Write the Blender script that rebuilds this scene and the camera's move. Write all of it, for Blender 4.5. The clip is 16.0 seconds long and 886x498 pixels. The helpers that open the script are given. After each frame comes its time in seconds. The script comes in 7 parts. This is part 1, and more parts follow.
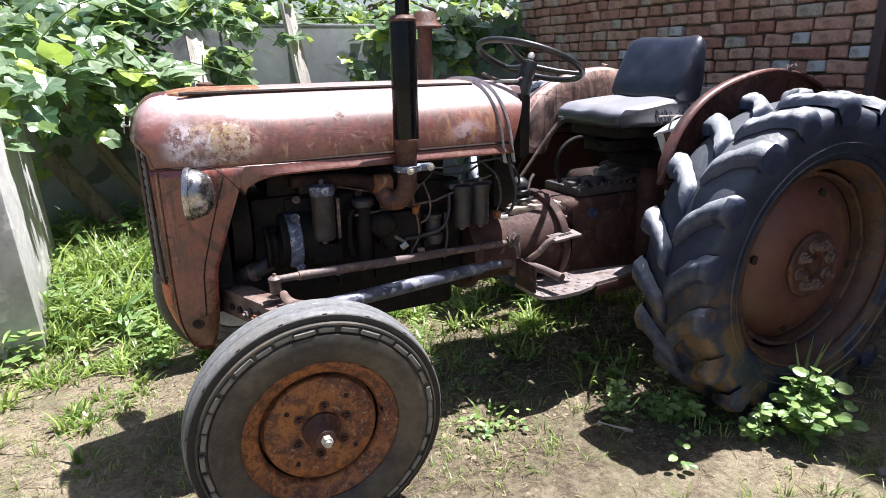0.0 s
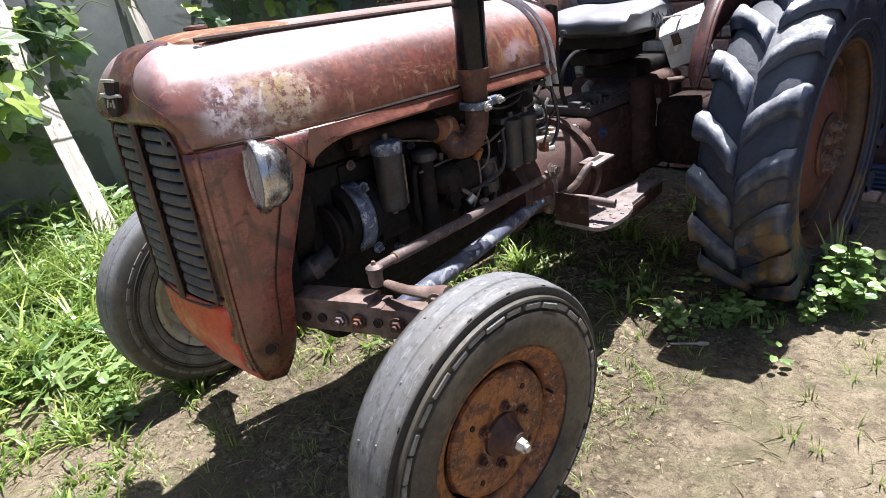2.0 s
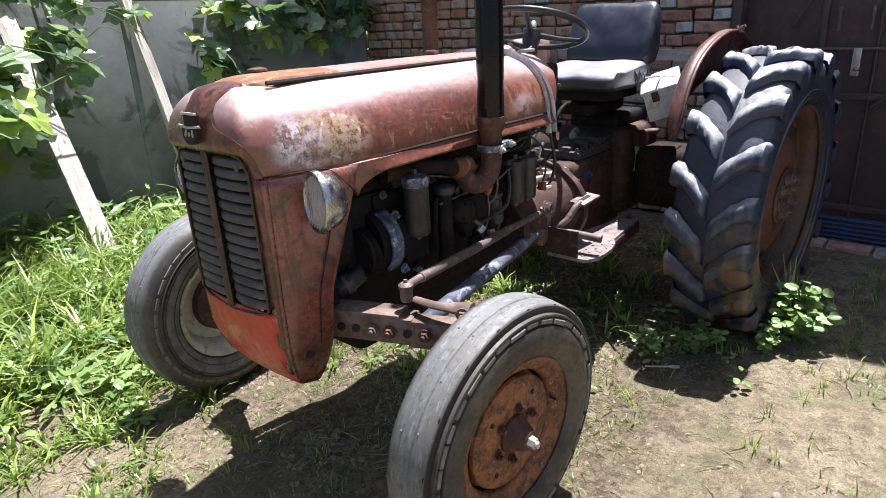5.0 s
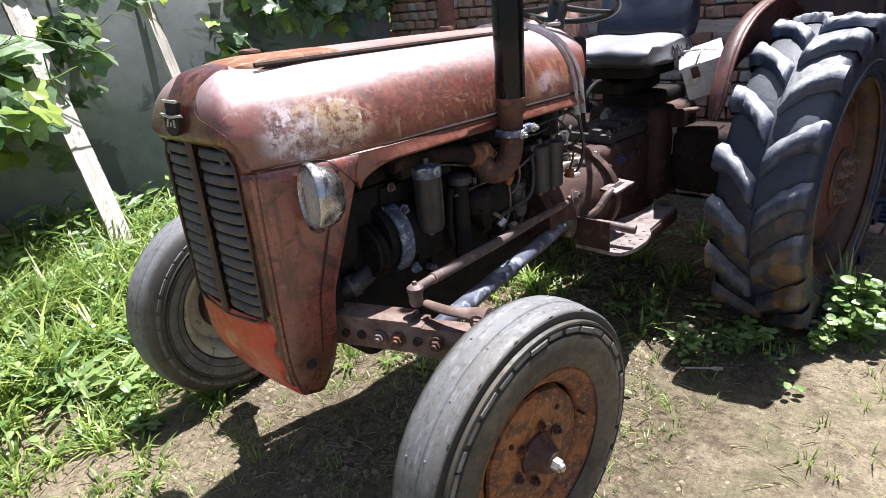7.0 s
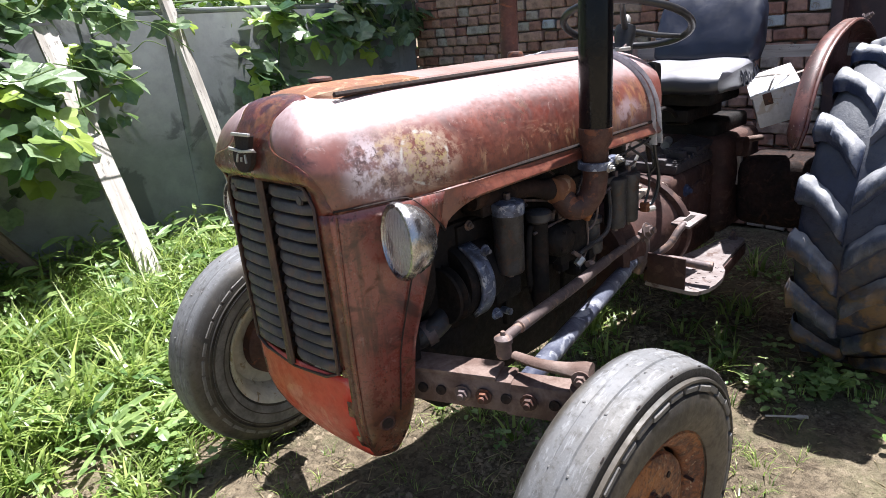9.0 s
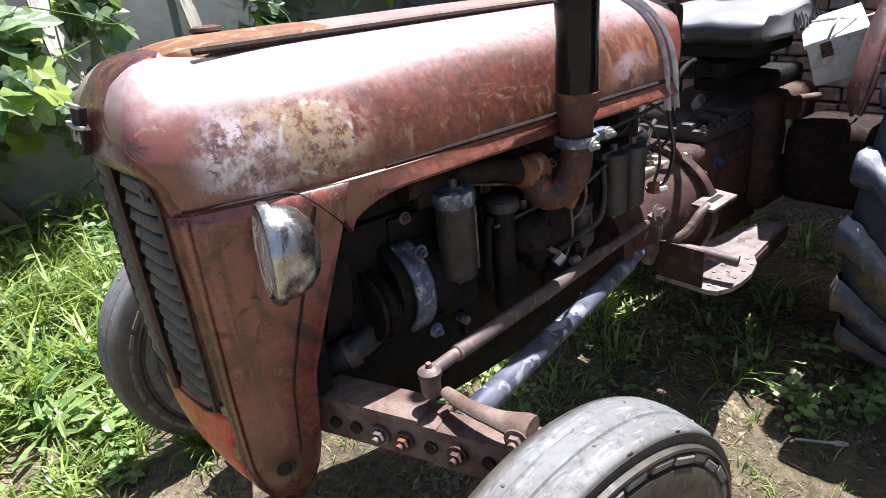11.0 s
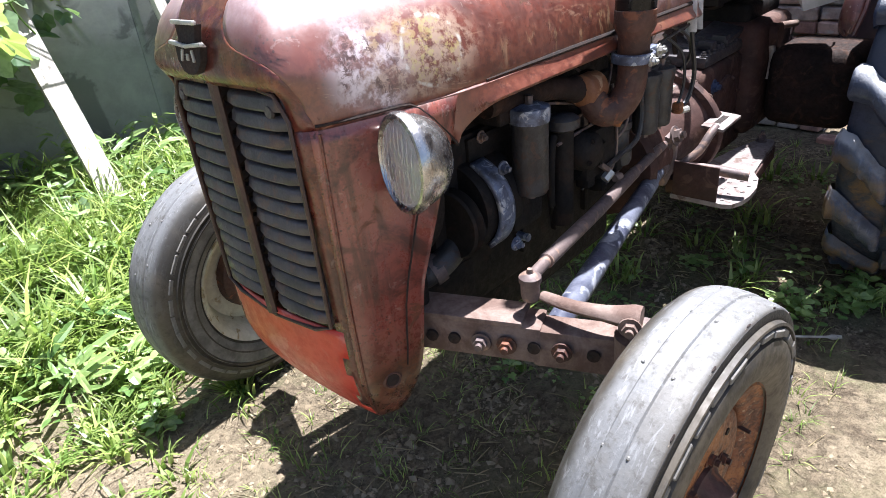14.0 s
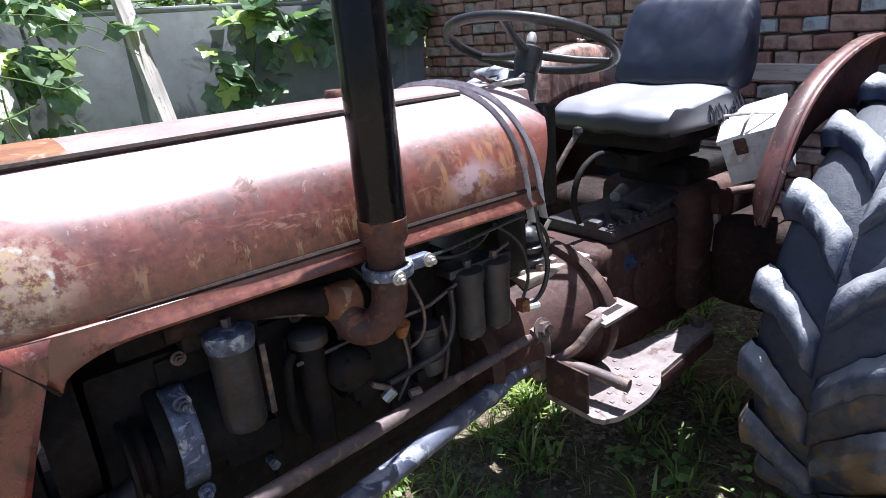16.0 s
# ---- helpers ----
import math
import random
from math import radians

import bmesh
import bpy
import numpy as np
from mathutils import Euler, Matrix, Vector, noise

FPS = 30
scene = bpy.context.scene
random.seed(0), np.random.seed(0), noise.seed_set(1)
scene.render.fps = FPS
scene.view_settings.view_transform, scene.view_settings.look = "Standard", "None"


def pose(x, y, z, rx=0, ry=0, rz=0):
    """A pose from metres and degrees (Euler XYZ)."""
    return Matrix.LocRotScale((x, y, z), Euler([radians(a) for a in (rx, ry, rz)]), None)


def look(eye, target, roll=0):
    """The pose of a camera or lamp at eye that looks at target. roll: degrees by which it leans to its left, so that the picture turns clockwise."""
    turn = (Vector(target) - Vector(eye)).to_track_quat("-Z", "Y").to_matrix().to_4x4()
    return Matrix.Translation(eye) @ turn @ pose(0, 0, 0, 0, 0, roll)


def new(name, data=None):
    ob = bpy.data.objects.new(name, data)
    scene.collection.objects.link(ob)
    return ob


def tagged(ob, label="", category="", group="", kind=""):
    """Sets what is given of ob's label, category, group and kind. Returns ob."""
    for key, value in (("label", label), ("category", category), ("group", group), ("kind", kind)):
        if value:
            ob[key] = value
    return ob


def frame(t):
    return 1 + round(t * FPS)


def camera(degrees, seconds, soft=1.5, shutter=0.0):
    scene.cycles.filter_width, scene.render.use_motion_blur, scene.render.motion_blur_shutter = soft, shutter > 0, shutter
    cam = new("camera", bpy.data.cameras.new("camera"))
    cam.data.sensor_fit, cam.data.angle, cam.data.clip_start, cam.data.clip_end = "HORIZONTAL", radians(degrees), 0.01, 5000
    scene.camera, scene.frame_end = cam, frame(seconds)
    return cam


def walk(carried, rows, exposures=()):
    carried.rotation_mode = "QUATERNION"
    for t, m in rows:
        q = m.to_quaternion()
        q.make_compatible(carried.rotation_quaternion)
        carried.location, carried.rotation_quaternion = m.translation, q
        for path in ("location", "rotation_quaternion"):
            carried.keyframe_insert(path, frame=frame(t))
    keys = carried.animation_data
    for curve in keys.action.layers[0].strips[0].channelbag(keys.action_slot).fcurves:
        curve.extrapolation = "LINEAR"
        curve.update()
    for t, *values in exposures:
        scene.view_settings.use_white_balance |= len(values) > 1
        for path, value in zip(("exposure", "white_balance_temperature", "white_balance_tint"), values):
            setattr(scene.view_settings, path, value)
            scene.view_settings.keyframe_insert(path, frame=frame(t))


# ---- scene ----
cam = camera(69.6, 16.0, soft=0.5)
PATH = [
    (0, (-0.365, -2.239, 1.356), (0.478, -0.519, 0.779), -1.1),
    (0.5, (-0.44, -2.079, 1.333), (0.465, -0.385, 0.774), -4.4),
    (0.8, (-0.484, -1.966, 1.392), (0.429, -0.3, 0.766), -3.1),
    (1, (-0.479, -1.849, 1.284), (0.463, -0.168, 0.75), -4.5),
    (1.5, (-0.576, -1.58, 1.325), (0.469, 0.006, 0.7), -1.0),
    (2, (-0.87, -1.463, 1.316), (0.419, -0.138, 0.554), -6.5),
    (2.5, (-0.992, -1.433, 1.32), (0.374, -0.143, 0.634), -3.7),
    (3, (-1.001, -1.474, 1.35), (0.388, -0.191, 0.697), -1.3),
    (3.2, (-1.018, -1.532, 1.423), (0.375, -0.25, 0.777), -2.2),
    (5.3, (-1.153, -1.468, 1.379), (0.259, -0.23, 0.691), -3.2),
    (5.5, (-1.134, -1.448, 1.356), (0.28, -0.212, 0.669), -3.8),
    (6, (-1.02, -1.407, 1.353), (0.309, -0.093, 0.641), -4.7),
    (6.5, (-0.946, -1.392, 1.346), (0.308, -0.018, 0.61), -4.1),
    (7, (-0.98, -1.409, 1.363), (0.343, -0.094, 0.642), -4.5),
    (7.5, (-1.085, -1.433, 1.364), (0.27, -0.161, 0.627), -4.9),
    (8, (-1.161, -1.383, 1.346), (0.206, -0.123, 0.609), -2.5),
    (8.5, (-1.105, -1.274, 1.35), (0.233, 0.036, 0.648), -4.5),
    (9, (-0.993, -1.166, 1.369), (0.336, 0.18, 0.72), -4.7),
    (9.2, (-0.957, -1.139, 1.371), (0.388, 0.182, 0.704), -4.0),
    (11.3, (-0.552, -1.089, 1.319), (0.562, 0.345, 0.48), -6.0),
    (11.5, (-0.567, -1.121, 1.251), (0.548, 0.241, 0.303), -7.0),
    (12, (-0.627, -1.149, 1.19), (0.494, 0.052, 0.05), -5.6),
    (12.5, (-0.621, -1.091, 1.178), (0.585, 0.029, 0.042), -4.7),
    (13, (-0.661, -0.99, 1.185), (0.551, 0.068, -0.003), -7.0),
    (13.5, (-0.803, -0.897, 1.251), (0.403, 0.254, 0.146), -11.5),
    (14, (-0.838, -0.93, 1.312), (0.43, 0.305, 0.381), -5.7),
    (14.5, (-0.733, -1.027, 1.389), (0.39, 0.387, 0.527), -7.5),
    (15, (-0.483, -1.17, 1.377), (0.706, 0.155, 0.464), -7.1),
    (15.5, (-0.327, -1.205, 1.371), (0.902, 0.164, 0.586), -6.7),
    (16, (-0.094, -1.198, 1.41), (1.038, 0.309, 0.741), -4.8),
]
walk(cam, [(t, look(eye, target, roll)) for t, eye, target, roll in PATH], [(t, stops, kelvin, 13) for t, stops, kelvin in ((0.0, 1.2, 6270), (3.0, 1.17, 6300), (9.0, 1.2, 6300), (11.5, 1.12, 6270), (12.0, 1.08, 6270), (12.5, 1.22, 6290), (13.0, 1.32, 6290), (13.5, 1.56, 6250), (14.0, 1.62, 6150), (14.5, 1.25, 6100), (15.0, 1.07, 6000), (15.5, 1.12, 5900), (16.0, 1.28, 5850))])
# world and sun: high sun from behind the brick wall
SUN = Vector((0.31, 0.012, 1.0)).normalized()
world = bpy.data.worlds.new("sky")
scene.world = world
world.use_nodes = True
wn = world.node_tree.nodes
sky = wn.new("ShaderNodeTexSky")
sky.sky_type = "NISHITA"
sky.sun_disc = False
sky.sun_elevation = math.asin(SUN.z)
sky.sun_rotation = math.atan2(SUN.x, SUN.y)
sky.dust_density = 2.0
wn["Background"].inputs["Strength"].default_value = 0.066
world.node_tree.links.new(sky.outputs["Color"], wn["Background"].inputs["Color"])
sun = new("sun", bpy.data.lights.new("sun", "SUN"))
sun.data.energy = 6.0
sun.data.angle = radians(0.55)
sun.data.color = (1.0, 0.985, 0.975)
sun.matrix_world = look(SUN * 30, (0, 0, 0))

# ---- materials ----


class Nodes:
    """A small builder of node materials."""

    def __init__(self, name):
        self.mat = bpy.data.materials.new(name)
        self.mat.use_nodes = True
        self.tree = self.mat.node_tree
        self.bsdf = self.tree.nodes["Principled BSDF"]
        self.out = self.tree.nodes["Material Output"]
        self.co = self.add("ShaderNodeTexCoord").outputs["Object"]

    def add(self, kind, **inputs):
        node = self.tree.nodes.new(kind)
        for key, value in inputs.items():
            self.put(node.inputs[key.replace("_", " ")], value)
        return node

    def put(self, socket, value):
        if isinstance(value, bpy.types.NodeSocket):
            self.tree.links.new(value, socket)
        elif isinstance(value, tuple) and len(value) == 3 and socket.type == "RGBA":
            socket.default_value = (*value, 1)
        else:
            socket.default_value = value

    def set(self, **inputs):
        for key, value in inputs.items():
            self.put(self.bsdf.inputs[key.replace("_", " ")], value)
        return self

    def noise(self, scale, detail=4.0, rough=0.55, co=None, distort=0.0, size=None):
        co = co or self.co
        if size:
            co = self.add("ShaderNodeMapping", Vector=co, Scale=size).outputs[0]
        n = self.add("ShaderNodeTexNoise", Vector=co, Scale=scale, Detail=detail, Roughness=rough, Distortion=distort)
        return n.outputs["Fac"]

    def voronoi(self, scale, feature="F1", out="Distance", co=None, randomness=1.0):
        n = self.add("ShaderNodeTexVoronoi", Vector=co or self.co, Scale=scale, Randomness=randomness)
        n.feature = feature
        return n.outputs[out]

    def ramp(self, fac, low, high, a=0.0, b=1.0):
        n = self.add("ShaderNodeMapRange", Value=fac, From_Min=low, From_Max=high, To_Min=a, To_Max=b)
        n.interpolation_type = "SMOOTHSTEP"
        return n.outputs[0]

    def math(self, op, a, b=0.0):
        n = self.tree.nodes.new("ShaderNodeMath")
        n.operation = op
        self.put(n.inputs[0], a)
        self.put(n.inputs[1], b)
        return n.outputs[0]

    def mix(self, fac, a, b, blend="MIX"):
        n = self.tree.nodes.new("ShaderNodeMix")
        n.data_type, n.blend_type = "RGBA", blend
        self.put(n.inputs[0], fac)
        self.put(n.inputs[6], a)
        self.put(n.inputs[7], b)
        return n.outputs[2]

    def axis(self, which, co=None):
        return self.add("ShaderNodeSeparateXYZ", Vector=co or self.co).outputs[which]

    def bump(self, height, strength=0.4, distance=0.004, under=None):
        n = self.add("ShaderNodeBump", Height=height, Strength=strength, Distance=distance)
        if under is not None:
            self.put(n.inputs["Normal"], under)
        self.put(self.bsdf.inputs["Normal"], n.outputs[0])
        return n.outputs[0]

    def random(self):
        return self.add("ShaderNodeObjectInfo").outputs["Random"]

    def island(self):
        return self.add("ShaderNodeNewGeometry").outputs["Random Per Island"]


def worn_paint(name, red, faded, rough=0.36, rust=0.5, decal=False, orange=0.0, coat=0.8, spec=0.6, grime=0.85, drips=0.8, chipped=0.7, haze=0.33, sills=False):
    """Old red paint: sun-bleached areas, rust blooms, drip streaks, speckles and chips."""
    m = Nodes(name)
    big = m.noise(3.2, 5, 0.6)
    mid = m.noise(14, 7, 0.7, distort=0.6)
    fine = m.noise(70, 6, 0.75)
    runs = m.noise(26, 5, 0.65, size=(1.0, 1.0, 0.13), distort=0.3)
    smear = m.noise(7, 6, 0.7, distort=1.2)
    col = m.mix(m.ramp(big, 0.36, 0.64), red, faded)
    col = m.mix(m.ramp(smear, 0.48, 0.62, 0, grime), col, tuple(c * 0.30 for c in red))
    col = m.mix(m.ramp(runs, 0.50, 0.64, 0, drips), col, (0.040, 0.014, 0.009))
    col = m.mix(m.ramp(runs, 0.44, 0.30, 0, 0.35), col, tuple(min(1.0, c * 1.7) for c in faded))
    if orange:
        col = m.mix(m.ramp(m.noise(9, 6, 0.7, distort=1.5), 0.52, 0.64, 0, orange), col, (0.30, 0.105, 0.03))
    brown = m.mix(m.ramp(fine, 0.3, 0.7), (0.030, 0.012, 0.008), (0.14, 0.05, 0.02))
    spots = m.ramp(mid, 0.655 - 0.12 * rust, 0.69 - 0.12 * rust)
    col = m.mix(m.math("MULTIPLY", spots, 0.85), col, brown)
    speck = m.math("MULTIPLY", m.ramp(m.voronoi(120), 0.30, 0.20), m.ramp(m.noise(6, 5, 0.6), 0.48, 0.60))
    col = m.mix(m.math("MULTIPLY", speck, 0.8), col, (0.045, 0.018, 0.012))
    chips = m.ramp(m.noise(38, 5, 0.65, distort=1.0), 0.63, 0.66)
    col = m.mix(m.math("MULTIPLY", chips, chipped), col, (0.36, 0.27, 0.235))
    if sills:
        # rust creeping up from the foot
        up = m.math("ADD", m.axis(2), m.math("MULTIPLY", m.math("SUBTRACT", smear, 0.5), 0.30))
        col = m.mix(m.math("MULTIPLY", m.ramp(up, 0.68, 0.54), m.ramp(mid, 0.36, 0.54, 0.35, 0.9)), col, brown)
    if decal:
        # worn crest: yellow flakes and pale rings in a round patch, and a bleached patch in front of it
        x, z = m.axis(0), m.axis(2)
        side = m.ramp(m.axis(1), -0.08, -0.14)
        # crown paled to paint in its sheen, and rust-brown flanks with pale scratches
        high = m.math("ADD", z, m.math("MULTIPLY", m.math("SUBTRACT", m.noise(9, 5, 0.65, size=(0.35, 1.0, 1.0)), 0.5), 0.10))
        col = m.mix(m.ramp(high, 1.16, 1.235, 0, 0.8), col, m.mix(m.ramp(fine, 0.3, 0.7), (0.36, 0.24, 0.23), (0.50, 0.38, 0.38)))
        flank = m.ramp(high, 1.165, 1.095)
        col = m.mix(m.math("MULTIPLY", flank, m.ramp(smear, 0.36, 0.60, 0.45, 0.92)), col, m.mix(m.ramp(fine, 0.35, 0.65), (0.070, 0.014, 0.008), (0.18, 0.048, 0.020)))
        scratch = m.noise(26, 5, 0.75, size=(0.16, 1.0, 1.0), distort=0.8)
        col = m.mix(m.math("MULTIPLY", flank, m.ramp(scratch, 0.585, 0.635, 0, 0.65)), col, (0.34, 0.20, 0.13))

        def disc(cx, cz, rx, rz, soft):
            dx = m.math("DIVIDE", m.math("SUBTRACT", x, cx), rx)
            dz = m.math("DIVIDE", m.math("SUBTRACT", z, cz), rz)
            d = m.math("SQRT", m.math("ADD", m.math("MULTIPLY", dx, dx), m.math("MULTIPLY", dz, dz)))
            return d, m.math("MULTIPLY", m.ramp(d, 1.0, 1.0 - soft), side)

        d, pale = disc(-0.11, 1.125, 0.15, 0.085, 0.5)
        col = m.mix(m.math("MULTIPLY", pale, m.ramp(m.noise(45, 5, 0.7), 0.42, 0.58, 0, 0.85)), col, (0.42, 0.30, 0.22))
        d, crest = disc(-0.085, 1.122, 0.062, 0.058, 0.2)
        flakes = m.math("MULTIPLY", crest, m.ramp(m.noise(95, 4, 0.7), 0.52, 0.59))
        col = m.mix(m.math("MULTIPLY", flakes, 0.7), col, (0.40, 0.33, 0.13))
        ring = m.math("MULTIPLY", m.ramp(m.math("ABSOLUTE", m.math("SUBTRACT", d, 0.92)), 0.09, 0.01), m.math("MULTIPLY", side, m.ramp(m.noise(40, 5, 0.7), 0.44, 0.60)))
        col = m.mix(m.math("MULTIPLY", ring, 0.9), col, (0.52, 0.50, 0.45))
        _, scroll = disc(-0.14, 1.155, 0.085, 0.024, 0.5)
        col = m.mix(m.math("MULTIPLY", scroll, m.ramp(m.noise(60, 3, 0.6), 0.46, 0.56, 0, 0.7)), col, (0.38, 0.26, 0.11))
        _, bleach = disc(-0.205, 1.11, 0.085, 0.10, 0.7)
        blot = m.math("MULTIPLY", m.ramp(m.noise(70, 5, 0.75, distort=0.6), 0.50, 0.55), m.ramp(m.noise(14, 4, 0.6), 0.42, 0.56))
        col = m.mix(m.math("MULTIPLY", bleach, m.ramp(m.noise(18, 5, 0.7), 0.42, 0.56, 0.1, 0.95)), col, (0.62, 0.54, 0.57))
        col = m.mix(m.math("MULTIPLY", bleach, blot), col, (0.07, 0.025, 0.02))
        _, patch = disc(0.72, 1.10, 0.10, 0.06, 0.7)
        col = m.mix(m.math("MULTIPLY", patch, m.ramp(m.noise(16, 4, 0.6), 0.42, 0.55)), col, (0.36, 0.25, 0.26))
        _, scab = disc(0.64, 1.135, 0.05, 0.035, 0.6)
        col = m.mix(m.math("MULTIPLY", scab, m.ramp(m.noise(50, 5, 0.7), 0.42, 0.50)), col, (0.10, 0.034, 0.018))
        _, rear = disc(0.74, 1.11, 0.19, 0.11, 0.7)
        stripes = m.noise(30, 5, 0.7, size=(1.0, 1.0, 0.3), distort=0.6)
        col = m.mix(m.math("MULTIPLY", rear, m.ramp(stripes, 0.50, 0.60, 0, 0.8)), col, (0.30, 0.15, 0.065))
        _, flank = disc(0.30, 1.085, 0.42, 0.045, 0.7)
        col = m.mix(m.math("MULTIPLY", flank, m.ramp(stripes, 0.53, 0.60, 0, 0.7)), col, (0.36, 0.22, 0.12))
    ro = m.math("ADD", m.ramp(fine, 0.3, 0.7, rough - 0.08, rough + 0.12), m.math("MULTIPLY", spots, 0.25))
    ro = m.math("ADD", ro, m.ramp(smear, 0.4, 0.65, -0.04, 0.10))
    m.set(Base_Color=col, Roughness=ro, Specular_IOR_Level=spec, Coat_Weight=m.math("SUBTRACT", coat, m.math("MULTIPLY", spots, coat * 0.85)), Coat_Roughness=m.ramp(fine, 0.3, 0.7, haze - 0.05, haze + 0.05))
    m.bump(m.math("ADD", m.math("MULTIPLY", mid, 0.5), m.math("ADD", m.math("MULTIPLY", fine, 0.22), m.math("MULTIPLY", big, 1.2))), 0.16, 0.004)
    return m.mat


def grimy(name, a, b, rough=0.7, metal=0.0, scale=12.0, bump=0.5, third=None, gloss=0.5):
    """Two tones of metal or paint under dust and grease."""
    m = Nodes(name)
    n1, n2 = m.noise(scale, 6, 0.65, distort=0.4), m.noise(scale * 6, 5, 0.7)
    col = m.mix(m.ramp(n1, 0.36, 0.64), a, b)
    if third:
        col = m.mix(m.ramp(m.noise(scale * 1.7, 5, 0.6, distort=0.8), 0.55, 0.63), col, third)
    col = m.mix(m.ramp(n2, 0.35, 0.75, 0, 0.35), col, tuple(c * 0.45 for c in a))
    m.set(Base_Color=col, Roughness=m.ramp(n2, 0.3, 0.7, rough - 0.12, min(1.0, rough + 0.1)), Metallic=metal, Specular_IOR_Level=gloss)
    m.bump(m.math("ADD", n2, m.math("MULTIPLY", n1, 0.7)), bump, 0.003)
    return m.mat


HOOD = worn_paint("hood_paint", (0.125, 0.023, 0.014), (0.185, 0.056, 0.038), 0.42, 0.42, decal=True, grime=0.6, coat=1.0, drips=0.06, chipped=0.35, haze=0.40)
NOSE = worn_paint("nose_paint", (0.165, 0.029, 0.020), (0.235, 0.070, 0.054), 0.30, 0.66, coat=0.6, orange=0.12, spec=0.5, chipped=0.25, haze=0.18, grime=0.97, drips=0.75, sills=True)
CAP = worn_paint("nose_cap_paint", (0.080, 0.015, 0.010), (0.120, 0.028, 0.018), 0.32, 0.7, orange=0.35, coat=0.4, spec=0.5, chipped=0.2, haze=0.26)
STRIP = worn_paint("strip_paint", (0.36, 0.22, 0.19), (0.44, 0.31, 0.28), 0.38, 0.05, grime=0.2, drips=0.1, chipped=0.3)
ORANGE = grimy("orange_rust", (0.27, 0.115, 0.045), (0.17, 0.065, 0.03), 0.6, 0, 14, 0.3, third=(0.36, 0.22, 0.13))
APRON = grimy("apron_red", (0.50, 0.040, 0.022), (0.40, 0.060, 0.045), 0.40, 0, 7, 0.15, third=(0.50, 0.14, 0.11))
FENDER = worn_paint("fender_paint", (0.095, 0.024, 0.020), (0.155, 0.062, 0.048), 0.5, 0.4, coat=0.4)
# far mudguard: faded pink, its sunlit brightness put into the paint
SUNPINK = worn_paint("sunlit_pink_paint", (0.40, 0.22, 0.17), (0.56, 0.40, 0.35), 0.5, 0.35)


def flaked_rust(name):
    """Rusted rim: orange bloom, dark maroon scabs and pale flakes of lost paint."""
    m = Nodes(name)
    big, mid, fine = m.noise(7, 5, 0.65, distort=0.5), m.noise(34, 6, 0.72, distort=0.6), m.noise(130, 5, 0.7)
    col = m.mix(m.ramp(big, 0.38, 0.62), (0.31, 0.115, 0.030), (0.185, 0.062, 0.025))
    col = m.mix(m.ramp(mid, 0.44, 0.60, 0, 0.85), col, (0.055, 0.020, 0.014))
    col = m.mix(m.ramp(mid, 0.40, 0.30, 0, 0.7), col, (0.40, 0.17, 0.045))
    col = m.mix(m.ramp(fine, 0.56, 0.68, 0, 0.7), col, (0.042, 0.018, 0.013))
    flakes = m.math("MULTIPLY", m.ramp(m.noise(75, 4, 0.7), 0.60, 0.65), m.ramp(big, 0.42, 0.55))
    col = m.mix(m.math("MULTIPLY", flakes, 0.7), col, (0.42, 0.30, 0.20))
    m.set(Base_Color=col, Roughness=m.ramp(fine, 0.3, 0.7, 0.42, 0.72), Specular_IOR_Level=0.5)
    m.bump(m.math("ADD", mid, m.math("MULTIPLY", fine, 0.6)), 0.8, 0.003)
    return m.mat


RUST = flaked_rust("rim_rust")
RUSTDARK = grimy("dark_rust", (0.100, 0.042, 0.030), (0.052, 0.026, 0.021), 0.65, 0.1, 14, 0.6, third=(0.17, 0.060, 0.028))
DISC = grimy("wheel_disc_paint", (0.135, 0.052, 0.038), (0.10, 0.042, 0.030), 0.5, 0, 3, 0.25, third=(0.17, 0.095, 0.035))
CREAM = grimy("cream_paint", (0.74, 0.71, 0.60), (0.62, 0.57, 0.45), 0.55, 0, 9, 0.3, third=(0.34, 0.25, 0.12))
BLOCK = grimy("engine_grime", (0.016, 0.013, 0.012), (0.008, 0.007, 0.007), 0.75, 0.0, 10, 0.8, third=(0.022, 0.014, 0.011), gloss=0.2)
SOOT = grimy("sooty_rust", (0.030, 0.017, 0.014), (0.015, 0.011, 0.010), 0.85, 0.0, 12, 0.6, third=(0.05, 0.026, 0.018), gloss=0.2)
IRON = grimy("gearbox_grime", (0.074, 0.034, 0.027), (0.040, 0.021, 0.018), 0.72, 0.0, 7, 0.6, third=(0.10, 0.056, 0.044), gloss=0.3)
DUSTY = grimy("dusty_iron", (0.21, 0.15, 0.125), (0.11, 0.065, 0.05), 0.85, 0.0, 16, 0.7)
FILTER = grimy("filter_grey", (0.050, 0.050, 0.055), (0.028, 0.025, 0.024), 0.5, 0.2, 20, 0.4, third=(0.06, 0.035, 0.028))
ALLOY = grimy("bare_alloy", (0.16, 0.19, 0.28), (0.05, 0.055, 0.08), 0.45, 0.2, 26, 0.5, third=(0.42, 0.44, 0.48))
ROD = grimy("rod_paint", (0.13, 0.14, 0.18), (0.045, 0.05, 0.08), 0.42, 0.0, 11, 0.4, third=(0.30, 0.31, 0.34))
LINK = grimy("link_steel", (0.16, 0.12, 0.11), (0.10, 0.075, 0.075), 0.6, 0.25, 14, 0.4, third=(0.26, 0.17, 0.13))
CHROME = grimy("worn_chrome", (0.50, 0.50, 0.50), (0.24, 0.22, 0.21), 0.24, 0.9, 14, 0.2, third=(0.09, 0.075, 0.07))
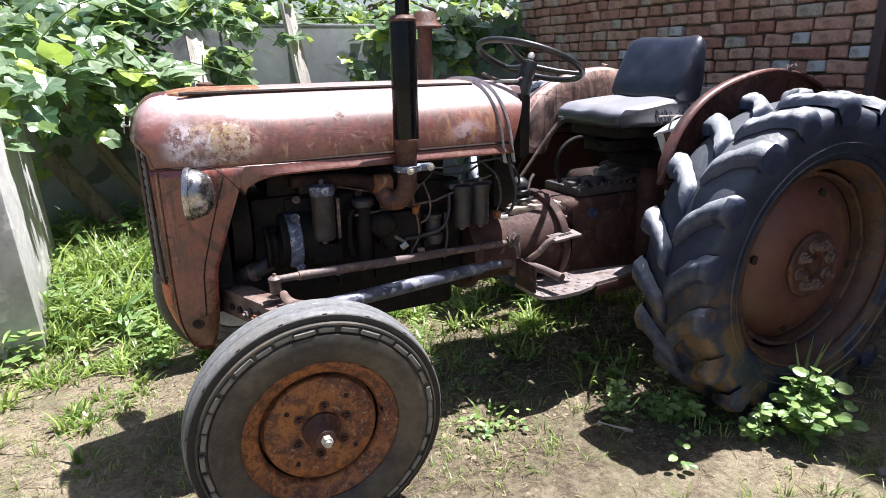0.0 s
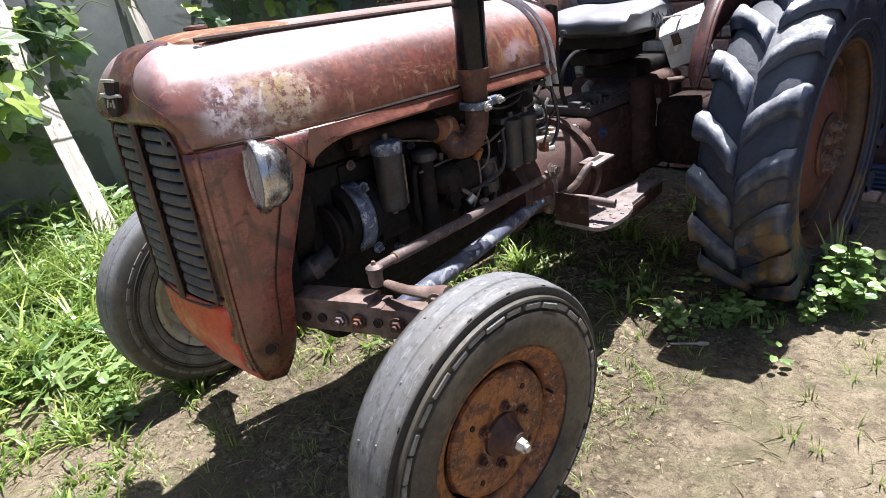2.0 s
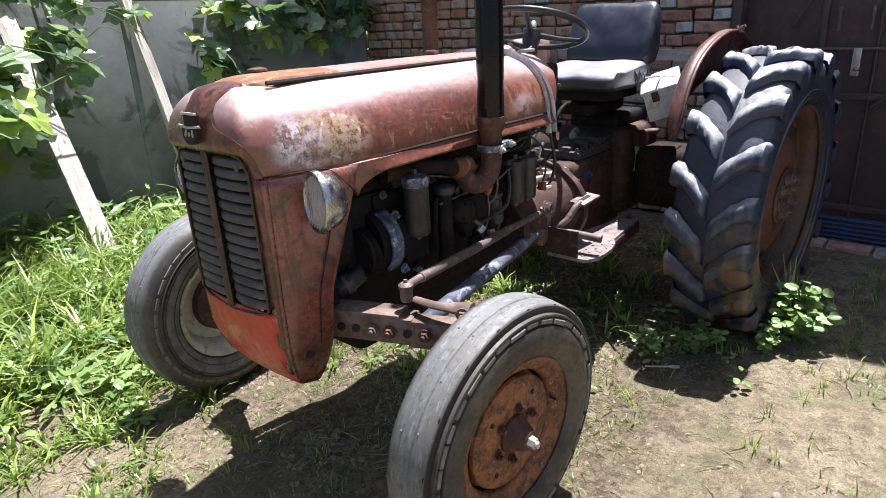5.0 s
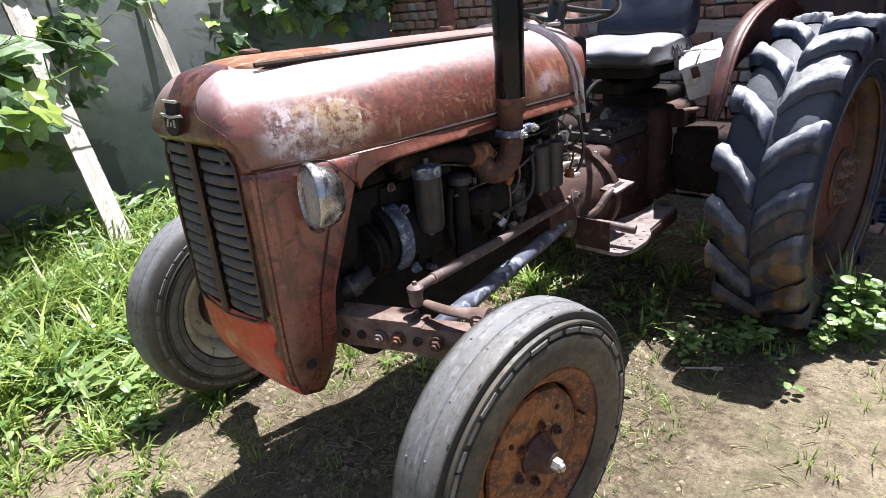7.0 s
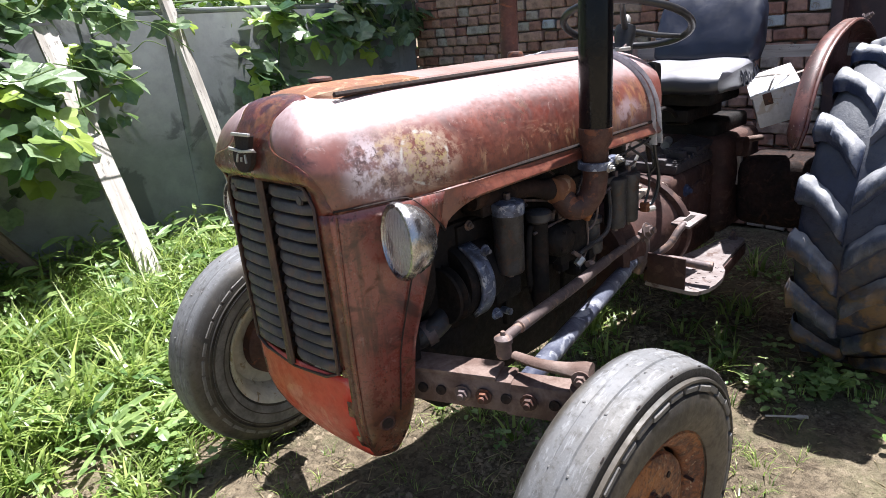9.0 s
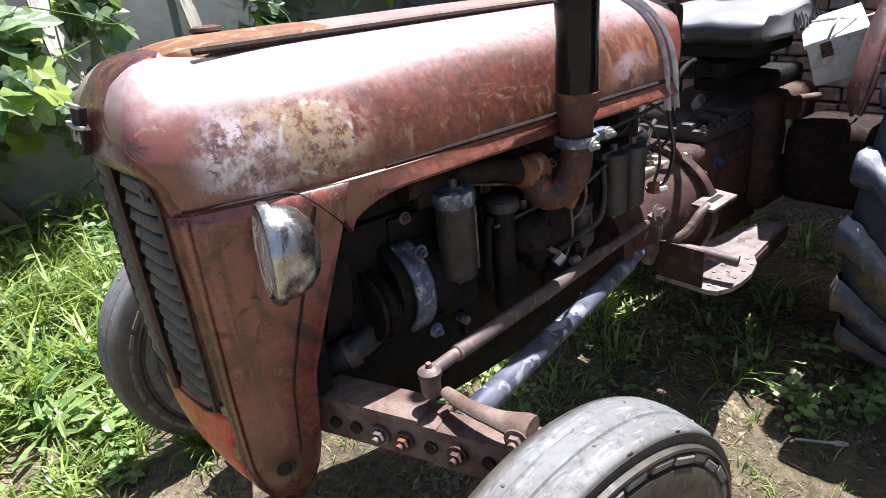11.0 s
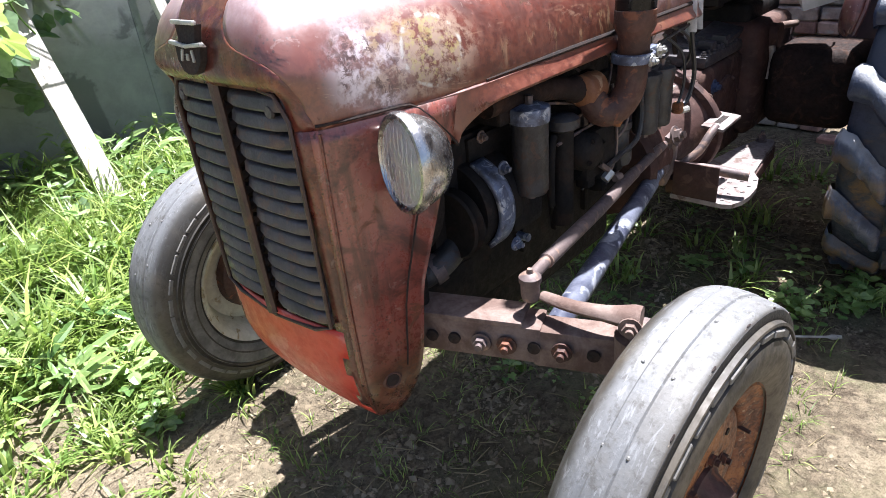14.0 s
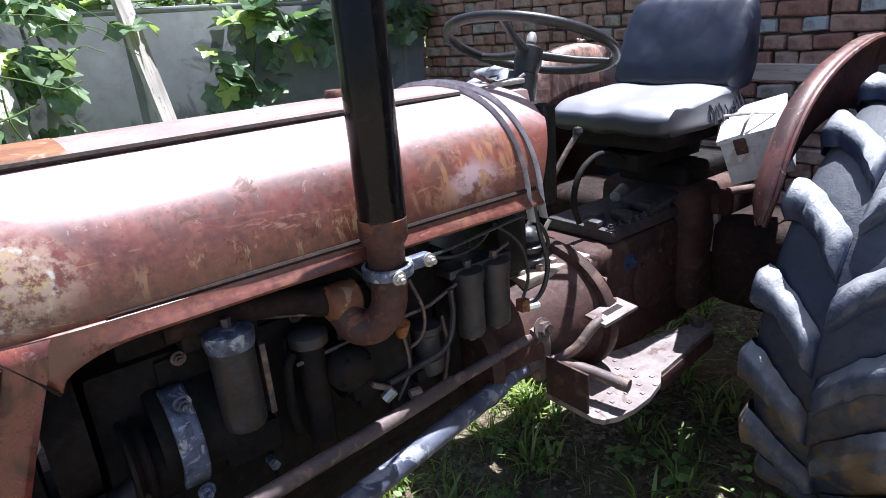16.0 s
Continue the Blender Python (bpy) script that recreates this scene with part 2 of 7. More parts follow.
STEEL = grimy("bright_steel", (0.6, 0.58, 0.54), (0.42, 0.4, 0.36), 0.45, 0.6, 30, 0.2)
BLACKPIPE = grimy("black_pipe", (0.004, 0.004, 0.005), (0.007, 0.007, 0.008), 0.16, 0.0, 18, 0.06, third=(0.010, 0.008, 0.007), gloss=0.22)
VINYL = Nodes("black_vinyl")
VINYL.set(Base_Color=VINYL.mix(VINYL.ramp(VINYL.noise(8, 5), 0.35, 0.7), (0.010, 0.013, 0.027), (0.019, 0.023, 0.042)), Roughness=VINYL.ramp(VINYL.noise(30, 4), 0.3, 0.7, 0.36, 0.5), Specular_IOR_Level=0.5, Coat_Weight=0.15, Coat_Roughness=0.3)
VINYL.bump(VINYL.math("ADD", VINYL.noise(6, 2, 0.4, distort=0.3), VINYL.math("MULTIPLY", VINYL.noise(220, 2), 0.04)), 0.35, 0.012)
VINYL = VINYL.mat
# upward faces paled: the sun's glare on black vinyl is put into the colour
LITVINYL = Nodes("sunlit_top_vinyl")
LITVINYL.set(Base_Color=LITVINYL.mix(LITVINYL.ramp(LITVINYL.math("ADD", LITVINYL.axis(2, LITVINYL.add("ShaderNodeNewGeometry").outputs["Normal"]), LITVINYL.math("MULTIPLY", LITVINYL.noise(7, 5), 0.3)), 0.78, 1.0), (0.016, 0.017, 0.028), (0.20, 0.196, 0.215)), Roughness=0.5, Specular_IOR_Level=0.9, Coat_Weight=0.4, Coat_Roughness=0.4)
LITVINYL.bump(LITVINYL.math("ADD", LITVINYL.noise(7, 2, 0.4, distort=0.3), LITVINYL.math("MULTIPLY", LITVINYL.noise(220, 2), 0.08)), 0.5, 0.012)
LITVINYL = LITVINYL.mat
BAKELITE = grimy("wheel_plastic", (0.018, 0.018, 0.02), (0.03, 0.03, 0.033), 0.38, 0.0, 30, 0.1)
STRAP = grimy("rubber_strap", (0.58, 0.58, 0.62), (0.34, 0.34, 0.37), 0.4, 0.0, 20, 0.3)
SEAM = grimy("seam_dark", (0.012, 0.008, 0.007), (0.03, 0.015, 0.01), 0.9, 0, 30, 0.2)
BOXWHITE = grimy("white_enamel", (0.66, 0.67, 0.70), (0.52, 0.53, 0.56), 0.45, 0.0, 9, 0.2, third=(0.45, 0.40, 0.36))
BLUEPAINT = grimy("blue_sheet", (0.05, 0.075, 0.15), (0.035, 0.05, 0.10), 0.5, 0, 8, 0.2)
DOORPAINT = grimy("door_paint", (0.085, 0.048, 0.052), (0.064, 0.038, 0.043), 0.5, 0.0, 4, 0.2, third=(0.105, 0.056, 0.05))
CEMENT = grimy("cement", (0.35, 0.36, 0.375), (0.28, 0.29, 0.305), 0.9, 0, 1.6, 0.3, third=(0.16, 0.165, 0.175))
# paler cement for the slab, with the sun on it put into the colour
SLAB = grimy("sunlit_cement", (0.50, 0.49, 0.47), (0.36, 0.35, 0.335), 0.9, 0, 3.0, 0.5, third=(0.60, 0.585, 0.56))
MORTAR = grimy("mortar", (0.24, 0.20, 0.175), (0.14, 0.11, 0.095), 0.95, 0, 8, 0.8)
STONE = grimy("stone", (0.24, 0.20, 0.155), (0.16, 0.135, 0.105), 0.9, 0, 30, 0.5)


def rubber(name, base, dust, tread, mud=None, edge=0.34, caked=0.52, gloss=0.5, skyward=None, lumpy=0.0):
    """Old tyre rubber: darker flanks, a worn and dusty tread beyond the radius edge, scuffs and caked mud."""
    m = Nodes(name)
    n1, n2, n3 = m.noise(5, 5, 0.6), m.noise(46, 6, 0.72), m.noise(190, 3, 0.6)
    rings = m.noise(5, 4, 0.65, size=(0.6, 9.0, 0.6))
    x, z = m.axis(0), m.axis(2)
    r = m.math("SQRT", m.math("ADD", m.math("MULTIPLY", x, x), m.math("MULTIPLY", z, z)))
    r = m.math("ADD", r, m.math("MULTIPLY", m.math("SUBTRACT", n2, 0.5), 0.012))
    col = m.mix(m.ramp(n1, 0.38, 0.62), base, dust)
    worn = m.mix(m.ramp(rings, 0.36, 0.64), tuple(c * 0.82 for c in tread), tread)
    worn = m.mix(m.ramp(n1, 0.45, 0.65, 0, 0.5), worn, tuple(c * k for c, k in zip(tread, (0.95, 0.85, 0.7))))
    col = m.mix(m.ramp(r, edge - 0.008, edge + 0.006), col, worn)
    col = m.mix(m.ramp(n2, 0.48, 0.68, 0, 0.55), col, tuple(c * 0.45 for c in dust))
    scuff = m.noise(30, 5, 0.7, size=(0.8, 3.5, 0.8), distort=0.5)
    on_tread = m.ramp(r, edge - 0.008, edge + 0.006, 0.12, 1.0)
    col = m.mix(m.math("MULTIPLY", on_tread, m.ramp(scuff, 0.54, 0.64, 0, 0.65)), col, tuple(min(1, c * 1.6) for c in tread))
    col = m.mix(m.math("MULTIPLY", on_tread, m.ramp(n3, 0.60, 0.74, 0, 0.35)), col, tuple(min(1, c * 1.6) for c in tread))
    if skyward:
        # pale tone on whatever faces the sky
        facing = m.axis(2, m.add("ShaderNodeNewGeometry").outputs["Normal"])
        col = m.mix(m.ramp(m.math("ADD", facing, m.math("MULTIPLY", n2, 0.5)), 0.55, 1.0, 0, 0.9), col, skyward)
    if mud:
        # mud dried on near the ground
        place = m.add("ShaderNodeNewGeometry").outputs["Position"]
        low = m.math("ADD", m.axis(2, place), m.math("MULTIPLY", m.noise(5, 4, 0.6, place, 0.7), 1.1))
        splash = m.math("MULTIPLY", m.ramp(low, 1.22, 0.90), m.ramp(m.noise(9, 5, 0.65, place, 0.6), caked - 0.09, caked + 0.05, 0.0, 0.9))
        col = m.mix(splash, col, mud)
    m.set(Base_Color=col, Roughness=m.ramp(n2, 0.3, 0.7, gloss, gloss + 0.28), Specular_IOR_Level=0.6)
    m.bump(m.math("ADD", m.math("MULTIPLY", n2, 0.6), m.math("ADD", m.math("MULTIPLY", n3, 0.3), m.math("MULTIPLY", m.noise(17, 4, 0.6, distort=0.5), lumpy))), 0.45, 0.003 + 0.002 * lumpy)
    return m.mat


TYRE = rubber("front_rubber", (0.026, 0.023, 0.019), (0.080, 0.066, 0.048), (0.150, 0.153, 0.157), None, 0.3565)
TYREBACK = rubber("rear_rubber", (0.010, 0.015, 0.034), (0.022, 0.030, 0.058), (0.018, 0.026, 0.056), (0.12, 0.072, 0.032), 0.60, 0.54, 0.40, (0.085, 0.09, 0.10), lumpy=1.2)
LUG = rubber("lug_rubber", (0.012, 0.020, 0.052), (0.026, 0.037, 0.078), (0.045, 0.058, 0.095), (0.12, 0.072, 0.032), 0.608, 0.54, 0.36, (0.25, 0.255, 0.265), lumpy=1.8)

BRICK = Nodes("brick")
rb = BRICK.random()
tone = BRICK.mix(BRICK.ramp(rb, 0.0, 0.55), (0.42, 0.195, 0.145), (0.56, 0.33, 0.255))
tone = BRICK.mix(BRICK.ramp(rb, 0.6, 0.95), tone, (0.50, 0.43, 0.37))
bn = BRICK.noise(16, 6, 0.65)
tone = BRICK.mix(BRICK.ramp(bn, 0.35, 0.7, 0, 0.65), tone, (0.10, 0.055, 0.046))
tone = BRICK.mix(BRICK.ramp(BRICK.noise(7, 4, 0.6), 0.57, 0.68, 0, 0.7), tone, (0.50, 0.43, 0.37))
BRICK.set(Base_Color=tone, Roughness=0.92)
BRICK.bump(BRICK.math("ADD", bn, BRICK.noise(80, 4, 0.7)), 0.7, 0.006)
BRICK = BRICK.mat
WHITEBRICK = grimy("limed_brick", (0.56, 0.56, 0.57), (0.40, 0.39, 0.39), 0.9, 0, 14, 0.5, third=(0.3, 0.24, 0.21))

GLASS = bpy.data.materials.new("lamp_glass")
GLASS.use_nodes = True
gb = GLASS.node_tree.nodes["Principled BSDF"]
for key, value in (("Base Color", (0.97, 0.98, 1.0, 1)), ("Roughness", 0.06), ("Transmission Weight", 0.92), ("IOR", 1.45)):
    gb.inputs[key].default_value = value


def wood(name, a, b, rough=0.8):
    m = Nodes(name)
    grain = m.noise(20, 6, 0.65, size=(1, 1, 0.08), distort=0.3)
    big = m.noise(3, 4)
    col = m.mix(m.ramp(grain, 0.35, 0.65), a, b)
    col = m.mix(m.ramp(big, 0.45, 0.7, 0, 0.5), col, tuple(c * 0.7 for c in b))
    flecks = m.noise(45, 5, 0.7, size=(1, 1, 0.3))
    col = m.mix(m.ramp(flecks, 0.58, 0.66, 0, 0.7), col, tuple(c * 0.3 for c in b))
    m.set(Base_Color=col, Roughness=rough)
    m.bump(grain, 0.6, 0.004)
    return m.mat


GRILLE = grimy("grille_paint", (0.060, 0.030, 0.023), (0.036, 0.020, 0.017), 0.5, 0.0, 16, 0.4, third=(0.10, 0.05, 0.028))
PALEBAND = grimy("chalky_rubber", (0.24, 0.23, 0.21), (0.13, 0.122, 0.11), 0.8, 0.0, 14, 0.4)
WALLRUBBER = grimy("black_rubber", (0.010, 0.010, 0.011), (0.018, 0.017, 0.017), 0.7, 0.0, 20, 0.4)
PALETAN = grimy("pale_tan", (0.40, 0.33, 0.27), (0.26, 0.20, 0.165), 0.85, 0.0, 16, 0.5)
OILY = grimy("oily_plate", (0.060, 0.050, 0.054), (0.030, 0.026, 0.028), 0.5, 0.0, 14, 0.5, third=(0.085, 0.065, 0.06))
FOOT = grimy("worn_footplate", (0.25, 0.215, 0.205), (0.16, 0.125, 0.115), 0.6, 0.1, 12, 0.4, third=(0.10, 0.06, 0.048))
PALEWOOD = wood("weathered_wood", (0.60, 0.56, 0.51), (0.36, 0.32, 0.28))
DARKWOOD = wood("old_wood", (0.22, 0.165, 0.13), (0.11, 0.08, 0.06))
BARK = wood("bark", (0.20, 0.155, 0.125), (0.11, 0.083, 0.066))


def leaf(name, dark, light, gloss=0.45, through_light=0.35, coat=0.0, patch=0.0, young=None):
    m = Nodes(name)
    r = m.island()
    col = m.mix(r, dark, light)
    if patch:
        col = m.mix(m.ramp(m.noise(3.5, 4, 0.6), 0.42, 0.60, 0, patch), col, tuple(c * 0.45 for c in dark))
        col = m.mix(m.ramp(m.noise(2.3, 4, 0.6), 0.54, 0.66, 0, patch * 0.6), col, (0.42, 0.45, 0.13))
    col = m.mix(m.ramp(m.noise(30, 4), 0.4, 0.7, 0, 0.35), col, tuple(c * 0.6 for c in dark))
    if young:
        col = m.mix(m.ramp(m.math("FRACT", m.math("MULTIPLY", r, 7.3)), 0.82, 0.86), col, young)
    m.set(Base_Color=col, Roughness=gloss, Coat_Weight=coat, Coat_Roughness=0.3)
    tr = m.add("ShaderNodeBsdfTranslucent", Color=m.mix(0.35, col, (0.20, 0.32, 0.03)))
    mixer = m.add("ShaderNodeMixShader", Fac=through_light)
    m.tree.links.new(m.bsdf.outputs[0], mixer.inputs[1])
    m.tree.links.new(tr.outputs[0], mixer.inputs[2])
    m.tree.links.new(mixer.outputs[0], m.out.inputs["Surface"])
    return m.mat


VINE = leaf("vine_leaf", (0.045, 0.12, 0.045), (0.38, 0.50, 0.29), 0.30, 0.44, 0.8, young=(0.40, 0.52, 0.11))
STEM = leaf("vine_stem", (0.09, 0.16, 0.03), (0.16, 0.24, 0.06), 0.6, 0.15)
GRASS = leaf("grass_blade", (0.12, 0.22, 0.04), (0.47, 0.57, 0.18), 0.38, 0.44, 0.25, patch=0.5, young=(0.44, 0.54, 0.15))
WEED = leaf("weed_leaf", (0.10, 0.20, 0.05), (0.36, 0.48, 0.17), 0.40, 0.34, 0.3)
STRAW = leaf("dry_straw", (0.26, 0.20, 0.11), (0.42, 0.34, 0.2), 0.8, 0.15)
TREE = leaf("tree_leaf", (0.035, 0.09, 0.02), (0.10, 0.19, 0.035), 0.5, 0.3)
LITTER = leaf("dead_leaf", (0.05, 0.036, 0.024), (0.27, 0.21, 0.135), 0.85, 0.05)

CLOD = Nodes("clod")
ci = CLOD.island()
CLOD.set(Base_Color=CLOD.mix(CLOD.noise(60, 4), CLOD.mix(ci, (0.13, 0.10, 0.066), (0.33, 0.275, 0.19)), (0.25, 0.20, 0.135)), Roughness=0.95, Specular_IOR_Level=0.2)
CLOD = CLOD.mat
MIRROR = grimy("lamp_reflector", (0.88, 0.89, 0.9), (0.78, 0.79, 0.8), 0.38, 1.0, 20, 0.05)
SOIL = Nodes("soil")
s1, s2, s3 = SOIL.noise(1.6, 5, 0.6), SOIL.noise(11, 6, 0.65), SOIL.noise(75, 5, 0.7)
soil = SOIL.mix(SOIL.ramp(s1, 0.36, 0.64), (0.28, 0.228, 0.150), (0.385, 0.320, 0.220))
soil = SOIL.mix(SOIL.ramp(SOIL.noise(5, 5, 0.7, distort=0.8), 0.50, 0.62, 0, 0.5), soil, (0.20, 0.16, 0.105))
soil = SOIL.mix(SOIL.ramp(s2, 0.46, 0.66, 0, 0.75), soil, (0.13, 0.10, 0.072))
warp = SOIL.add("ShaderNodeMix")
warp.data_type = "VECTOR"
wob = SOIL.add("ShaderNodeTexNoise", Vector=SOIL.co, Scale=60.0, Detail=3.0).outputs["Color"]
SOIL.put(warp.inputs[0], 0.03)
SOIL.put(warp.inputs[4], SOIL.co)
SOIL.put(warp.inputs[5], wob)
loose = warp.outputs[1]
grain = SOIL.add("ShaderNodeTexVoronoi", Vector=loose, Scale=75.0).outputs["Color"]
grit = SOIL.add("ShaderNodeTexVoronoi", Vector=loose, Scale=170.0).outputs["Color"]
g1 = SOIL.add("ShaderNodeSeparateColor", Color=grain).outputs[0]
g2 = SOIL.add("ShaderNodeSeparateColor", Color=grit).outputs[0]
soil = SOIL.mix(SOIL.ramp(g1, 0.60, 0.98, 0, 0.16), soil, (0.12, 0.09, 0.06))
soil = SOIL.mix(SOIL.ramp(g2, 0.72, 0.98, 0, 0.22), soil, (0.46, 0.39, 0.28))
soil = SOIL.mix(SOIL.ramp(s3, 0.52, 0.70, 0, 0.6), soil, (0.12, 0.09, 0.06))
crumb = SOIL.noise(38, 6, 0.75, distort=0.5)
soil = SOIL.mix(SOIL.ramp(crumb, 0.52, 0.60, 0, 0.55), soil, (0.13, 0.10, 0.066))
soil = SOIL.mix(SOIL.ramp(crumb, 0.40, 0.32, 0, 0.45), soil, (0.46, 0.39, 0.28))
# darker soil under the tractor, its shade partly put into the colour
shady_soil = SOIL.math("MULTIPLY", SOIL.ramp(SOIL.math("ADD", SOIL.axis(0), SOIL.math("MULTIPLY", s1, 1.2)), -0.1, 0.7), SOIL.ramp(s2, 0.3, 0.6, 0.55, 0.85))
shady_soil = SOIL.math("MULTIPLY", shady_soil, SOIL.ramp(SOIL.math("ADD", SOIL.axis(1), SOIL.math("MULTIPLY", s2, 0.5)), -0.85, -0.45))
soil = SOIL.mix(shady_soil, soil, SOIL.mix(SOIL.ramp(crumb, 0.36, 0.60), (0.20, 0.155, 0.104), (0.075, 0.057, 0.039)))
soil = SOIL.mix(SOIL.ramp(SOIL.noise(2.6, 5, 0.65), 0.50, 0.64, 0, 0.6), soil, (0.18, 0.17, 0.095))
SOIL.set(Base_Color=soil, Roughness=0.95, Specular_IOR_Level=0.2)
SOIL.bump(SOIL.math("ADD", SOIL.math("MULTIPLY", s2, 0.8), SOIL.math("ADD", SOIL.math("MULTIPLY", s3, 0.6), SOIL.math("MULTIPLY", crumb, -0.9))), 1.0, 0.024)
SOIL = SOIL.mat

# ---- mesh tools ----
RND = random.Random(7)


def thing(name, label, category, at=(0, 0, 0), group="", kind=""):
    ob = new(name)
    ob.empty_display_size = 0.05
    ob.location = at
    return tagged(ob, label, category, group, kind)


def mesh_of(name, bm, smooth=40.0):
    bmesh.ops.recalc_face_normals(bm, faces=bm.faces)
    me = bpy.data.meshes.new(name)
    bm.to_mesh(me)
    bm.free()
    if smooth:
        me.polygons.foreach_set("use_smooth", [True] * len(me.polygons))
        me.set_sharp_from_angle(angle=radians(smooth))
    return me


def part(name, bm, material, parent, label="", at=None, smooth=40.0):
    """One mesh object under a thing or under a part."""
    me = mesh_of(name, bm, smooth)
    me.materials.append(material)
    ob = new(name, me)
    ob.parent = parent
    if at is not None:
        ob.matrix_basis = at
    return tagged(ob, label)


def solo(name, bm, material, label, category, at=None, group="", kind="", smooth=40.0):
    """A top-level thing of one mesh."""
    ob = part(name, bm, material, None, "", at, smooth)
    return tagged(ob, label, category, group, kind)


def box(bm, centre, size, m=None, bevel=0.0, seg=2):
    got = bmesh.ops.create_cube(bm, size=1.0, matrix=Matrix.Translation(centre) @ (m or Matrix()) @ Matrix.Diagonal((*size, 1)))
    if bevel:
        edges = list({e for v in got["verts"] for e in v.link_edges})
        bmesh.ops.bevel(bm, geom=edges, offset=bevel, segments=seg, affect="EDGES", profile=0.6)
    return bm


def boxed(centre, size, bevel=0.004, m=None, seg=2):
    return box(bmesh.new(), centre, size, m, bevel, seg)


def frame_of(way):
    way = Vector(way).normalized()
    side = way.cross(Vector((0, 0, 1)) if abs(way.z) < 0.9 else Vector((1, 0, 0))).normalized()
    return side, way.cross(side).normalized()


def sweep(bm, points, radii, n=12, close=False, flat=1.0):
    """A tube along points; radii a number or one for each point; its ends are capped."""
    points = [Vector(p) for p in points]
    if not hasattr(radii, "__len__"):
        radii = [radii] * len(points)
    rings, side = [], None
    for i, p in enumerate(points):
        a = points[i - 1] if i or close else p
        b = points[(i + 1) % len(points)] if i + 1 < len(points) or close else p
        way = (b - a).normalized()
        if side is None:
            side, up = frame_of(way)
        else:
            side = (side - way * side.dot(way)).normalized()
            up = way.cross(side)
        rings.append([bm.verts.new(p + radii[i] * (math.cos(k * math.tau / n) * side + flat * math.sin(k * math.tau / n) * up)) for k in range(n)])
    pairs = list(zip(rings, rings[1:])) + ([(rings[-1], rings[0])] if close else [])
    for r, s in pairs:
        for k in range(n):
            bm.faces.new((r[k], r[(k + 1) % n], s[(k + 1) % n], s[k]))
    if not close:
        bm.faces.new(rings[0][::-1])
        bm.faces.new(rings[-1])
    return bm


def tube(points, radii, n=12, close=False, flat=1.0):
    return sweep(bmesh.new(), points, radii, n, close, flat)


def bend(points, steps=6):
    """A smooth line through points."""
    pts = [Vector(p) for p in points]
    pts = [2 * pts[0] - pts[1]] + pts + [2 * pts[-1] - pts[-2]]
    out = []
    for i in range(1, len(pts) - 2):
        a, b, c, d = pts[i - 1 : i + 3]
        for k in range(steps):
            t = k / steps
            out.append(0.5 * (2 * b + (c - a) * t + (2 * a - 5 * b + 4 * c - d) * t * t + (3 * b - a - 3 * c + d) * t**3))
    return out + [pts[-2]]


def lathe(bm, profile, n=48, centre=(0, 0, 0), closed=False, axis="Y"):
    """Turns (radius, along) pairs about an axis."""
    rings = []
    for r, y in profile:
        ring = []
        for k in range(n):
            a = k * math.tau / n
            p = {"Y": (r * math.cos(a), y, r * math.sin(a)), "Z": (r * math.cos(a), r * math.sin(a), y), "X": (y, r * math.cos(a), r * math.sin(a))}[axis]
            ring.append(bm.verts.new(Vector(centre) + Vector(p)))
        rings.append(ring)
    for r, s in list(zip(rings, rings[1:])) + ([(rings[-1], rings[0])] if closed else []):
        for k in range(n):
            bm.faces.new((r[k], r[(k + 1) % n], s[(k + 1) % n], s[k]))
    if not closed:
        for ring, (r, _) in ((rings[0], profile[0]), (rings[-1], profile[-1])):
            if r < 0.2 and n < 100:
                bm.faces.new(ring)
    return bm


def turned(profile, n=32, centre=(0, 0, 0), axis="Z", closed=False):
    return lathe(bmesh.new(), profile, n, centre, closed, axis)


def bolt(bm, at, way, r=0.012, h=0.010):
    """A hexagon nut with a washer and a stub of thread."""
    at, way = Vector(at), Vector(way).normalized()
    sweep(bm, [at, at + way * h * 0.25], r * 1.5, 14)
    sweep(bm, [at + way * h * 0.2, at + way * h], r, 6)
    sweep(bm, [at + way * h * 0.9, at + way * h * 1.6], r * 0.55, 10)
    return bm


def bolted(at, way, r=0.012, h=0.010):
    return bolt(bmesh.new(), at, way, r, h)


def grid_faces(bm, rows, loop=False):
    """Quads between rows of vertices."""
    for r, s in zip(rows, rows[1:]):
        n = len(r)
        for k in range(n if loop else n - 1):
            q = [r[k], r[(k + 1) % n], s[(k + 1) % n], s[k]]
            if len(set(q)) == 4:
                bm.faces.new(q)


def plain_mesh(name, verts, faces, material, smooth=False):
    me = bpy.data.meshes.new(name)
    me.from_pydata(verts, [], faces)
    if smooth:
        me.polygons.foreach_set("use_smooth", [True] * len(me.polygons))
    me.materials.append(material)
    return me


# ---- setting ----
WALL_X, FENCE_Y, DOOR_Y = 3.18, 3.2, -0.12


def lumps(x, y):
    v = Vector((x, y, 0))
    rise = 0.022 * noise.noise(v * 1.3) + 0.012 * noise.noise(v * 4.1 + Vector((3, 1, 0))) + 0.006 * noise.noise(v * 11) + 0.005 * abs(noise.noise(v * 27))
    back = min(1.0, max(0.0, (y - 0.9) / 1.8))
    return (rise + 0.05 * back) * min(1.0, 12.0 / (1.0 + x * x + y * y))


def spread(lo, hi, step, reach):
    mid = list(np.arange(lo, hi + 1e-6, step))
    grow, out = step, []
    while sum(out) < reach:
        grow *= 1.35
        out.append(grow)
    left = [lo - s for s in np.cumsum(out)][::-1]
    return left + mid + [hi + s for s in np.cumsum(out)]


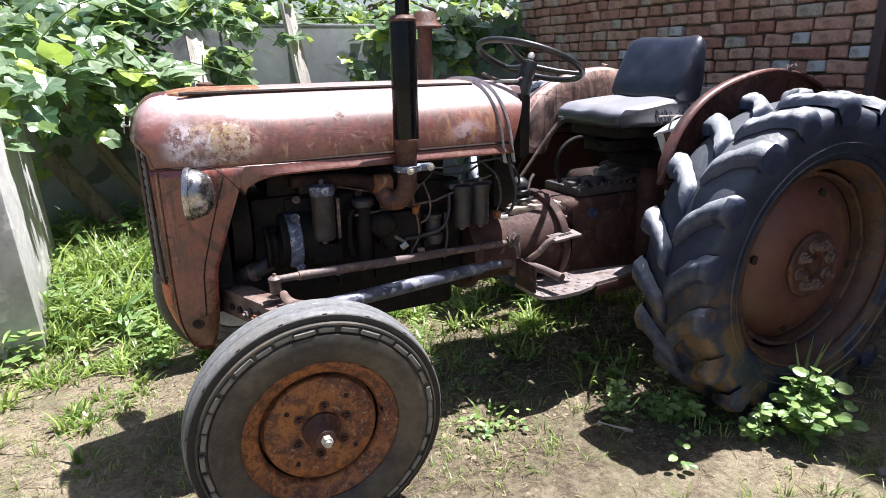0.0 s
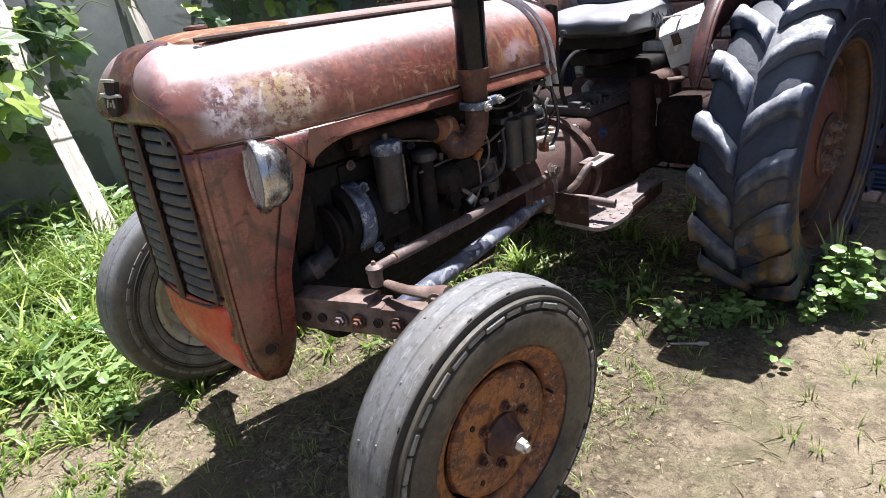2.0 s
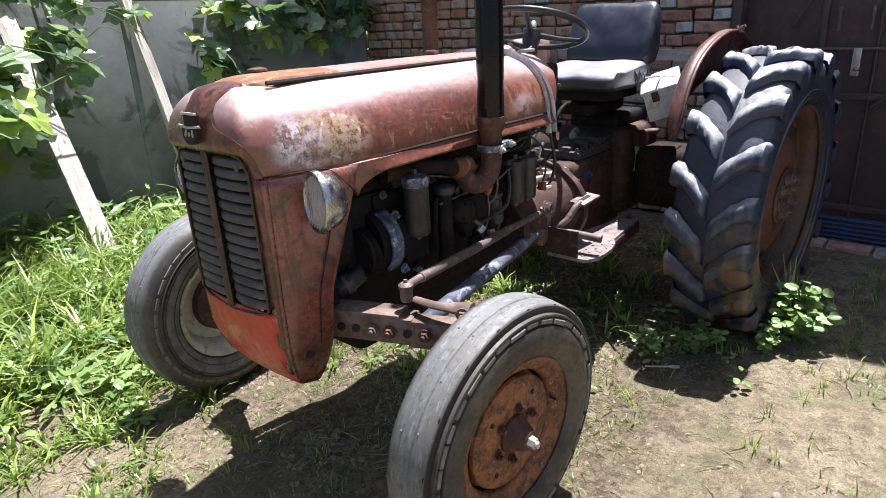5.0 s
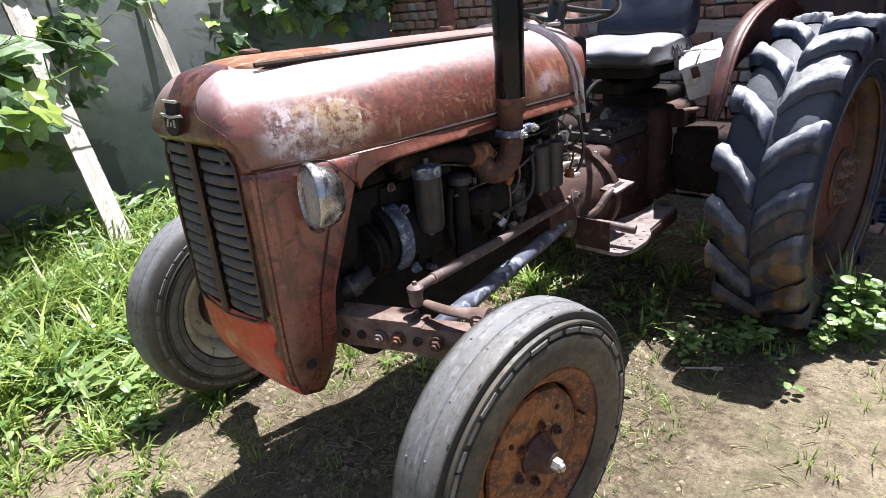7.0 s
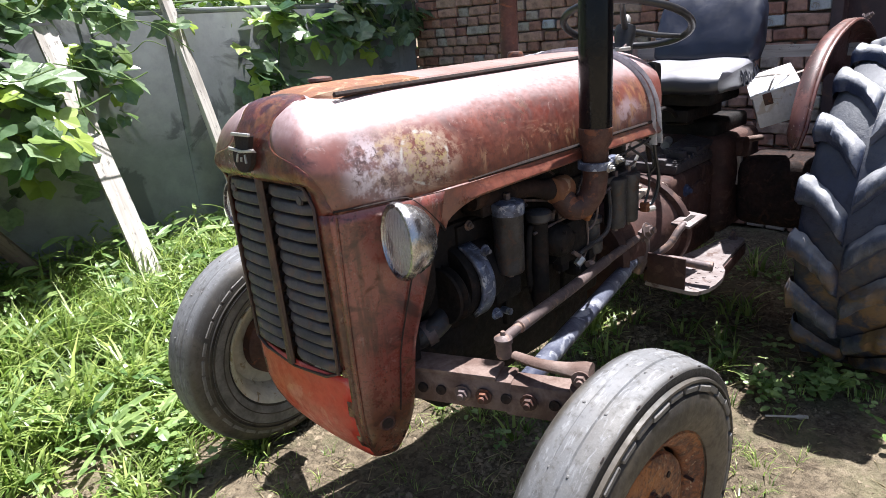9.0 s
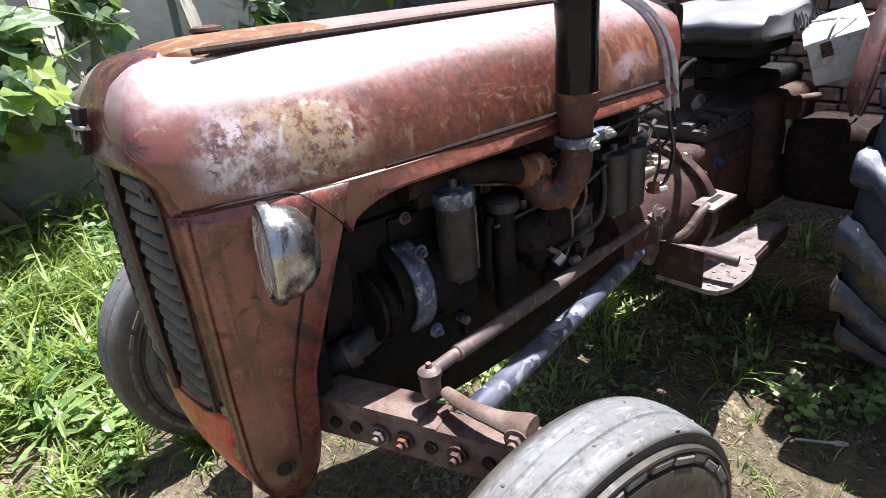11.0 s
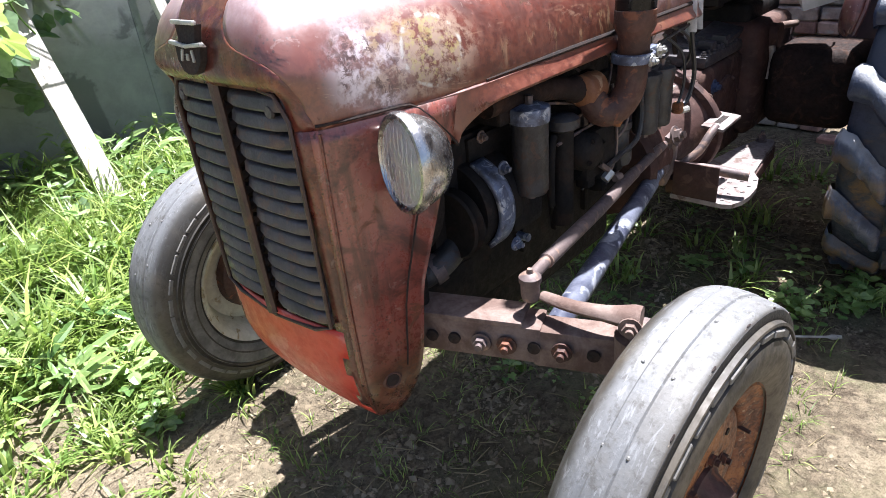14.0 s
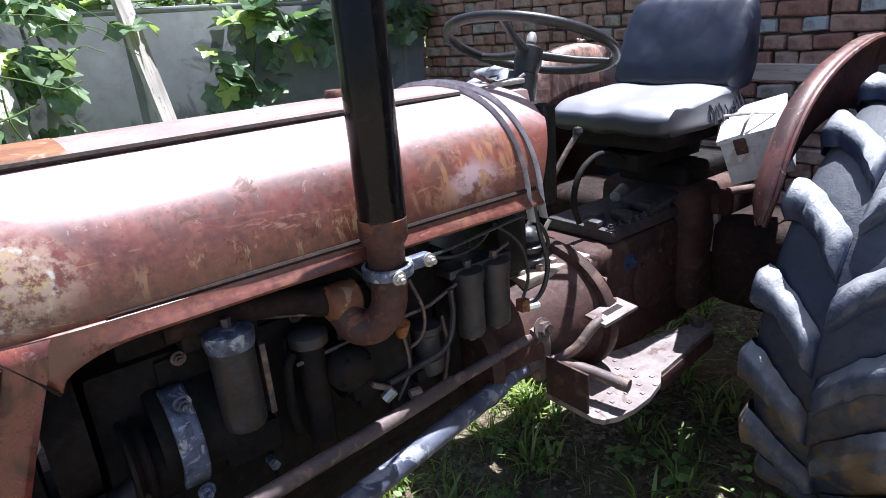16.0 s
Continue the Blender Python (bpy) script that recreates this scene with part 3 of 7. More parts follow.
xs, ys = spread(-1.9, 3.2, 0.022, 900), spread(-1.9, 2.4, 0.022, 900)
verts = [(x, y, lumps(x, y)) for y in ys for x in xs]
w = len(xs)
faces = [(j * w + i, j * w + i + 1, (j + 1) * w + i + 1, (j + 1) * w + i) for j in range(len(ys) - 1) for i in range(w - 1)]
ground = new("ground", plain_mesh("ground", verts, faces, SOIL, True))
tagged(ground, "dry sandy yard soil with trodden patches and litter", "ground", kind="structure")

# grey cement boundary wall behind the tractor
fence_bm = boxed((-1.9, FENCE_Y + 0.06, 0.78), (10.2, 0.115, 1.66), 0.01)
fence = solo("wall_fence", fence_bm, CEMENT, "grey rendered boundary wall with damp stains", "wall", kind="structure")
for k in range(5):
    part("joint", boxed((-5.2 + 2.05 * k, FENCE_Y + 0.0, 0.78), (0.05, 0.012, 1.62), 0.003), CEMENT, fence)
part("coping", boxed((-1.9, FENCE_Y + 0.06, 1.62), (10.2, 0.14, 0.035), 0.012), CEMENT, fence)

# brick building: backing of mortar, bricks laid in front of it further down
house = solo("wall_brick", boxed((WALL_X + 0.17, 1.55, 2.55), (0.24, 3.34, 5.1), 0.0), MORTAR, "rough unrendered red brick wall with open joints", "wall", kind="structure")
solo("wall_over_door", boxed((WALL_X + 0.17, -2.0, 3.7), (0.24, 3.76, 2.8), 0.0), MORTAR, "plain brick wall over the steel door", "wall", kind="structure")
solo("wall_beyond", boxed((WALL_X + 0.17, -5.0, 2.55), (0.24, 2.24, 5.1), 0.0), MORTAR, "plain brick wall beside the steel door", "wall", kind="structure")

# steel double door with ribs, a sliding bar and hasp
door = solo("door_1", boxed((WALL_X + 0.10, -2.0, 1.21), (0.04, 3.70, 2.18), 0.004), DOORPAINT, "closed dark maroon steel door with slide bolt", "door", kind="structure")
part("door_frame", boxed((WALL_X + 0.035, DOOR_Y - 0.03, 1.2), (0.10, 0.06, 2.2), 0.006), DOORPAINT, door)
part("door_head", boxed((WALL_X + 0.035, -2.0, 2.27), (0.10, 3.76, 0.06), 0.006), DOORPAINT, door)
for y in (-0.62, -0.90, -1.45, -2.0):
    part("rib", boxed((WALL_X + 0.068, y, 1.21), (0.03, 0.035 if y != -0.90 else 0.012, 2.16), 0.004), DOORPAINT, door)
for z in (0.20, 0.86, 1.66):
    part("rail", boxed((WALL_X + 0.069, -1.2, z), (0.028, 2.0, 0.04), 0.004), DOORPAINT, door)
bar = part("slide_bar", tube([(WALL_X + 0.03, -0.60, 1.125), (WALL_X + 0.03, -1.25, 1.125)], 0.010, 10), LINK, door, "bare steel sliding bar")
part("hasp", boxed((WALL_X + 0.012, -0.815, 1.055), (0.007, 0.042, 0.15), 0.003), STEEL, bar, "pale steel hasp plate")
part("staple", tube([(WALL_X + 0.03, -0.80, 1.02), (WALL_X - 0.005, -0.815, 1.01), (WALL_X - 0.005, -0.835, 1.01), (WALL_X + 0.03, -0.84, 1.02)], 0.005, 8), LINK, bar)
for y in (-0.70, -0.86):
    part("bolt_handle", boxed((WALL_X + 0.03, y, 1.29), (0.022, 0.018, 0.13), 0.005), LINK, door, "worn steel pull handle")
part("brace", tube([(WALL_X + 0.05, -0.46, 1.26), (WALL_X + 0.05, -0.56, 1.43)], 0.009, 8), DOORPAINT, door)
for y, z in ((-0.46, 1.26), (-0.93, 0.80), (-0.95, 0.66), (-0.37, 1.5)):
    part("stud", bolted((WALL_X + 0.075, y, z), (-1, 0, 0), 0.014, 0.016), DOORPAINT, door)
part("latch", tube([(WALL_X + 0.05, -0.92, 0.80), (WALL_X + 0.04, -1.04, 0.92)], 0.011, 8), DOORPAINT, door)
strip = solo("door_apron", boxed((WALL_X + 0.07, -1.45, 0.065), (0.03, 1.9, 0.15), 0.003), BLUEPAINT, "blue corrugated sheet strip under the door", "sheet", kind="structure")
for k in range(5):
    part("ridge", tube([(WALL_X + 0.05, -0.52, 0.012 + 0.028 * k), (WALL_X + 0.05, -2.38, 0.012 + 0.028 * k)], 0.009, 8), BLUEPAINT, strip)

# free-standing concrete slab by the vine
slab_at = pose(-0.855, 1.18, -0.02, 0, -3.0, 0)
slab = solo("concrete_slab", boxed((-0.21, 0.62, 0.58), (0.42, 1.24, 1.18), 0.012), SLAB, "upright grey concrete slab with sun streaks put into its colour", "slab", slab_at)


def timber(name, label, a, b, size, material, group="", bevel=0.004):
    """A sawn board from a to b, its grain along its length."""
    a, b = Vector(a), Vector(b)
    way = (b - a).normalized()
    turn = way.to_track_quat("Z", "Y").to_matrix().to_4x4()
    bm = bmesh.new()
    rows = []
    n = 10
    for k in range(n + 1):
        z = (b - a).length * k / n
        sx, sy = size[0] / 2 * (1 + 0.06 * noise.noise((z * 3, a.x, 1))), size[1] / 2
        dx = 0.008 * noise.noise((z * 1.5, a.x * 3, 5))
        rows.append([bm.verts.new((dx + p * sx, q * sy, z)) for p, q in ((-1, -1), (1, -1), (1, 1), (-1, 1))])
    grid_faces(bm, rows, True)
    bm.faces.new(rows[0][::-1])
    bm.faces.new(rows[-1])
    bmesh.ops.bevel(bm, geom=[e for e in bm.edges if abs(e.verts[0].co.z - e.verts[1].co.z) > 0.01], offset=bevel, segments=1, affect="EDGES")
    return solo(name, bm, material, label, "plank", Matrix.Translation(a) @ turn, group)


timber("wooden_plank", "pale weathered board leaning on the cement wall", (0.235, 2.36, 0.03), (0.205, 3.13, 1.56), (0.115, 0.03), PALEWOOD, "leaning boards")
timber("wooden_plank", "grey weathered board leaning against the cement wall top", (1.145, 2.90, 0.02), (0.93, 3.14, 1.78), (0.150, 0.03), PALEWOOD, "leaning boards")
timber("wooden_beam", "dark split beam leaning in the shade under the vine", (-0.085, 2.90, 0.02), (-0.72, 3.02, 1.11), (0.085, 0.085), DARKWOOD, "", 0.012)


def log(a, b, r):
    pts = [Vector(a).lerp(Vector(b), k / 8) + Vector((0.01 * noise.noise((k, 1, r)), 0.01 * noise.noise((k, 5, r)), 0)) for k in range(9)]
    return tube(pts, [r * (1.08 - 0.02 * k + 0.08 * noise.noise((k * 0.9, r, 3))) for k in range(9)], 14)


solo("log", log((-0.37, 2.70, 0.04), (-0.84, 2.84, 0.76), 0.068), BARK, "short thick grey-brown log leaning in the shade", "log")

# ---- tractor ----
tractor = thing("tractor", "old red vintage farm tractor with rusty wheels and faded paint", "tractor")
HN, YC = 2.5, 0.03  # squareness of the hood's section; its middle line


def power(v, e):
    return math.copysign(abs(v) ** e, v)


def rounded(line, passes=3):
    """Softens the corners of a line without moving its ends."""
    for _ in range(passes):
        line = [line[0]] + [(a + b * 2 + c) / 4 for a, b, c in zip(line, line[1:], line[2:])] + [line[-1]]
    return line


def plan_line(rear, shoulder, corner, front, n=26):
    """Level outline, left rear to right rear, from (x, half width) points; the front bows forward to its middle."""
    left = []
    for k in range(24):
        t = k / 24
        left.append(Vector((rear[0] + (shoulder[0] - rear[0]) * t, -(rear[1] + (shoulder[1] - rear[1]) * t))))
    for k in range(14):
        t = k / 14
        left.append(Vector((shoulder[0] + (corner[0] - shoulder[0]) * t, -(shoulder[1] + (corner[1] - shoulder[1]) * t**1.25))))
    for k in range(n // 2):
        t = k / (n // 2)
        y = corner[1] * (1 - t)
        left.append(Vector((front + (corner[0] - front) * (1 - t) ** 2.0, -y)))
    line = left + [Vector((front, 0))] + [Vector((p.x, -p.y)) for p in left[::-1]]
    return rounded(line, 4)


def hood_ring(phi, x_rear):
    """A level line of the hood."""
    c, s = power(math.cos(phi), 2 / HN), power(math.sin(phi), 2 / HN)
    back = 0.115 * (1 - power(math.cos(phi), 2 / 2.0))
    line = plan_line((x_rear, 0.272), (-0.02, 0.268), (-0.316, 0.199), -0.329)
    z = 1.045 + 0.222 * s
    u = min(1.0, max(0.0, (z - 1.08) / 0.055))
    brow = 0.030 * u * u * (3 - 2 * u)
    out = []
    for p in line:
        fore = min(1.0, max(0.0, (-0.02 - p.x) / 0.29))
        out.append((p.x + back * fore**1.3 - brow * fore**6, YC + p.y * c, z))
    return out


# half width of the nose cap at heights from its foot to the crown: narrow above, flaring round the grille
CAP_HALF = ((1.04, 0.200), (1.06, 0.197), (1.075, 0.192), (1.118, 0.188), (1.135, 0.180), (1.146, 0.166), (1.156, 0.133), (1.166, 0.095), (1.18, 0.075), (1.20, 0.066), (1.225, 0.064), (1.245, 0.075), (1.28, 0.09))


def cap_edge(line):
    """Where the nose cap begins along a level line of the hood."""
    z = line[0][2]
    half = CAP_HALF[-1][1]
    for (a, ha), (b, hb) in zip(CAP_HALF, CAP_HALF[1:]):
        if a <= z <= b:
            half = ha + (hb - ha) * (z - a) / (b - a)
    mid = (len(line) - 1) // 2
    for i in range(mid, 0, -1):
        if YC - line[i - 1][1] >= half:
            near, far = YC - line[i][1], YC - line[i - 1][1]
            return max(0.73, (i - (half - near) / max(far - near, 1e-6)) / mid)
    return 0.73


def along(line, f):
    """A place at the share f (0 left rear, 1 the middle, 2 right rear) of a level line."""
    f = min(max(f * (len(line) - 1) / 2, 0.0), len(line) - 1.001)
    return Vector(line[int(f)]).lerp(Vector(line[int(f) + 1]), f - int(f))


bm, cap_bm = bmesh.new(), bmesh.new()
near_rows, far_rows, cap_rows = [], [], []
STEPS = 40
for k in range(STEPS + 1):
    phi = min(math.pi / 2 * k / STEPS, math.pi / 2 - 0.004)
    line = hood_ring(phi, 0.912 + 0.063 * min(1.0, k / 16) - 0.05 * (k / STEPS) ** 3)
    e = cap_edge(line)
    shares = [0.70 * i / 32 for i in range(32)] + [0.70 + (e - 0.70) * i / 12 for i in range(13)]
    near_rows.append([bm.verts.new(along(line, f)) for f in shares])
    far_rows.append([bm.verts.new(along(line, 2 - f)) for f in shares])
    cap_rows.append([cap_bm.verts.new(along(line, e + (2 - 2 * e) * i / 24)) for i in range(25)])
grid_faces(bm, near_rows)
grid_faces(bm, far_rows)
for r, s in zip(cap_rows, cap_rows[1:]):
    for i in range(24):
        mid = (r[i].co + s[i + 1].co) / 2
        if not (mid.z < 1.104 and abs(mid.y - YC) < 0.163):
            cap_bm.faces.new((r[i], r[i + 1], s[i + 1], s[i]))
for v in [v for v in cap_bm.verts if not v.link_faces and v not in cap_rows[-1]]:
    cap_bm.verts.remove(v)
bm.faces.new([r[0] for r in near_rows] + [r[0] for r in far_rows][::-1])
crown = [r for r in (near_rows[-1], far_rows[-1])]
for i in range(44):
    bm.faces.new((crown[0][i], crown[0][i + 1], crown[1][i + 1], crown[1][i]))
cap_bm.faces.new(cap_rows[-1])
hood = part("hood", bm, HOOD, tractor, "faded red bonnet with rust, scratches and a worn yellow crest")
mod = hood.modifiers.new("thickness", "SOLIDIFY")
mod.thickness, mod.offset = 0.004, -1
cap = part("nose_cap", cap_bm, CAP, tractor, "dark rusted red nose cap")
mod = cap.modifiers.new("thickness", "SOLIDIFY")
mod.thickness, mod.offset = 0.004, -1


# skirt of the hood with its turned lip; its front end is a rounded lobe that dips onto the nose panel
def half_width(x):
    """Half width of the hood's foot."""
    if x > -0.02:
        return 0.268 + 0.004 * (x + 0.02) / 0.95
    return 0.268 - 0.069 * min(1.0, (-0.02 - x) / 0.296) ** 1.25


def lobe(side):
    bm, rows = bmesh.new(), []
    for k in range(37):
        x = -0.058 + 0.962 * (k / 36) ** 1.35
        t = min(1.0, max(0.0, (x + 0.058) / 0.13))
        drop = 0.052 * (1 - math.sqrt(1 - (1 - t) ** 2))
        ahead = 0.085 * (1 - t) ** 2
        low = 1.012 - drop + 0.003 * math.sin(3 * x)
        row = []
        for inset, z, g in ((0.004, 1.052, 1.0), (-0.0005 - 0.0025 * t, 1.047, 0.88), (-0.001 - 0.004 * t, 1.036, 0.65), (-0.002 - 0.008 * t, low + 0.016, 0.14), (-0.002 - 0.012 * t, low + 0.006, 0.03), (-0.010 * t, low, 0.0), (0.020, low - 0.003, -0.06)):
            fx = x - ahead * g
            row.append(bm.verts.new((fx, YC + side * (half_width(fx) - inset), z)))
        rows.append(row)
    grid_faces(bm, rows)
    return bm, [v.co.copy() for v in rows[0]]


for side in (-1, 1):
    bm, front_edge = lobe(side)
    skirt = part("hood_skirt", bm, HOOD, tractor)
    mod = skirt.modifiers.new("thickness", "SOLIDIFY")
    mod.thickness = 0.004
    if side < 0:
        LOBE_EDGE = front_edge
    # dark strip that stands in for the shade in the skirt's crease
    part("crease_shade", tube([(x, YC + side * (half_width(x) - 0.0005), 1.0525) for x in [0.02 + 0.87 * k / 20 for k in range(21)]], [0.0015 + 0.0035 * min(1, k / 5) for k in range(21)], 6), SEAM, tractor)

# raised centre strip of the hood, orange at its front end
SECTION = ((-1.1, -0.012), (-1.0, 0.004), (-0.5, 0.009), (0, 0.011), (0.5, 0.009), (1.0, 0.004), (1.1, -0.012))
bm = bmesh.new()
rows = [[bm.verts.new((0.02 + 0.82 * k / 18, YC + p * 0.105, 1.266 - 0.006 * (k / 18) ** 4 + q)) for p, q in SECTION] for k in range(19)]
grid_faces(bm, rows)
part("top_strip", bm, STRIP, hood, "bleached pinkish centre strip")
bm = bmesh.new()
rows = [[bm.verts.new((-0.262 + 0.31 * k / 8, YC + p * (0.055, 0.085, 0.100, 0.106, 0.108, 0.108, 0.108, 0.108, 0.108)[k], 1.2675 + q - (0.024, 0.009, 0.003, 0, 0, 0, 0, 0, 0)[k])) for p, q in SECTION] for k in range(9)]
grid_faces(bm, rows)
part("strip_front", bm, ORANGE, hood, "orange rusted front of the centre strip")
for side in (-1, 1):
    part("strip_groove", tube([(-0.20 + 1.02 * k / 12, YC + side * 0.117, 1.2615 - 0.004 * (k / 12) ** 4) for k in range(13)], 0.006, 6), SEAM, hood)
part("filler_cap", turned([(0.0, 1.288), (0.016, 1.289), (0.027, 1.286), (0.029, 1.280), (0.022, 1.276), (0.022, 1.26), (0, 1.26)], 24, (-0.10, 0.095, 0.0)), RUSTDARK, hood, "rusty radiator filler cap")
part("tank_cap", turned([(0.0, 1.290), (0.02, 1.290), (0.024, 1.284), (0.024, 1.262), (0, 1.262)], 20, (0.60, 0.07, 0.0)), RUSTDARK, hood)

# seam round the nose cap, running down and back along the hood corner
for side in (0, 1):
    line = []
    for k in range(57):
        t = k / 56
        ring = hood_ring(min(1.36, math.pi / 2 * (1 - t)) + 0.008, 0.975)
        p = along(ring, cap_edge(ring)) + Vector((-0.0005, -0.001, 0.0005))
        line.append(Vector((p.x, 2 * YC - p.y, p.z)) if side else p)
    part("nose_seam", tube(line, 0.0048, 6), SEAM, hood)
    part("cap_bead", tube([q + Vector((-0.003, (0.006 if not side else -0.006), -0.001)) for q in line[2:]], 0.0045, 8), CAP, cap)
low_ring = hood_ring(0.012, 0.975)
foot = [along(low_ring, cap_edge(low_ring) + (0.50 - cap_edge(low_ring)) * k / 10) + Vector((0, -0.001, 0)) for k in range(11)]
foot = [q for q in foot if q.x < LOBE_EDGE[0].x - 0.01]
part("side_seam", tube(rounded(foot + [q + Vector((-0.003, -0.001, 0)) for q in LOBE_EDGE[:-1]], 2), 0.0026, 6), SEAM, hood)

# crumpled rubber straps over the hood's rear end
for x, lean in ((0.835, 0.03), (0.868, 0.035)):
    line = []
    for k in range(31):
        a = math.pi * k / 30
        c, s = math.cos(a), math.sin(a)
        line.append(Vector((x + lean * (1 - s), YC - 0.2735 * power(c, 2 / HN), 1.03 + 0.240 * power(s, 2 / HN))))
    part("rubber_strap", tube([line[0] + Vector((0.01, 0, -0.05))] + line + [line[-1] + Vector((0.01, 0, -0.05))], 0.013, 8, flat=0.22), STRAP, tractor, "grey rubber strap tied over the bonnet")

# nose shell: side panels and front frame with the grille opening
def nose_line(z):
    """A level line of the nose from its rear left edge round to the rear right."""
    t = min(1.0, max(0.0, (z - 0.44) / 0.605))
    low = max(0.0, (0.26 - t) / 0.26)
    rear = -0.045 - 0.10 * min(1.0, (1 - t) * 1.9) ** 0.9 - 0.035 * (1 - t) - 0.02 * low**2
    half = 0.265 - 0.045 * (1 - t) ** 1.4 - 0.035 * low**2
    corner = (-0.316 + 0.020 * (1 - t) + 0.045 * low**2, 0.199 - 0.004 * (1 - t) - 0.030 * low**2)
    front = -0.329 - 0.002 * math.sin(math.pi * t) + 0.008 * (1 - t) + 0.062 * low**1.7
    line = plan_line((rear, half), (rear - 0.01, half), corner, front)
    return [(p.x, YC + p.y, z) for p in line]


def in_apron(p):
    return abs(p.y - YC) < 0.172 - 0.10 * max(0.0, 0.55 - p.z) + 0.008 * math.sin(60 * p.z) and p.x < -0.2


GR = (0.68, 1.105, 0.168)  # grille opening: foot, head, half width
levels = [0.44 + (0.68 - 0.44) * k / 12 for k in range(12)] + [0.68 + (1.105 - 0.68) * k / 15 for k in range(16)]
levels = [z for z in levels if z < 1.04] + [1.045]
bm, rows = bmesh.new(), []
for z in levels:
    rows.append([bm.verts.new(p) for p in nose_line(z)])
shells = ([], [], [])
for r, s in zip(rows, rows[1:]):
    for k in range(len(r) - 1):
        mid = (r[k].co + r[k + 1].co + s[k].co + s[k + 1].co) / 4
        inside = abs(mid.y - YC) < GR[2] and mid.z > GR[0] and mid.x < -0.28
        apron = mid.z < GR[0] and in_apron(mid)
        if not inside and not apron:
            panel = 0 if k < 38 else 2 if k >= len(r) - 39 else 1
            shells[panel].append([tuple(v.co) for v in (r[k], r[k + 1], s[k + 1], s[k])])
bm.free()


def shell_of(quads):
    bm = bmesh.new()
    for q in quads:
        bm.faces.new([bm.verts.new(p) for p in q])
    bmesh.ops.remove_doubles(bm, verts=bm.verts, dist=0.0002)
    return bm


nose = part("nose_panel", shell_of(shells[0]), NOSE, tractor, "dull brown-red nose side panel with rust stains")
other = part("nose_panel", shell_of(shells[2]), NOSE, tractor, "dull brown-red nose side panel with rust stains")
frames = [part("nose_frame", shell_of([q for q in shells[1] if (q[0][1] < YC) == near]), CAP, tractor, "dark rusted grille surround") for near in (True, False)]
for ob in (nose, other, *frames):
    mod = ob.modifiers.new("thickness", "SOLIDIFY")
    mod.thickness = 0.005
bm = bmesh.new()
rows = [[bm.verts.new(p) for p in nose_line(z)] for z in levels if z <= 0.681]
for r, s in zip(rows, rows[1:]):
    for k in range(len(r) - 1):
        mid = (r[k].co + r[k + 1].co + s[k].co + s[k + 1].co) / 4
        if in_apron(mid):
            bm.faces.new((r[k], r[k + 1], s[k + 1], s[k]))
for v in [v for v in bm.verts if not v.link_faces]:
    bm.verts.remove(v)
apron = part("nose_apron", bm, APRON, tractor, "bright red repainted lower nose")
mod = apron.modifiers.new("thickness", "SOLIDIFY")
mod.thickness = 0.005
bm = bmesh.new()
foot = [bm.verts.new(p) for p in nose_line(0.442)]
bm.faces.new(foot)
part("nose_floor", bm, SEAM, tractor)

# grille: dark backing, frame, louvre slats in two columns and a centre bar
def grille_x(y, z):
    t = (z - 0.44) / 0.605
    front = -0.329 - 0.002 * math.sin(math.pi * min(t, 1.0)) + 0.008 * (1 - t)
    return front + 0.011 * ((y - YC) / 0.197) ** 2


grille = part("grille", boxed((-0.262, YC, 0.895), (0.02, 0.36, 0.46), 0.002), SEAM, tractor, "dusty dark louvred radiator grille")
corner = [(-0.163, 0.69), (-0.167, 0.9), (-0.167, 1.06), (-0.145, 1.098), (-0.08, 1.110), (0, 1.114), (0.08, 1.110), (0.145, 1.098), (0.167, 1.06), (0.167, 0.9), (0.163, 0.69), (0.12, 0.672), (0, 0.662), (-0.12, 0.672)]
part("grille_frame", tube([(grille_x(YC + y, z) + 0.001, YC + y, z) for y, z in corner], 0.004, 8, True), GRILLE, grille)
part("centre_bar", tube([(grille_x(YC, z) - 0.004, YC, z) for z in (0.672, 0.75, 0.82, 0.9, 0.98, 1.05, 1.112)], 0.012, 8, flat=0.7), GRILLE, grille, "rusty centre bar")
SLAT = grimy("slat_paint", (0.078, 0.068, 0.072), (0.045, 0.038, 0.040), 0.45, 0.0, 14, 0.4, third=(0.10, 0.062, 0.050))
for k in range(14):
    z = 0.70 + 0.0292 * k
    for side in (-1, 1):
        bm = bmesh.new()
        rows = []
        for i in range(7):
            y = YC + side * (0.014 + 0.149 * i / 6)
            dip = -0.002 * math.sin(math.pi * i / 6)
            x = grille_x(y, z) + (0.008 if i in (0, 6) else 0.0)
            rows.append([bm.verts.new(p) for p in ((x + 0.022, y, z + 0.016), (x + 0.005, y, z + 0.0145), (x + 0.000, y, z + 0.010), (x - 0.003, y, z - 0.003 + dip), (x - 0.001, y, z - 0.0065 + dip), (x + 0.022, y, z + 0.006))])
        grid_faces(bm, rows, True)
        bm.faces.new(rows[0])
        bm.faces.new(rows[-1][::-1])
        part("slat", bm, SLAT, grille)
for side in (-1, 1):
    part("grille_boss", turned([(0, 0), (0.009, 0.0), (0.010, 0.005), (0, 0.008)], 16, (0, 0, 0), "X"), SLAT, grille, at=Matrix.Translation((grille_x(YC + 0.13, 1.07) - 0.004, YC + side * 0.13, 1.072)))

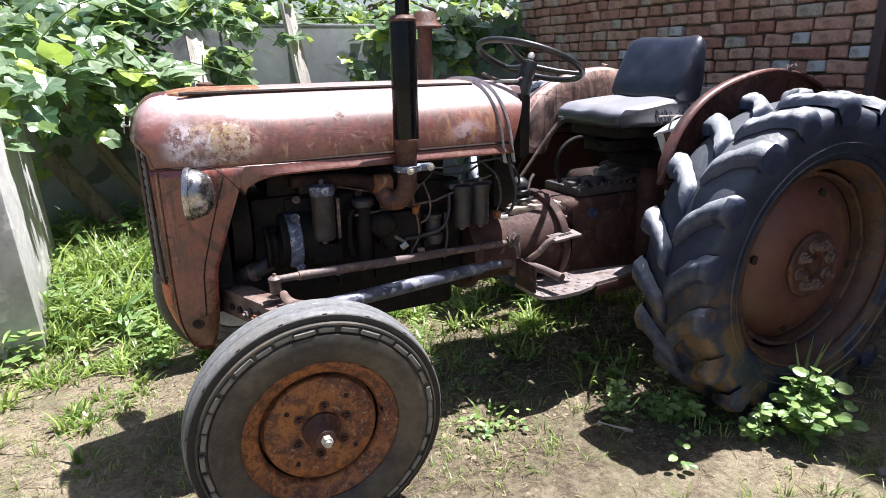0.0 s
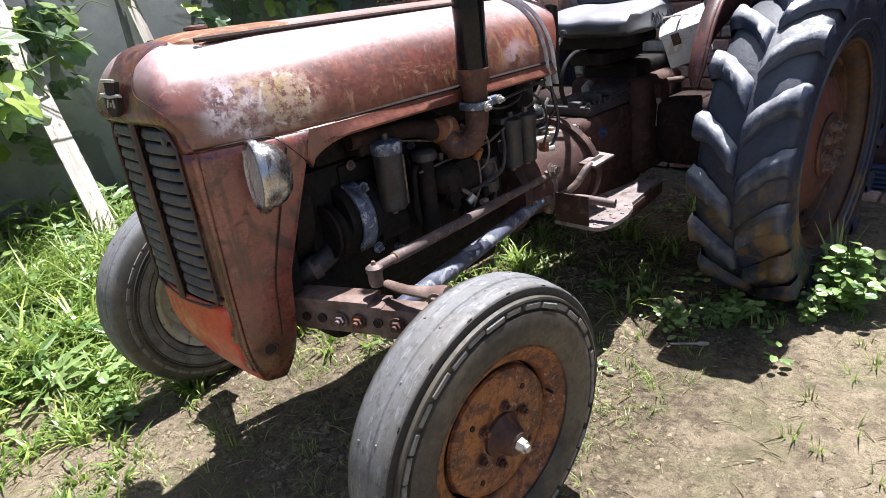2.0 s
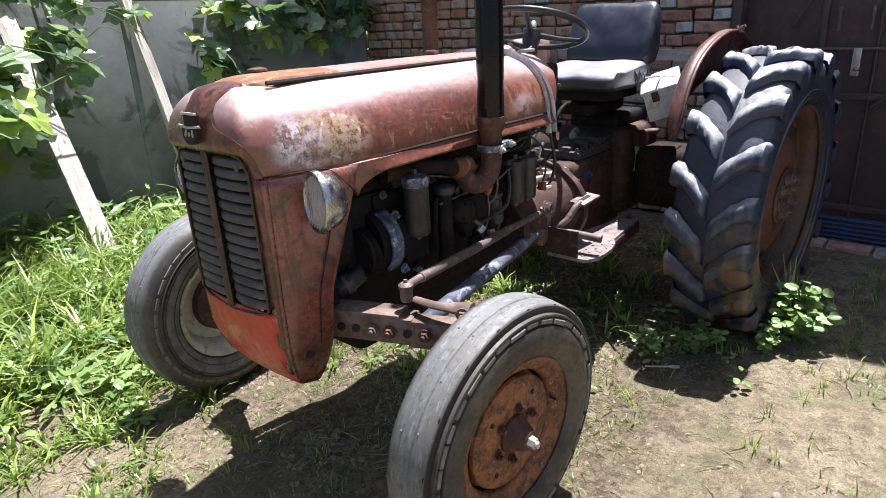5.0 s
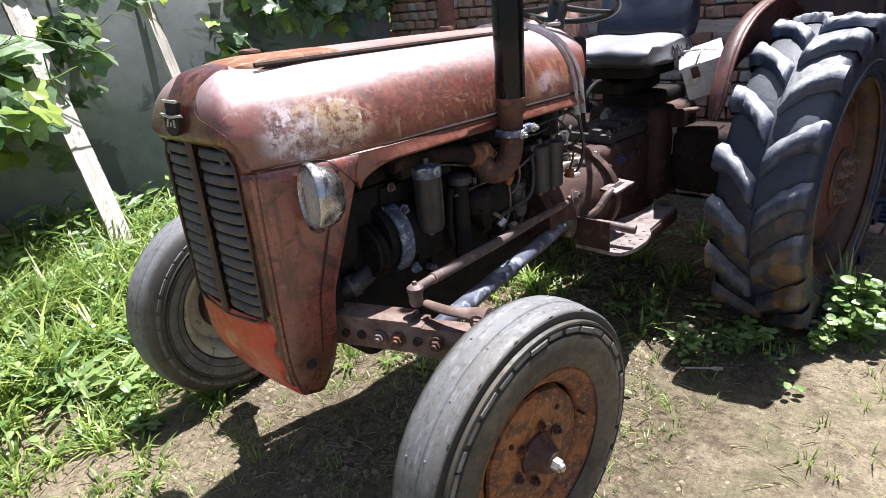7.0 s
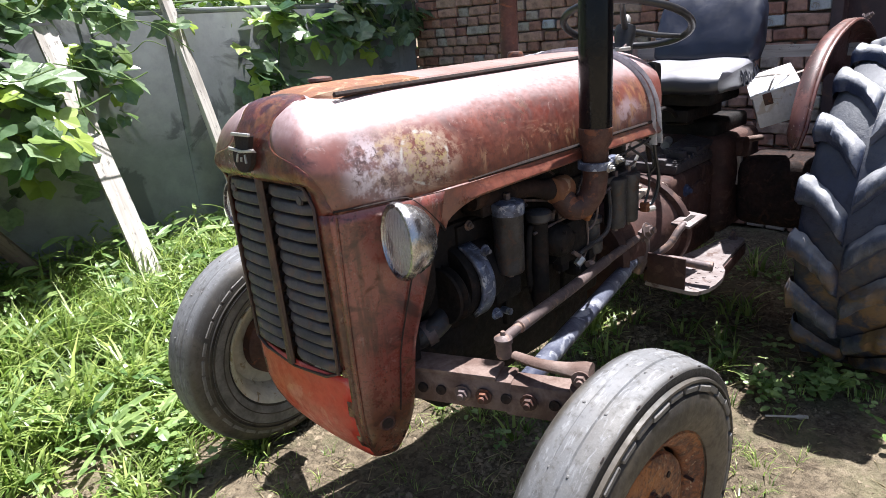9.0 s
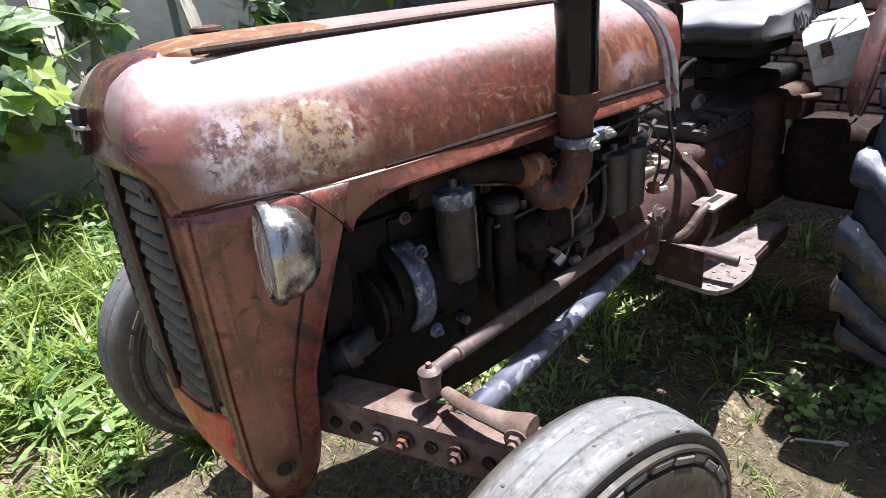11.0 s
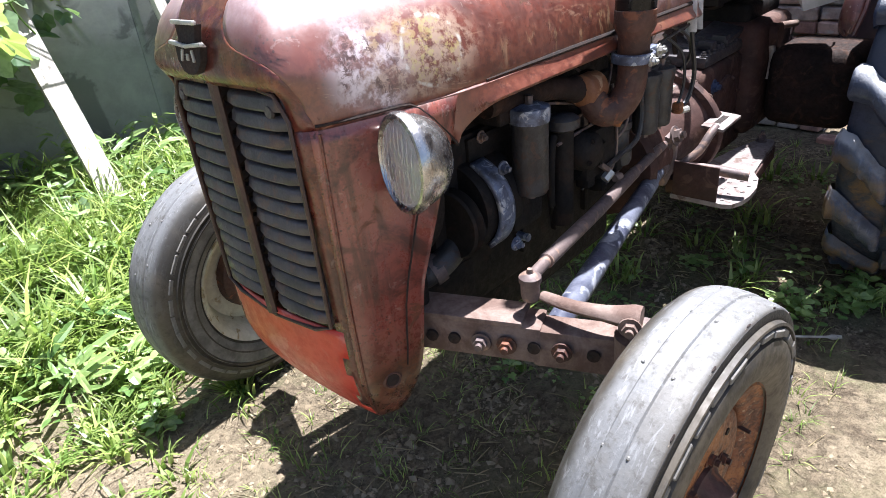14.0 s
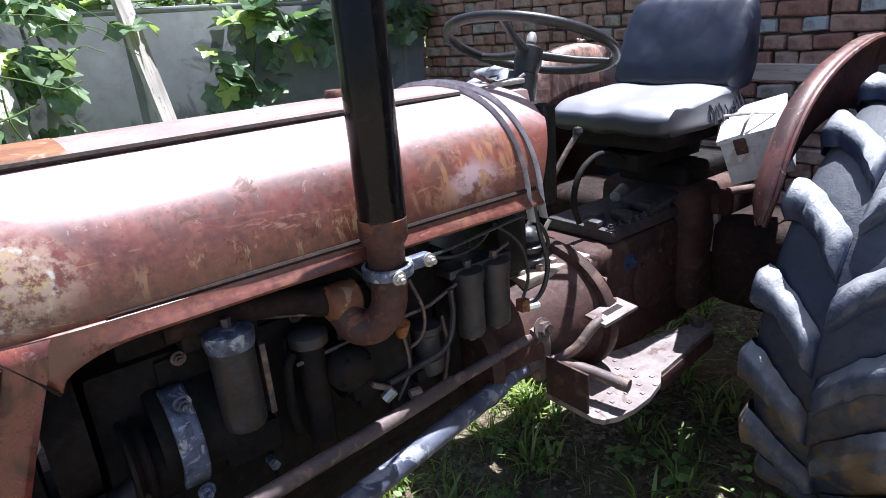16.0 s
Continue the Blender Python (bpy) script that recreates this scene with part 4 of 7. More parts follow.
# badge: two bright bars over a dark shield, lettering kept as plain bars
def shield(rows):
    """A thin plate facing -x from (half width, height) rows."""
    bm = bmesh.new()
    fronts = [bm.verts.new((-0.005, q * h, z)) for q in (-1, 1) for h, z in (rows if q < 0 else rows[::-1])]
    backs = [bm.verts.new((0.006, v.co.y, v.co.z)) for v in fronts]
    bm.faces.new(fronts)
    bm.faces.new(backs[::-1])
    for a in range(len(fronts)):
        b = (a + 1) % len(fronts)
        bm.faces.new((fronts[a], fronts[b], backs[b], backs[a]))
    return bm


badge = part("badge", shield([(0.030, 0.034), (0.024, 0.010), (0.038, 0.002), (0.034, -0.020), (0.020, -0.036), (0.006, -0.040)]), SEAM, tractor, "dark shield badge with bright trim", at=pose(-0.3555, YC, 1.165, 0, 8, 0))
part("badge_trim", boxed((-0.007, 0, 0.036), (0.008, 0.068, 0.007), 0.003), STEEL, badge)
for q in (-1, 1):
    part("badge_trim", boxed((-0.007, q * 0.023, 0.004), (0.008, 0.050, 0.006), 0.002, Matrix.Rotation(q * 0.10, 4, "X")), STEEL, badge)
    part("badge_mark", boxed((-0.006, q * 0.016, -0.012), (0.004, 0.005, 0.018), 0.001, Matrix.Rotation(q * 0.25, 4, "X")), STEEL, badge)
part("badge_mark", boxed((-0.006, 0.0, -0.014), (0.004, 0.006, 0.010), 0.001), STEEL, badge)

# headlights on the nose sides
for side in (-1, 1):
    lamp = part("headlight", turned([(0.0, 0.088), (0.022, 0.086), (0.042, 0.076), (0.058, 0.056), (0.067, 0.028), (0.069, 0.0), (0.072, -0.002), (0.073, -0.012), (0.069, -0.018), (0.064, -0.016), (0.058, 0.0), (0.034, 0.026), (0.0, 0.034)], 40, axis="X"), CHROME, tractor, "tarnished chrome headlamp", at=pose(-0.215, YC + side * 0.298, 0.985, 0, 2, side * 15) @ Matrix.Diagonal((0.74, 0.94, 1.06, 1)))
    part("reflector", turned([(0.063, -0.013), (0.058, -0.001), (0.046, 0.012), (0.034, 0.0235), (0.018, 0.030), (0.0, 0.0325)], 40, axis="X"), MIRROR, lamp, "bright silvered bowl behind the glass")
    lens = part("lens", turned([(0.0, -0.030), (0.025, -0.028), (0.046, -0.023), (0.064, -0.014), (0.064, -0.010), (0.046, -0.019), (0.0, -0.026)], 36, axis="X"), GLASS, lamp, "clear ribbed lamp glass")
    lens.visible_shadow = False
    part("lamp_rim", turned([(0.063, -0.014), (0.067, -0.022), (0.072, -0.020), (0.075, -0.010), (0.074, 0.002), (0.071, 0.003), (0.071, -0.008)], 40, axis="X", closed=True), CHROME, lamp)
    for k in range(9):
        y = -0.048 + 0.012 * k
        h = math.sqrt(0.058**2 - y * y)
        part("lens_rib", tube([(-0.026 + 0.9 * y * y, y, -h), (-0.029 + 0.9 * y * y, y, 0), (-0.026 + 0.9 * y * y, y, h)], 0.0008, 5), GLASS, lamp)
    part("lamp_stem", tube([(0.03, side * -0.03, -0.02), (0.03, side * -0.09, -0.02)], 0.018, 12), CHROME, lamp)
for side in (-1, 1):
    line = []
    for k in range(11):
        z = 0.575 + 0.445 * k / 10
        p = nose_line(z)[26]
        line.append((p[0] - 0.014, p[1] - 0.002 if side < 0 else 2 * YC - p[1] + 0.002, z))
    part("panel_seam", tube(line, 0.0018, 6), SEAM, nose)
    line = []
    for k in range(12):
        z = 0.455 + 0.585 * k / 11
        p = nose_line(z)[37]
        line.append((p[0] - 0.002, p[1] - 0.001 if side < 0 else 2 * YC - p[1] + 0.001, z))
    part("corner_seam", tube(line, 0.0030, 6), CAP, nose)
    p = nose_line(0.548)[31]
    y = p[1] if side < 0 else 2 * YC - p[1]
    part("tow_hole", turned([(0.010, 0), (0.016, -0.004), (0.020, 0.0), (0.016, 0.004)], 20, axis="Y", closed=True), RUSTDARK, nose, at=pose(p[0], y, 0.548, 0, 0, side * 20))
    part("hole_core", turned([(0.0, -0.003), (0.013, -0.003), (0.013, 0.003), (0.0, 0.003)], 18, axis="Y"), SEAM, nose, at=pose(p[0], y, 0.548, 0, 0, side * 20))


# ---- wheels ----
def small_mesh(name, bm, material, smooth=30.0):
    me = mesh_of(name, bm, smooth)
    me.materials.append(material)
    return me


BLOCKS = [small_mesh("tread_block", boxed((0.316, -0.0712, 0), (0.0135, 0.0145, w), 0.002, None, 1), PALEBAND) for w in (0.056, 0.044, 0.050)]
NOTCH = small_mesh("tread_notch", boxed((0.3530, -0.0580, 0), (0.0050, 0.0130, 0.016), 0.003, Matrix.Rotation(0.75, 4, "Z"), 1), SEAM)
NUB = small_mesh("tread_nub", boxed((0.3612, 0, 0), (0.0050, 0.006, 0.007), 0.0020, None, 1), TYRE)
CHIPPED = small_mesh("tread_nub", boxed((0.3532, -0.0585, 0.012), (0.0050, 0.009, 0.007), 0.003, Matrix.Rotation(0.75, 4, "Z"), 1), PALETAN)


def front_wheel(at, rim_paint, label, inner=False):
    """Front wheel about the y axis, its outside towards -y."""
    rim = part("front_wheel", turned([(0.217, -0.070), (0.222, -0.066), (0.214, -0.062), (0.206, -0.059), (0.200, -0.052), (0.193, -0.049), (0.182, -0.045), (0.173, -0.037), (0.170, -0.026), (0.184, 0.0), (0.186, 0.02), (0.205, 0.06), (0.219, 0.068), (0.217, 0.074), (0.20, 0.064), (0.180, 0.02), (0.165, -0.012), (0.12, -0.012), (0.0, -0.014)], 64, axis="Y"), rim_paint, tractor, label, at)
    tp = [(0.214, -0.060), (0.226, -0.072), (0.250, -0.082), (0.275, -0.084), (0.297, -0.081), (0.303, -0.079), (0.306, -0.0705), (0.326, -0.0685), (0.329, -0.077), (0.334, -0.076), (0.336, -0.0660), (0.345, -0.0655), (0.3535, -0.0640), (0.3575, -0.0600), (0.3595, -0.050), (0.362, -0.026), (0.3605, -0.022), (0.3605, -0.018), (0.3635, -0.015), (0.364, 0.0), (0.3635, 0.015), (0.3605, 0.018), (0.3605, 0.022), (0.362, 0.026), (0.358, 0.044), (0.350, 0.060), (0.335, 0.072), (0.30, 0.082), (0.26, 0.082), (0.226, 0.072), (0.214, 0.060)]
    part("wheel_disc", turned([(0.0, -0.046), (0.062, -0.046), (0.085, -0.050), (0.12, -0.049), (0.148, -0.046), (0.158, -0.041), (0.161, -0.033), (0.156, -0.026), (0.0, -0.026)], 56, axis="Y"), rim_paint, rim)
    bm = turned(tp, 96, axis="Y", closed=True)
    part("tyre", bm, TYRE, rim, "worn smooth grey rubber tyre with dusty tread")
    part("tread_shoulder", turned([(0.337, -0.0668), (0.3455, -0.0664), (0.3530, -0.0650), (0.3530, -0.0630), (0.337, -0.0640)], 96, axis="Y", closed=True), WALLRUBBER, rim, "black unworn rubber under the tread edge")
    for k in range(34):
        b = new("tread_block", BLOCKS[(k * 5) % 3])
        b.parent = rim
        b.matrix_basis = Matrix.Rotation(-math.tau * k / 34 - 0.012 * math.sin(k * 5), 4, "Y") @ Matrix.Translation((0.002 * math.sin(k * 9), 0.0015 * math.sin(k * 4), 0))
    for k in range(34):
        b = new("tread_nub", NUB)
        b.parent = rim
        b.matrix_basis = Matrix.Rotation(-math.tau * k / 34 - 0.10 * math.sin(k * 3.3), 4, "Y") @ Matrix.Translation((0, (-0.024, 0.021)[k % 2] + 0.005 * math.sin(k * 11), 0))
    for k in range(13):
        b = new("tread_nub", CHIPPED)
        b.parent = rim
        b.matrix_basis = Matrix.Rotation(-math.tau * k / 17 - 0.06 * math.sin(k * 7), 4, "Y")
    for k in range(17):
        b = new("tread_notch", NOTCH)
        b.parent = rim
        b.matrix_basis = Matrix.Rotation(-math.tau * k / 17 - 0.06 * math.sin(k * 7), 4, "Y")
    if inner:
        part("brake_plate", turned([(0.0, 0.052), (0.06, 0.052), (0.095, 0.044), (0.118, 0.030), (0.122, 0.0), (0.0, 0.0)], 36, axis="Y"), RUSTDARK, rim, "dark rusty plate on the inner side")
        for r, y in ((0.300, 0.083), (0.286, 0.0845), (0.250, 0.081)):
            part("tyre_rib", turned([(r - 0.004, y - 0.006), (r - 0.002, y + 0.004), (r + 0.002, y + 0.004), (r + 0.004, y - 0.006)], 72, axis="Y", closed=True), TYRE, rim)
        for k in range(34):
            b = new("tread_block", BLOCKS[(k * 5) % 3])
            b.parent = rim
            b.matrix_basis = Matrix.Diagonal((1, -1, 1, 1)) @ Matrix.Rotation(-math.tau * k / 34 - 0.012 * math.sin(k * 5), 4, "Y")
        part("sidewall_band", turned([(0.226, 0.0735), (0.240, 0.0830), (0.284, 0.0862), (0.290, 0.0840), (0.270, 0.0800), (0.230, 0.0700)], 72, axis="Y", closed=True), PALEBAND, rim, "chalky grey band round the bead")
        # worn raised lettering, as plain bars
        for k in range(5):
            m = Matrix.Rotation(-2.15 - 0.115 * k, 4, "Y")
            part("raised_mark", box(bmesh.new(), m @ Vector((0.264, 0.0855, 0)), (0.026, 0.004, 0.016), m, 0.001, 1), PALETAN, rim)
    hub = part("hub", turned([(0.056, -0.044), (0.054, -0.054), (0.045, -0.060), (0.037, -0.080), (0.030, -0.094), (0.027, -0.100), (0.0, -0.100)], 32, axis="Y"), RUSTDARK, rim)
    part("axle_nut", tube([(0, -0.098, 0), (0, -0.118, 0)], [0.017, 0.015], 6), STEEL, rim, "bright worn axle nut")
    part("axle_tip", tube([(0, -0.116, 0), (0, -0.126, 0)], [0.011, 0.009], 12), STEEL, rim)
    for k in range(6):
        a = math.tau * k / 6 + 0.4
        part("wheel_nut", bolted((0.076 * math.cos(a), -0.047, 0.076 * math.sin(a)), (0, -1, 0), 0.011, 0.013), RUSTDARK, rim)
    for k in range(4):
        a = math.tau * k / 4 + 0.9
        part("disc_hole", turned([(0.0, -0.002), (0.007, -0.003), (0.007, 0.004), (0.0, 0.004)], 12, (0.118 * math.cos(a), -0.0485, 0.118 * math.sin(a)), "Y"), SEAM, rim)
    part("valve", tube([(0.176, -0.035, 0.02), (0.174, -0.062, 0.02)], 0.004, 8), RUSTDARK, rim)
    return rim


front_wheel(pose(0.014, -0.632, 0.364, 2.0, 0, -3.0), RUST, "orange rusted front wheel")
front_wheel(pose(0.012, 0.755, 0.376, -2.0, 0, 185), CREAM, "front wheel with cream painted rim", True)


def lug_mesh(side, seed, R=0.624):
    """One worn bar of the tractor tread, from the middle of the tyre out over its shoulder and down the wall."""
    bm, rows = bmesh.new(), []
    for i in range(17):
        t = i / 16
        u = min(1.0, t / 0.80)
        y = side * (0.004 + 0.160 * u)
        a = -0.02 - 0.225 * math.sin(u * 1.35) + 0.02 * u**6
        base = 0.592 - 0.018 * u * u
        top = R - 0.010 * u * u + 0.010 * noise.noise((seed * 3.1, i * 0.55, side))
        if i == 0:
            top -= 0.012
        half = 0.042 - 0.009 * math.sin(math.pi * u) + 0.004 * u**3 + 0.010 * noise.noise((seed * 2.3, i * 0.6, side * 3))
        if t > 0.80:
            fall = (t - 0.80) / 0.20
            top, base = 0.610 - 0.080 * fall, 0.560 - 0.045 * fall
            y = side * (0.164 + 0.006 * math.sin(fall * 3) - 0.004 * fall)
            half *= 1 - 0.55 * fall
        wob = 0.004 * noise.noise((seed * 1.7, i * 1.3, 4))
        angles = a + (half + 0.014) / R, a + (half + wob) / R, a + (half * 0.76 + wob) / R, a, a - half * 0.72 / R, a - half / R, a - (half + 0.018) / R
        heights = base, top - 0.013, top - 0.002, top, top - 0.003, top - 0.014, base
        rows.append([bm.verts.new((r * math.cos(q), y * (0.985 if j in (0, 6) else 1.0), r * math.sin(q))) for j, (r, q) in enumerate(zip(heights, angles))])
    grid_faces(bm, rows)
    bm.faces.new(rows[0][::-1])
    bm.faces.new(rows[-1])
    return small_mesh("tyre_lug", bm, LUG, 55.0)


LUGS = [[lug_mesh(side, k) for k in range(5)] for side in (-1, 1)]


def rear_wheel(at, label):
    rim = part("rear_wheel", turned([(0.382, -0.135), (0.392, -0.140), (0.396, -0.132), (0.385, -0.122), (0.368, -0.112), (0.352, -0.085), (0.350, -0.02), (0.352, 0.06), (0.368, 0.112), (0.392, 0.135), (0.384, 0.14), (0.36, 0.11), (0.342, 0.05), (0.340, -0.06), (0.335, -0.066), (0.325, -0.06), (0.318, -0.03)], 72, axis="Y"), grimy("rear_rim_rust", (0.115, 0.060, 0.032), (0.07, 0.036, 0.026), 0.6, 0.1, 8, 0.4, third=(0.05, 0.04, 0.05)), tractor, label, at)
    disc = part("wheel_disc", turned([(0.330, -0.010), (0.322, -0.020), (0.305, -0.034), (0.26, -0.066), (0.21, -0.090), (0.165, -0.102), (0.14, -0.104), (0.128, -0.098), (0.10, -0.096), (0.0, -0.096), (0.0, -0.088), (0.12, -0.088), (0.24, -0.070), (0.32, -0.01)], 64, axis="Y"), DISC, rim, "dished dull red wheel disc")
    part("hub_plate", turned([(0.122, -0.094), (0.124, -0.106), (0.116, -0.113), (0.052, -0.113), (0.048, -0.100), (0.030, -0.100), (0.026, -0.116), (0.0, -0.116)], 36, axis="Y"), RUSTDARK, rim)
    for k in range(8):
        a = math.tau * k / 8 + 0.2
        part("wheel_nut", bolted((0.080 * math.cos(a), -0.112, 0.080 * math.sin(a)), (0, -1, 0), 0.016, 0.022), DUSTY, rim)
    for k in range(4):
        a = math.tau * k / 4 + 2.9
        part("disc_hole", turned([(0.0, -0.004), (0.017, -0.005), (0.017, 0.004), (0, 0.004)], 18, (0.262 * math.cos(a), -0.066, 0.262 * math.sin(a)), "Y"), SEAM, rim)
    for k in range(8):
        a = math.tau * k / 8
        m = Matrix.Rotation(-a, 4, "Y")
        part("rim_lug", box(bmesh.new(), m @ Vector((0.334, -0.05, 0)), (0.02, 0.035, 0.06), m, 0.004), RUSTDARK, rim)
    prof = [(0.386, -0.120), (0.400, -0.135), (0.43, -0.150), (0.48, -0.158), (0.53, -0.156), (0.548, -0.152), (0.562, -0.144), (0.570, -0.126), (0.580, -0.09), (0.586, -0.04), (0.588, 0.0)]
    prof += [(r, -y) for r, y in prof[-2::-1]]
    bm = turned(prof, 108, axis="Y", closed=True)
    for r, y in ((0.42, -0.1465), (0.455, -0.1555)):
        lathe(bm, [(r - 0.004, y + 0.004), (r, y - 0.004), (r + 0.004, y + 0.003)], 96, closed=True)
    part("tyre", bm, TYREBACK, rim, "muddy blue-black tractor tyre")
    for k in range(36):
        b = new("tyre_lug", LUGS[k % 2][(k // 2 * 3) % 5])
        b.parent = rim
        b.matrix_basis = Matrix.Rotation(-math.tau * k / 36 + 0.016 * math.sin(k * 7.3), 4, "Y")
    return rim


rear_wheel(pose(1.835, -0.735, 0.60, 1.0, -4.0, -2.0), "rear wheel with red dished disc")
rear_wheel(pose(1.835, 0.76, 0.60, -1.0, 6.0, 180), "rear wheel with red dished disc")


# fenders: a curved plate beside each rear wheel with a narrow flange over the tyre
RIDGE = bend([(1.372, 0, 0.895), (1.395, 0, 0.985), (1.455, 0, 1.10), (1.56, 0, 1.195), (1.73, 0, 1.262), (1.95, 0, 1.288), (2.18, 0, 1.225), (2.36, 0, 1.09)], 5)
HUB = Vector((1.86, 0, 0.56))
for side in (-1, 1):
    bm = bmesh.new()
    rows = []
    for k, p in enumerate(RIDGE):
        inward = (HUB - p).normalized()
        deep = min(1.0, 0.10 + k / 7)
        prof = [(0.20 * deep, -0.058), (0.14 * deep, -0.054), (0.06 * deep, -0.047), (0.016, -0.038), (0.0, -0.018), (-0.003, 0.005), (0.004, 0.022)]
        rows.append([bm.verts.new(p + inward * d + Vector((0, side * (0.51 + y * min(1.0, 0.35 + k / 6)), 0))) for d, y in prof])
    grid_faces(bm, rows)
    fender = part("fender", bm, FENDER if side < 0 else SUNPINK, tractor, "faded red rusty mudguard" if side < 0 else "mudguard faded to pale pink, sunlight in its colour")
    mod = fender.modifiers.new("thickness", "SOLIDIFY")
    mod.thickness = 0.005
    part("fender_edge", tube([p + Vector((0, side * (0.51 + 0.024 * min(1.0, 0.35 + k / 6)), -0.003)) for k, p in enumerate(RIDGE)], 0.006, 6), FENDER, fender)
    part("fender_bolt", bolted((1.98, side * 0.535, 1.286), (0, side, 0.6), 0.012, 0.02), LINK, fender)

# ---- exhaust and intake ----
part("exhaust_pipe", turned([(0.0, 1.055), (0.030, 1.056), (0.0415, 1.066), (0.0425, 1.08), (0.0425, 1.455), (0.040, 1.468), (0.032, 1.474), (0.0, 1.474)], 32, (0.4655, -0.2855, 0)), BLACKPIPE, tractor, "tall glossy black exhaust silencer")
part("silencer_rim", turned([(0.030, 1.470), (0.041, 1.464), (0.0425, 1.472), (0.034, 1.482), (0.022, 1.484), (0.022, 1.470)], 32, (0.4655, -0.2855, 0), closed=True), RUSTDARK, tractor, "rust-eaten rim of the silencer")
part("tail_pipe", tube([(0.466, -0.285, 1.46), (0.468, -0.284, 1.9), (0.47, -0.283, 2.2)], 0.0225, 22), BLACKPIPE, tractor)
part("exhaust_sleeve", turned([(0.030, 0.985), (0.0335, 0.99), (0.034, 1.05), (0.039, 1.056), (0.0435, 1.066), (0.0435, 1.10), (0.040, 1.102), (0.030, 1.05)], 28, (0.464, -0.286, 0), closed=True), RUSTDARK, tractor, "rusty exhaust sleeve")
part("exhaust_elbow", tube(bend([(0.464, -0.286, 1.02), (0.464, -0.286, 0.97), (0.458, -0.280, 0.925), (0.438, -0.262, 0.893), (0.412, -0.240, 0.893), (0.398, -0.222, 0.925)], 5), 0.033, 20), RUSTDARK, tractor)
part("manifold", tube(bend([(0.10, -0.165, 0.975), (0.2, -0.175, 0.972), (0.3, -0.185, 0.965), (0.36, -0.2, 0.95), (0.42, -0.205, 0.945)], 4), [0.024] * 12 + [0.030] * 4 + [0.036], 14), SOOT, tractor, "sooty cast exhaust manifold")
part("manifold_flange", turned([(0.0, -0.034), (0.028, -0.033), (0.036, -0.026), (0.036, 0.026), (0.030, 0.032), (0.0, 0.033)], 24, (0.40, -0.215, 0.942), "X"), ORANGE, tractor, "orange rusted manifold flange")
clamp = part("exhaust_clamp", turned([(0.040, 0.992), (0.046, 0.994), (0.046, 1.012), (0.040, 1.014)], 24, (0.464, -0.286, 0), closed=True), ALLOY, tractor, "silver pipe clamp")
part("clamp_ear", boxed((0.522, -0.295, 1.003), (0.055, 0.022, 0.024), 0.005), ALLOY, clamp)
part("clamp_bolt", bolted((0.542, -0.306, 1.003), (0, -1, 0), 0.009, 0.012), STEEL, clamp)
part("clamp_bolt", bolted((0.457, -0.331, 1.0), (0, -1, -0.2), 0.009, 0.010), STEEL, clamp)
part("intake_pipe", tube([(0.78, 0.235, 1.15), (0.785, 0.235, 1.50)], 0.030, 20), RUSTDARK, tractor, "rusty air intake pipe")
part("intake_cap", turned([(0.030, 1.472), (0.066, 1.468), (0.069, 1.476), (0.052, 1.494), (0.044, 1.524), (0.036, 1.532), (0, 1.532)], 28, (0.785, 0.235, 0.0)), RUSTDARK, tractor, "rusty mushroom air cleaner cap")

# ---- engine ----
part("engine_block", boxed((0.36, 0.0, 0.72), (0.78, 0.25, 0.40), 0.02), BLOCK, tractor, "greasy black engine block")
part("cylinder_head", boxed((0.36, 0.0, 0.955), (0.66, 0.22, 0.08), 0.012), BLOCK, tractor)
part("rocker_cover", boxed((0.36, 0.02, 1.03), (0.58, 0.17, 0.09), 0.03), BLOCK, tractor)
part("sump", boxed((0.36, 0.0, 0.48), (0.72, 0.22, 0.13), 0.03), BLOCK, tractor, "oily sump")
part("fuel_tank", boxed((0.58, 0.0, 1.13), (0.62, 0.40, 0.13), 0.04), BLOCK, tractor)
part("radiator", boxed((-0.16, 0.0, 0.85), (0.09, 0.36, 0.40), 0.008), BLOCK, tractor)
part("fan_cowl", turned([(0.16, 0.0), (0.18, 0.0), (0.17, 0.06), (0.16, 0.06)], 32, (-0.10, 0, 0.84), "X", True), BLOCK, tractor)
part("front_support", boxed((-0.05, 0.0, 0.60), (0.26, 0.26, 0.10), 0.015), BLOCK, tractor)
for a in range(4):
    m = Matrix.Rotation(a * math.pi / 2 + 0.5, 4, "X")
    part("fan_blade", box(bmesh.new(), Vector((-0.055, 0, 0.84)) + m @ Vector((0, 0, 0.085)), (0.012, 0.06, 0.12), m @ Matrix.Rotation(0.5, 4, "Z"), 0.003), BLOCK, tractor)
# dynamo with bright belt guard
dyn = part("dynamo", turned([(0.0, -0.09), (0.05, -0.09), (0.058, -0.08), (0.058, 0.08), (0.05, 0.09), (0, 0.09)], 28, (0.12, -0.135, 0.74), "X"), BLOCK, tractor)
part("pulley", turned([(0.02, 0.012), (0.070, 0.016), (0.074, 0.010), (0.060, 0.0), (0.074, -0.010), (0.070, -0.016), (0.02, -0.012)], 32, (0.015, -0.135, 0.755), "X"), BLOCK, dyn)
bm = bmesh.new()
rows = []
for k in range(17):
    a = radians(75 - 125 * k / 16)
    rows.append([bm.verts.new((x, -0.115 - 0.105 * math.cos(a), 0.765 + 0.105 * math.sin(a))) for x in (0.072, 0.078, 0.108, 0.114)])
grid_faces(bm, rows)
guard = part("timing_flange", bm, ALLOY, tractor, "scuffed blue-silver cast flange")
mod = guard.modifiers.new("thickness", "SOLIDIFY")
mod.thickness = 0.012
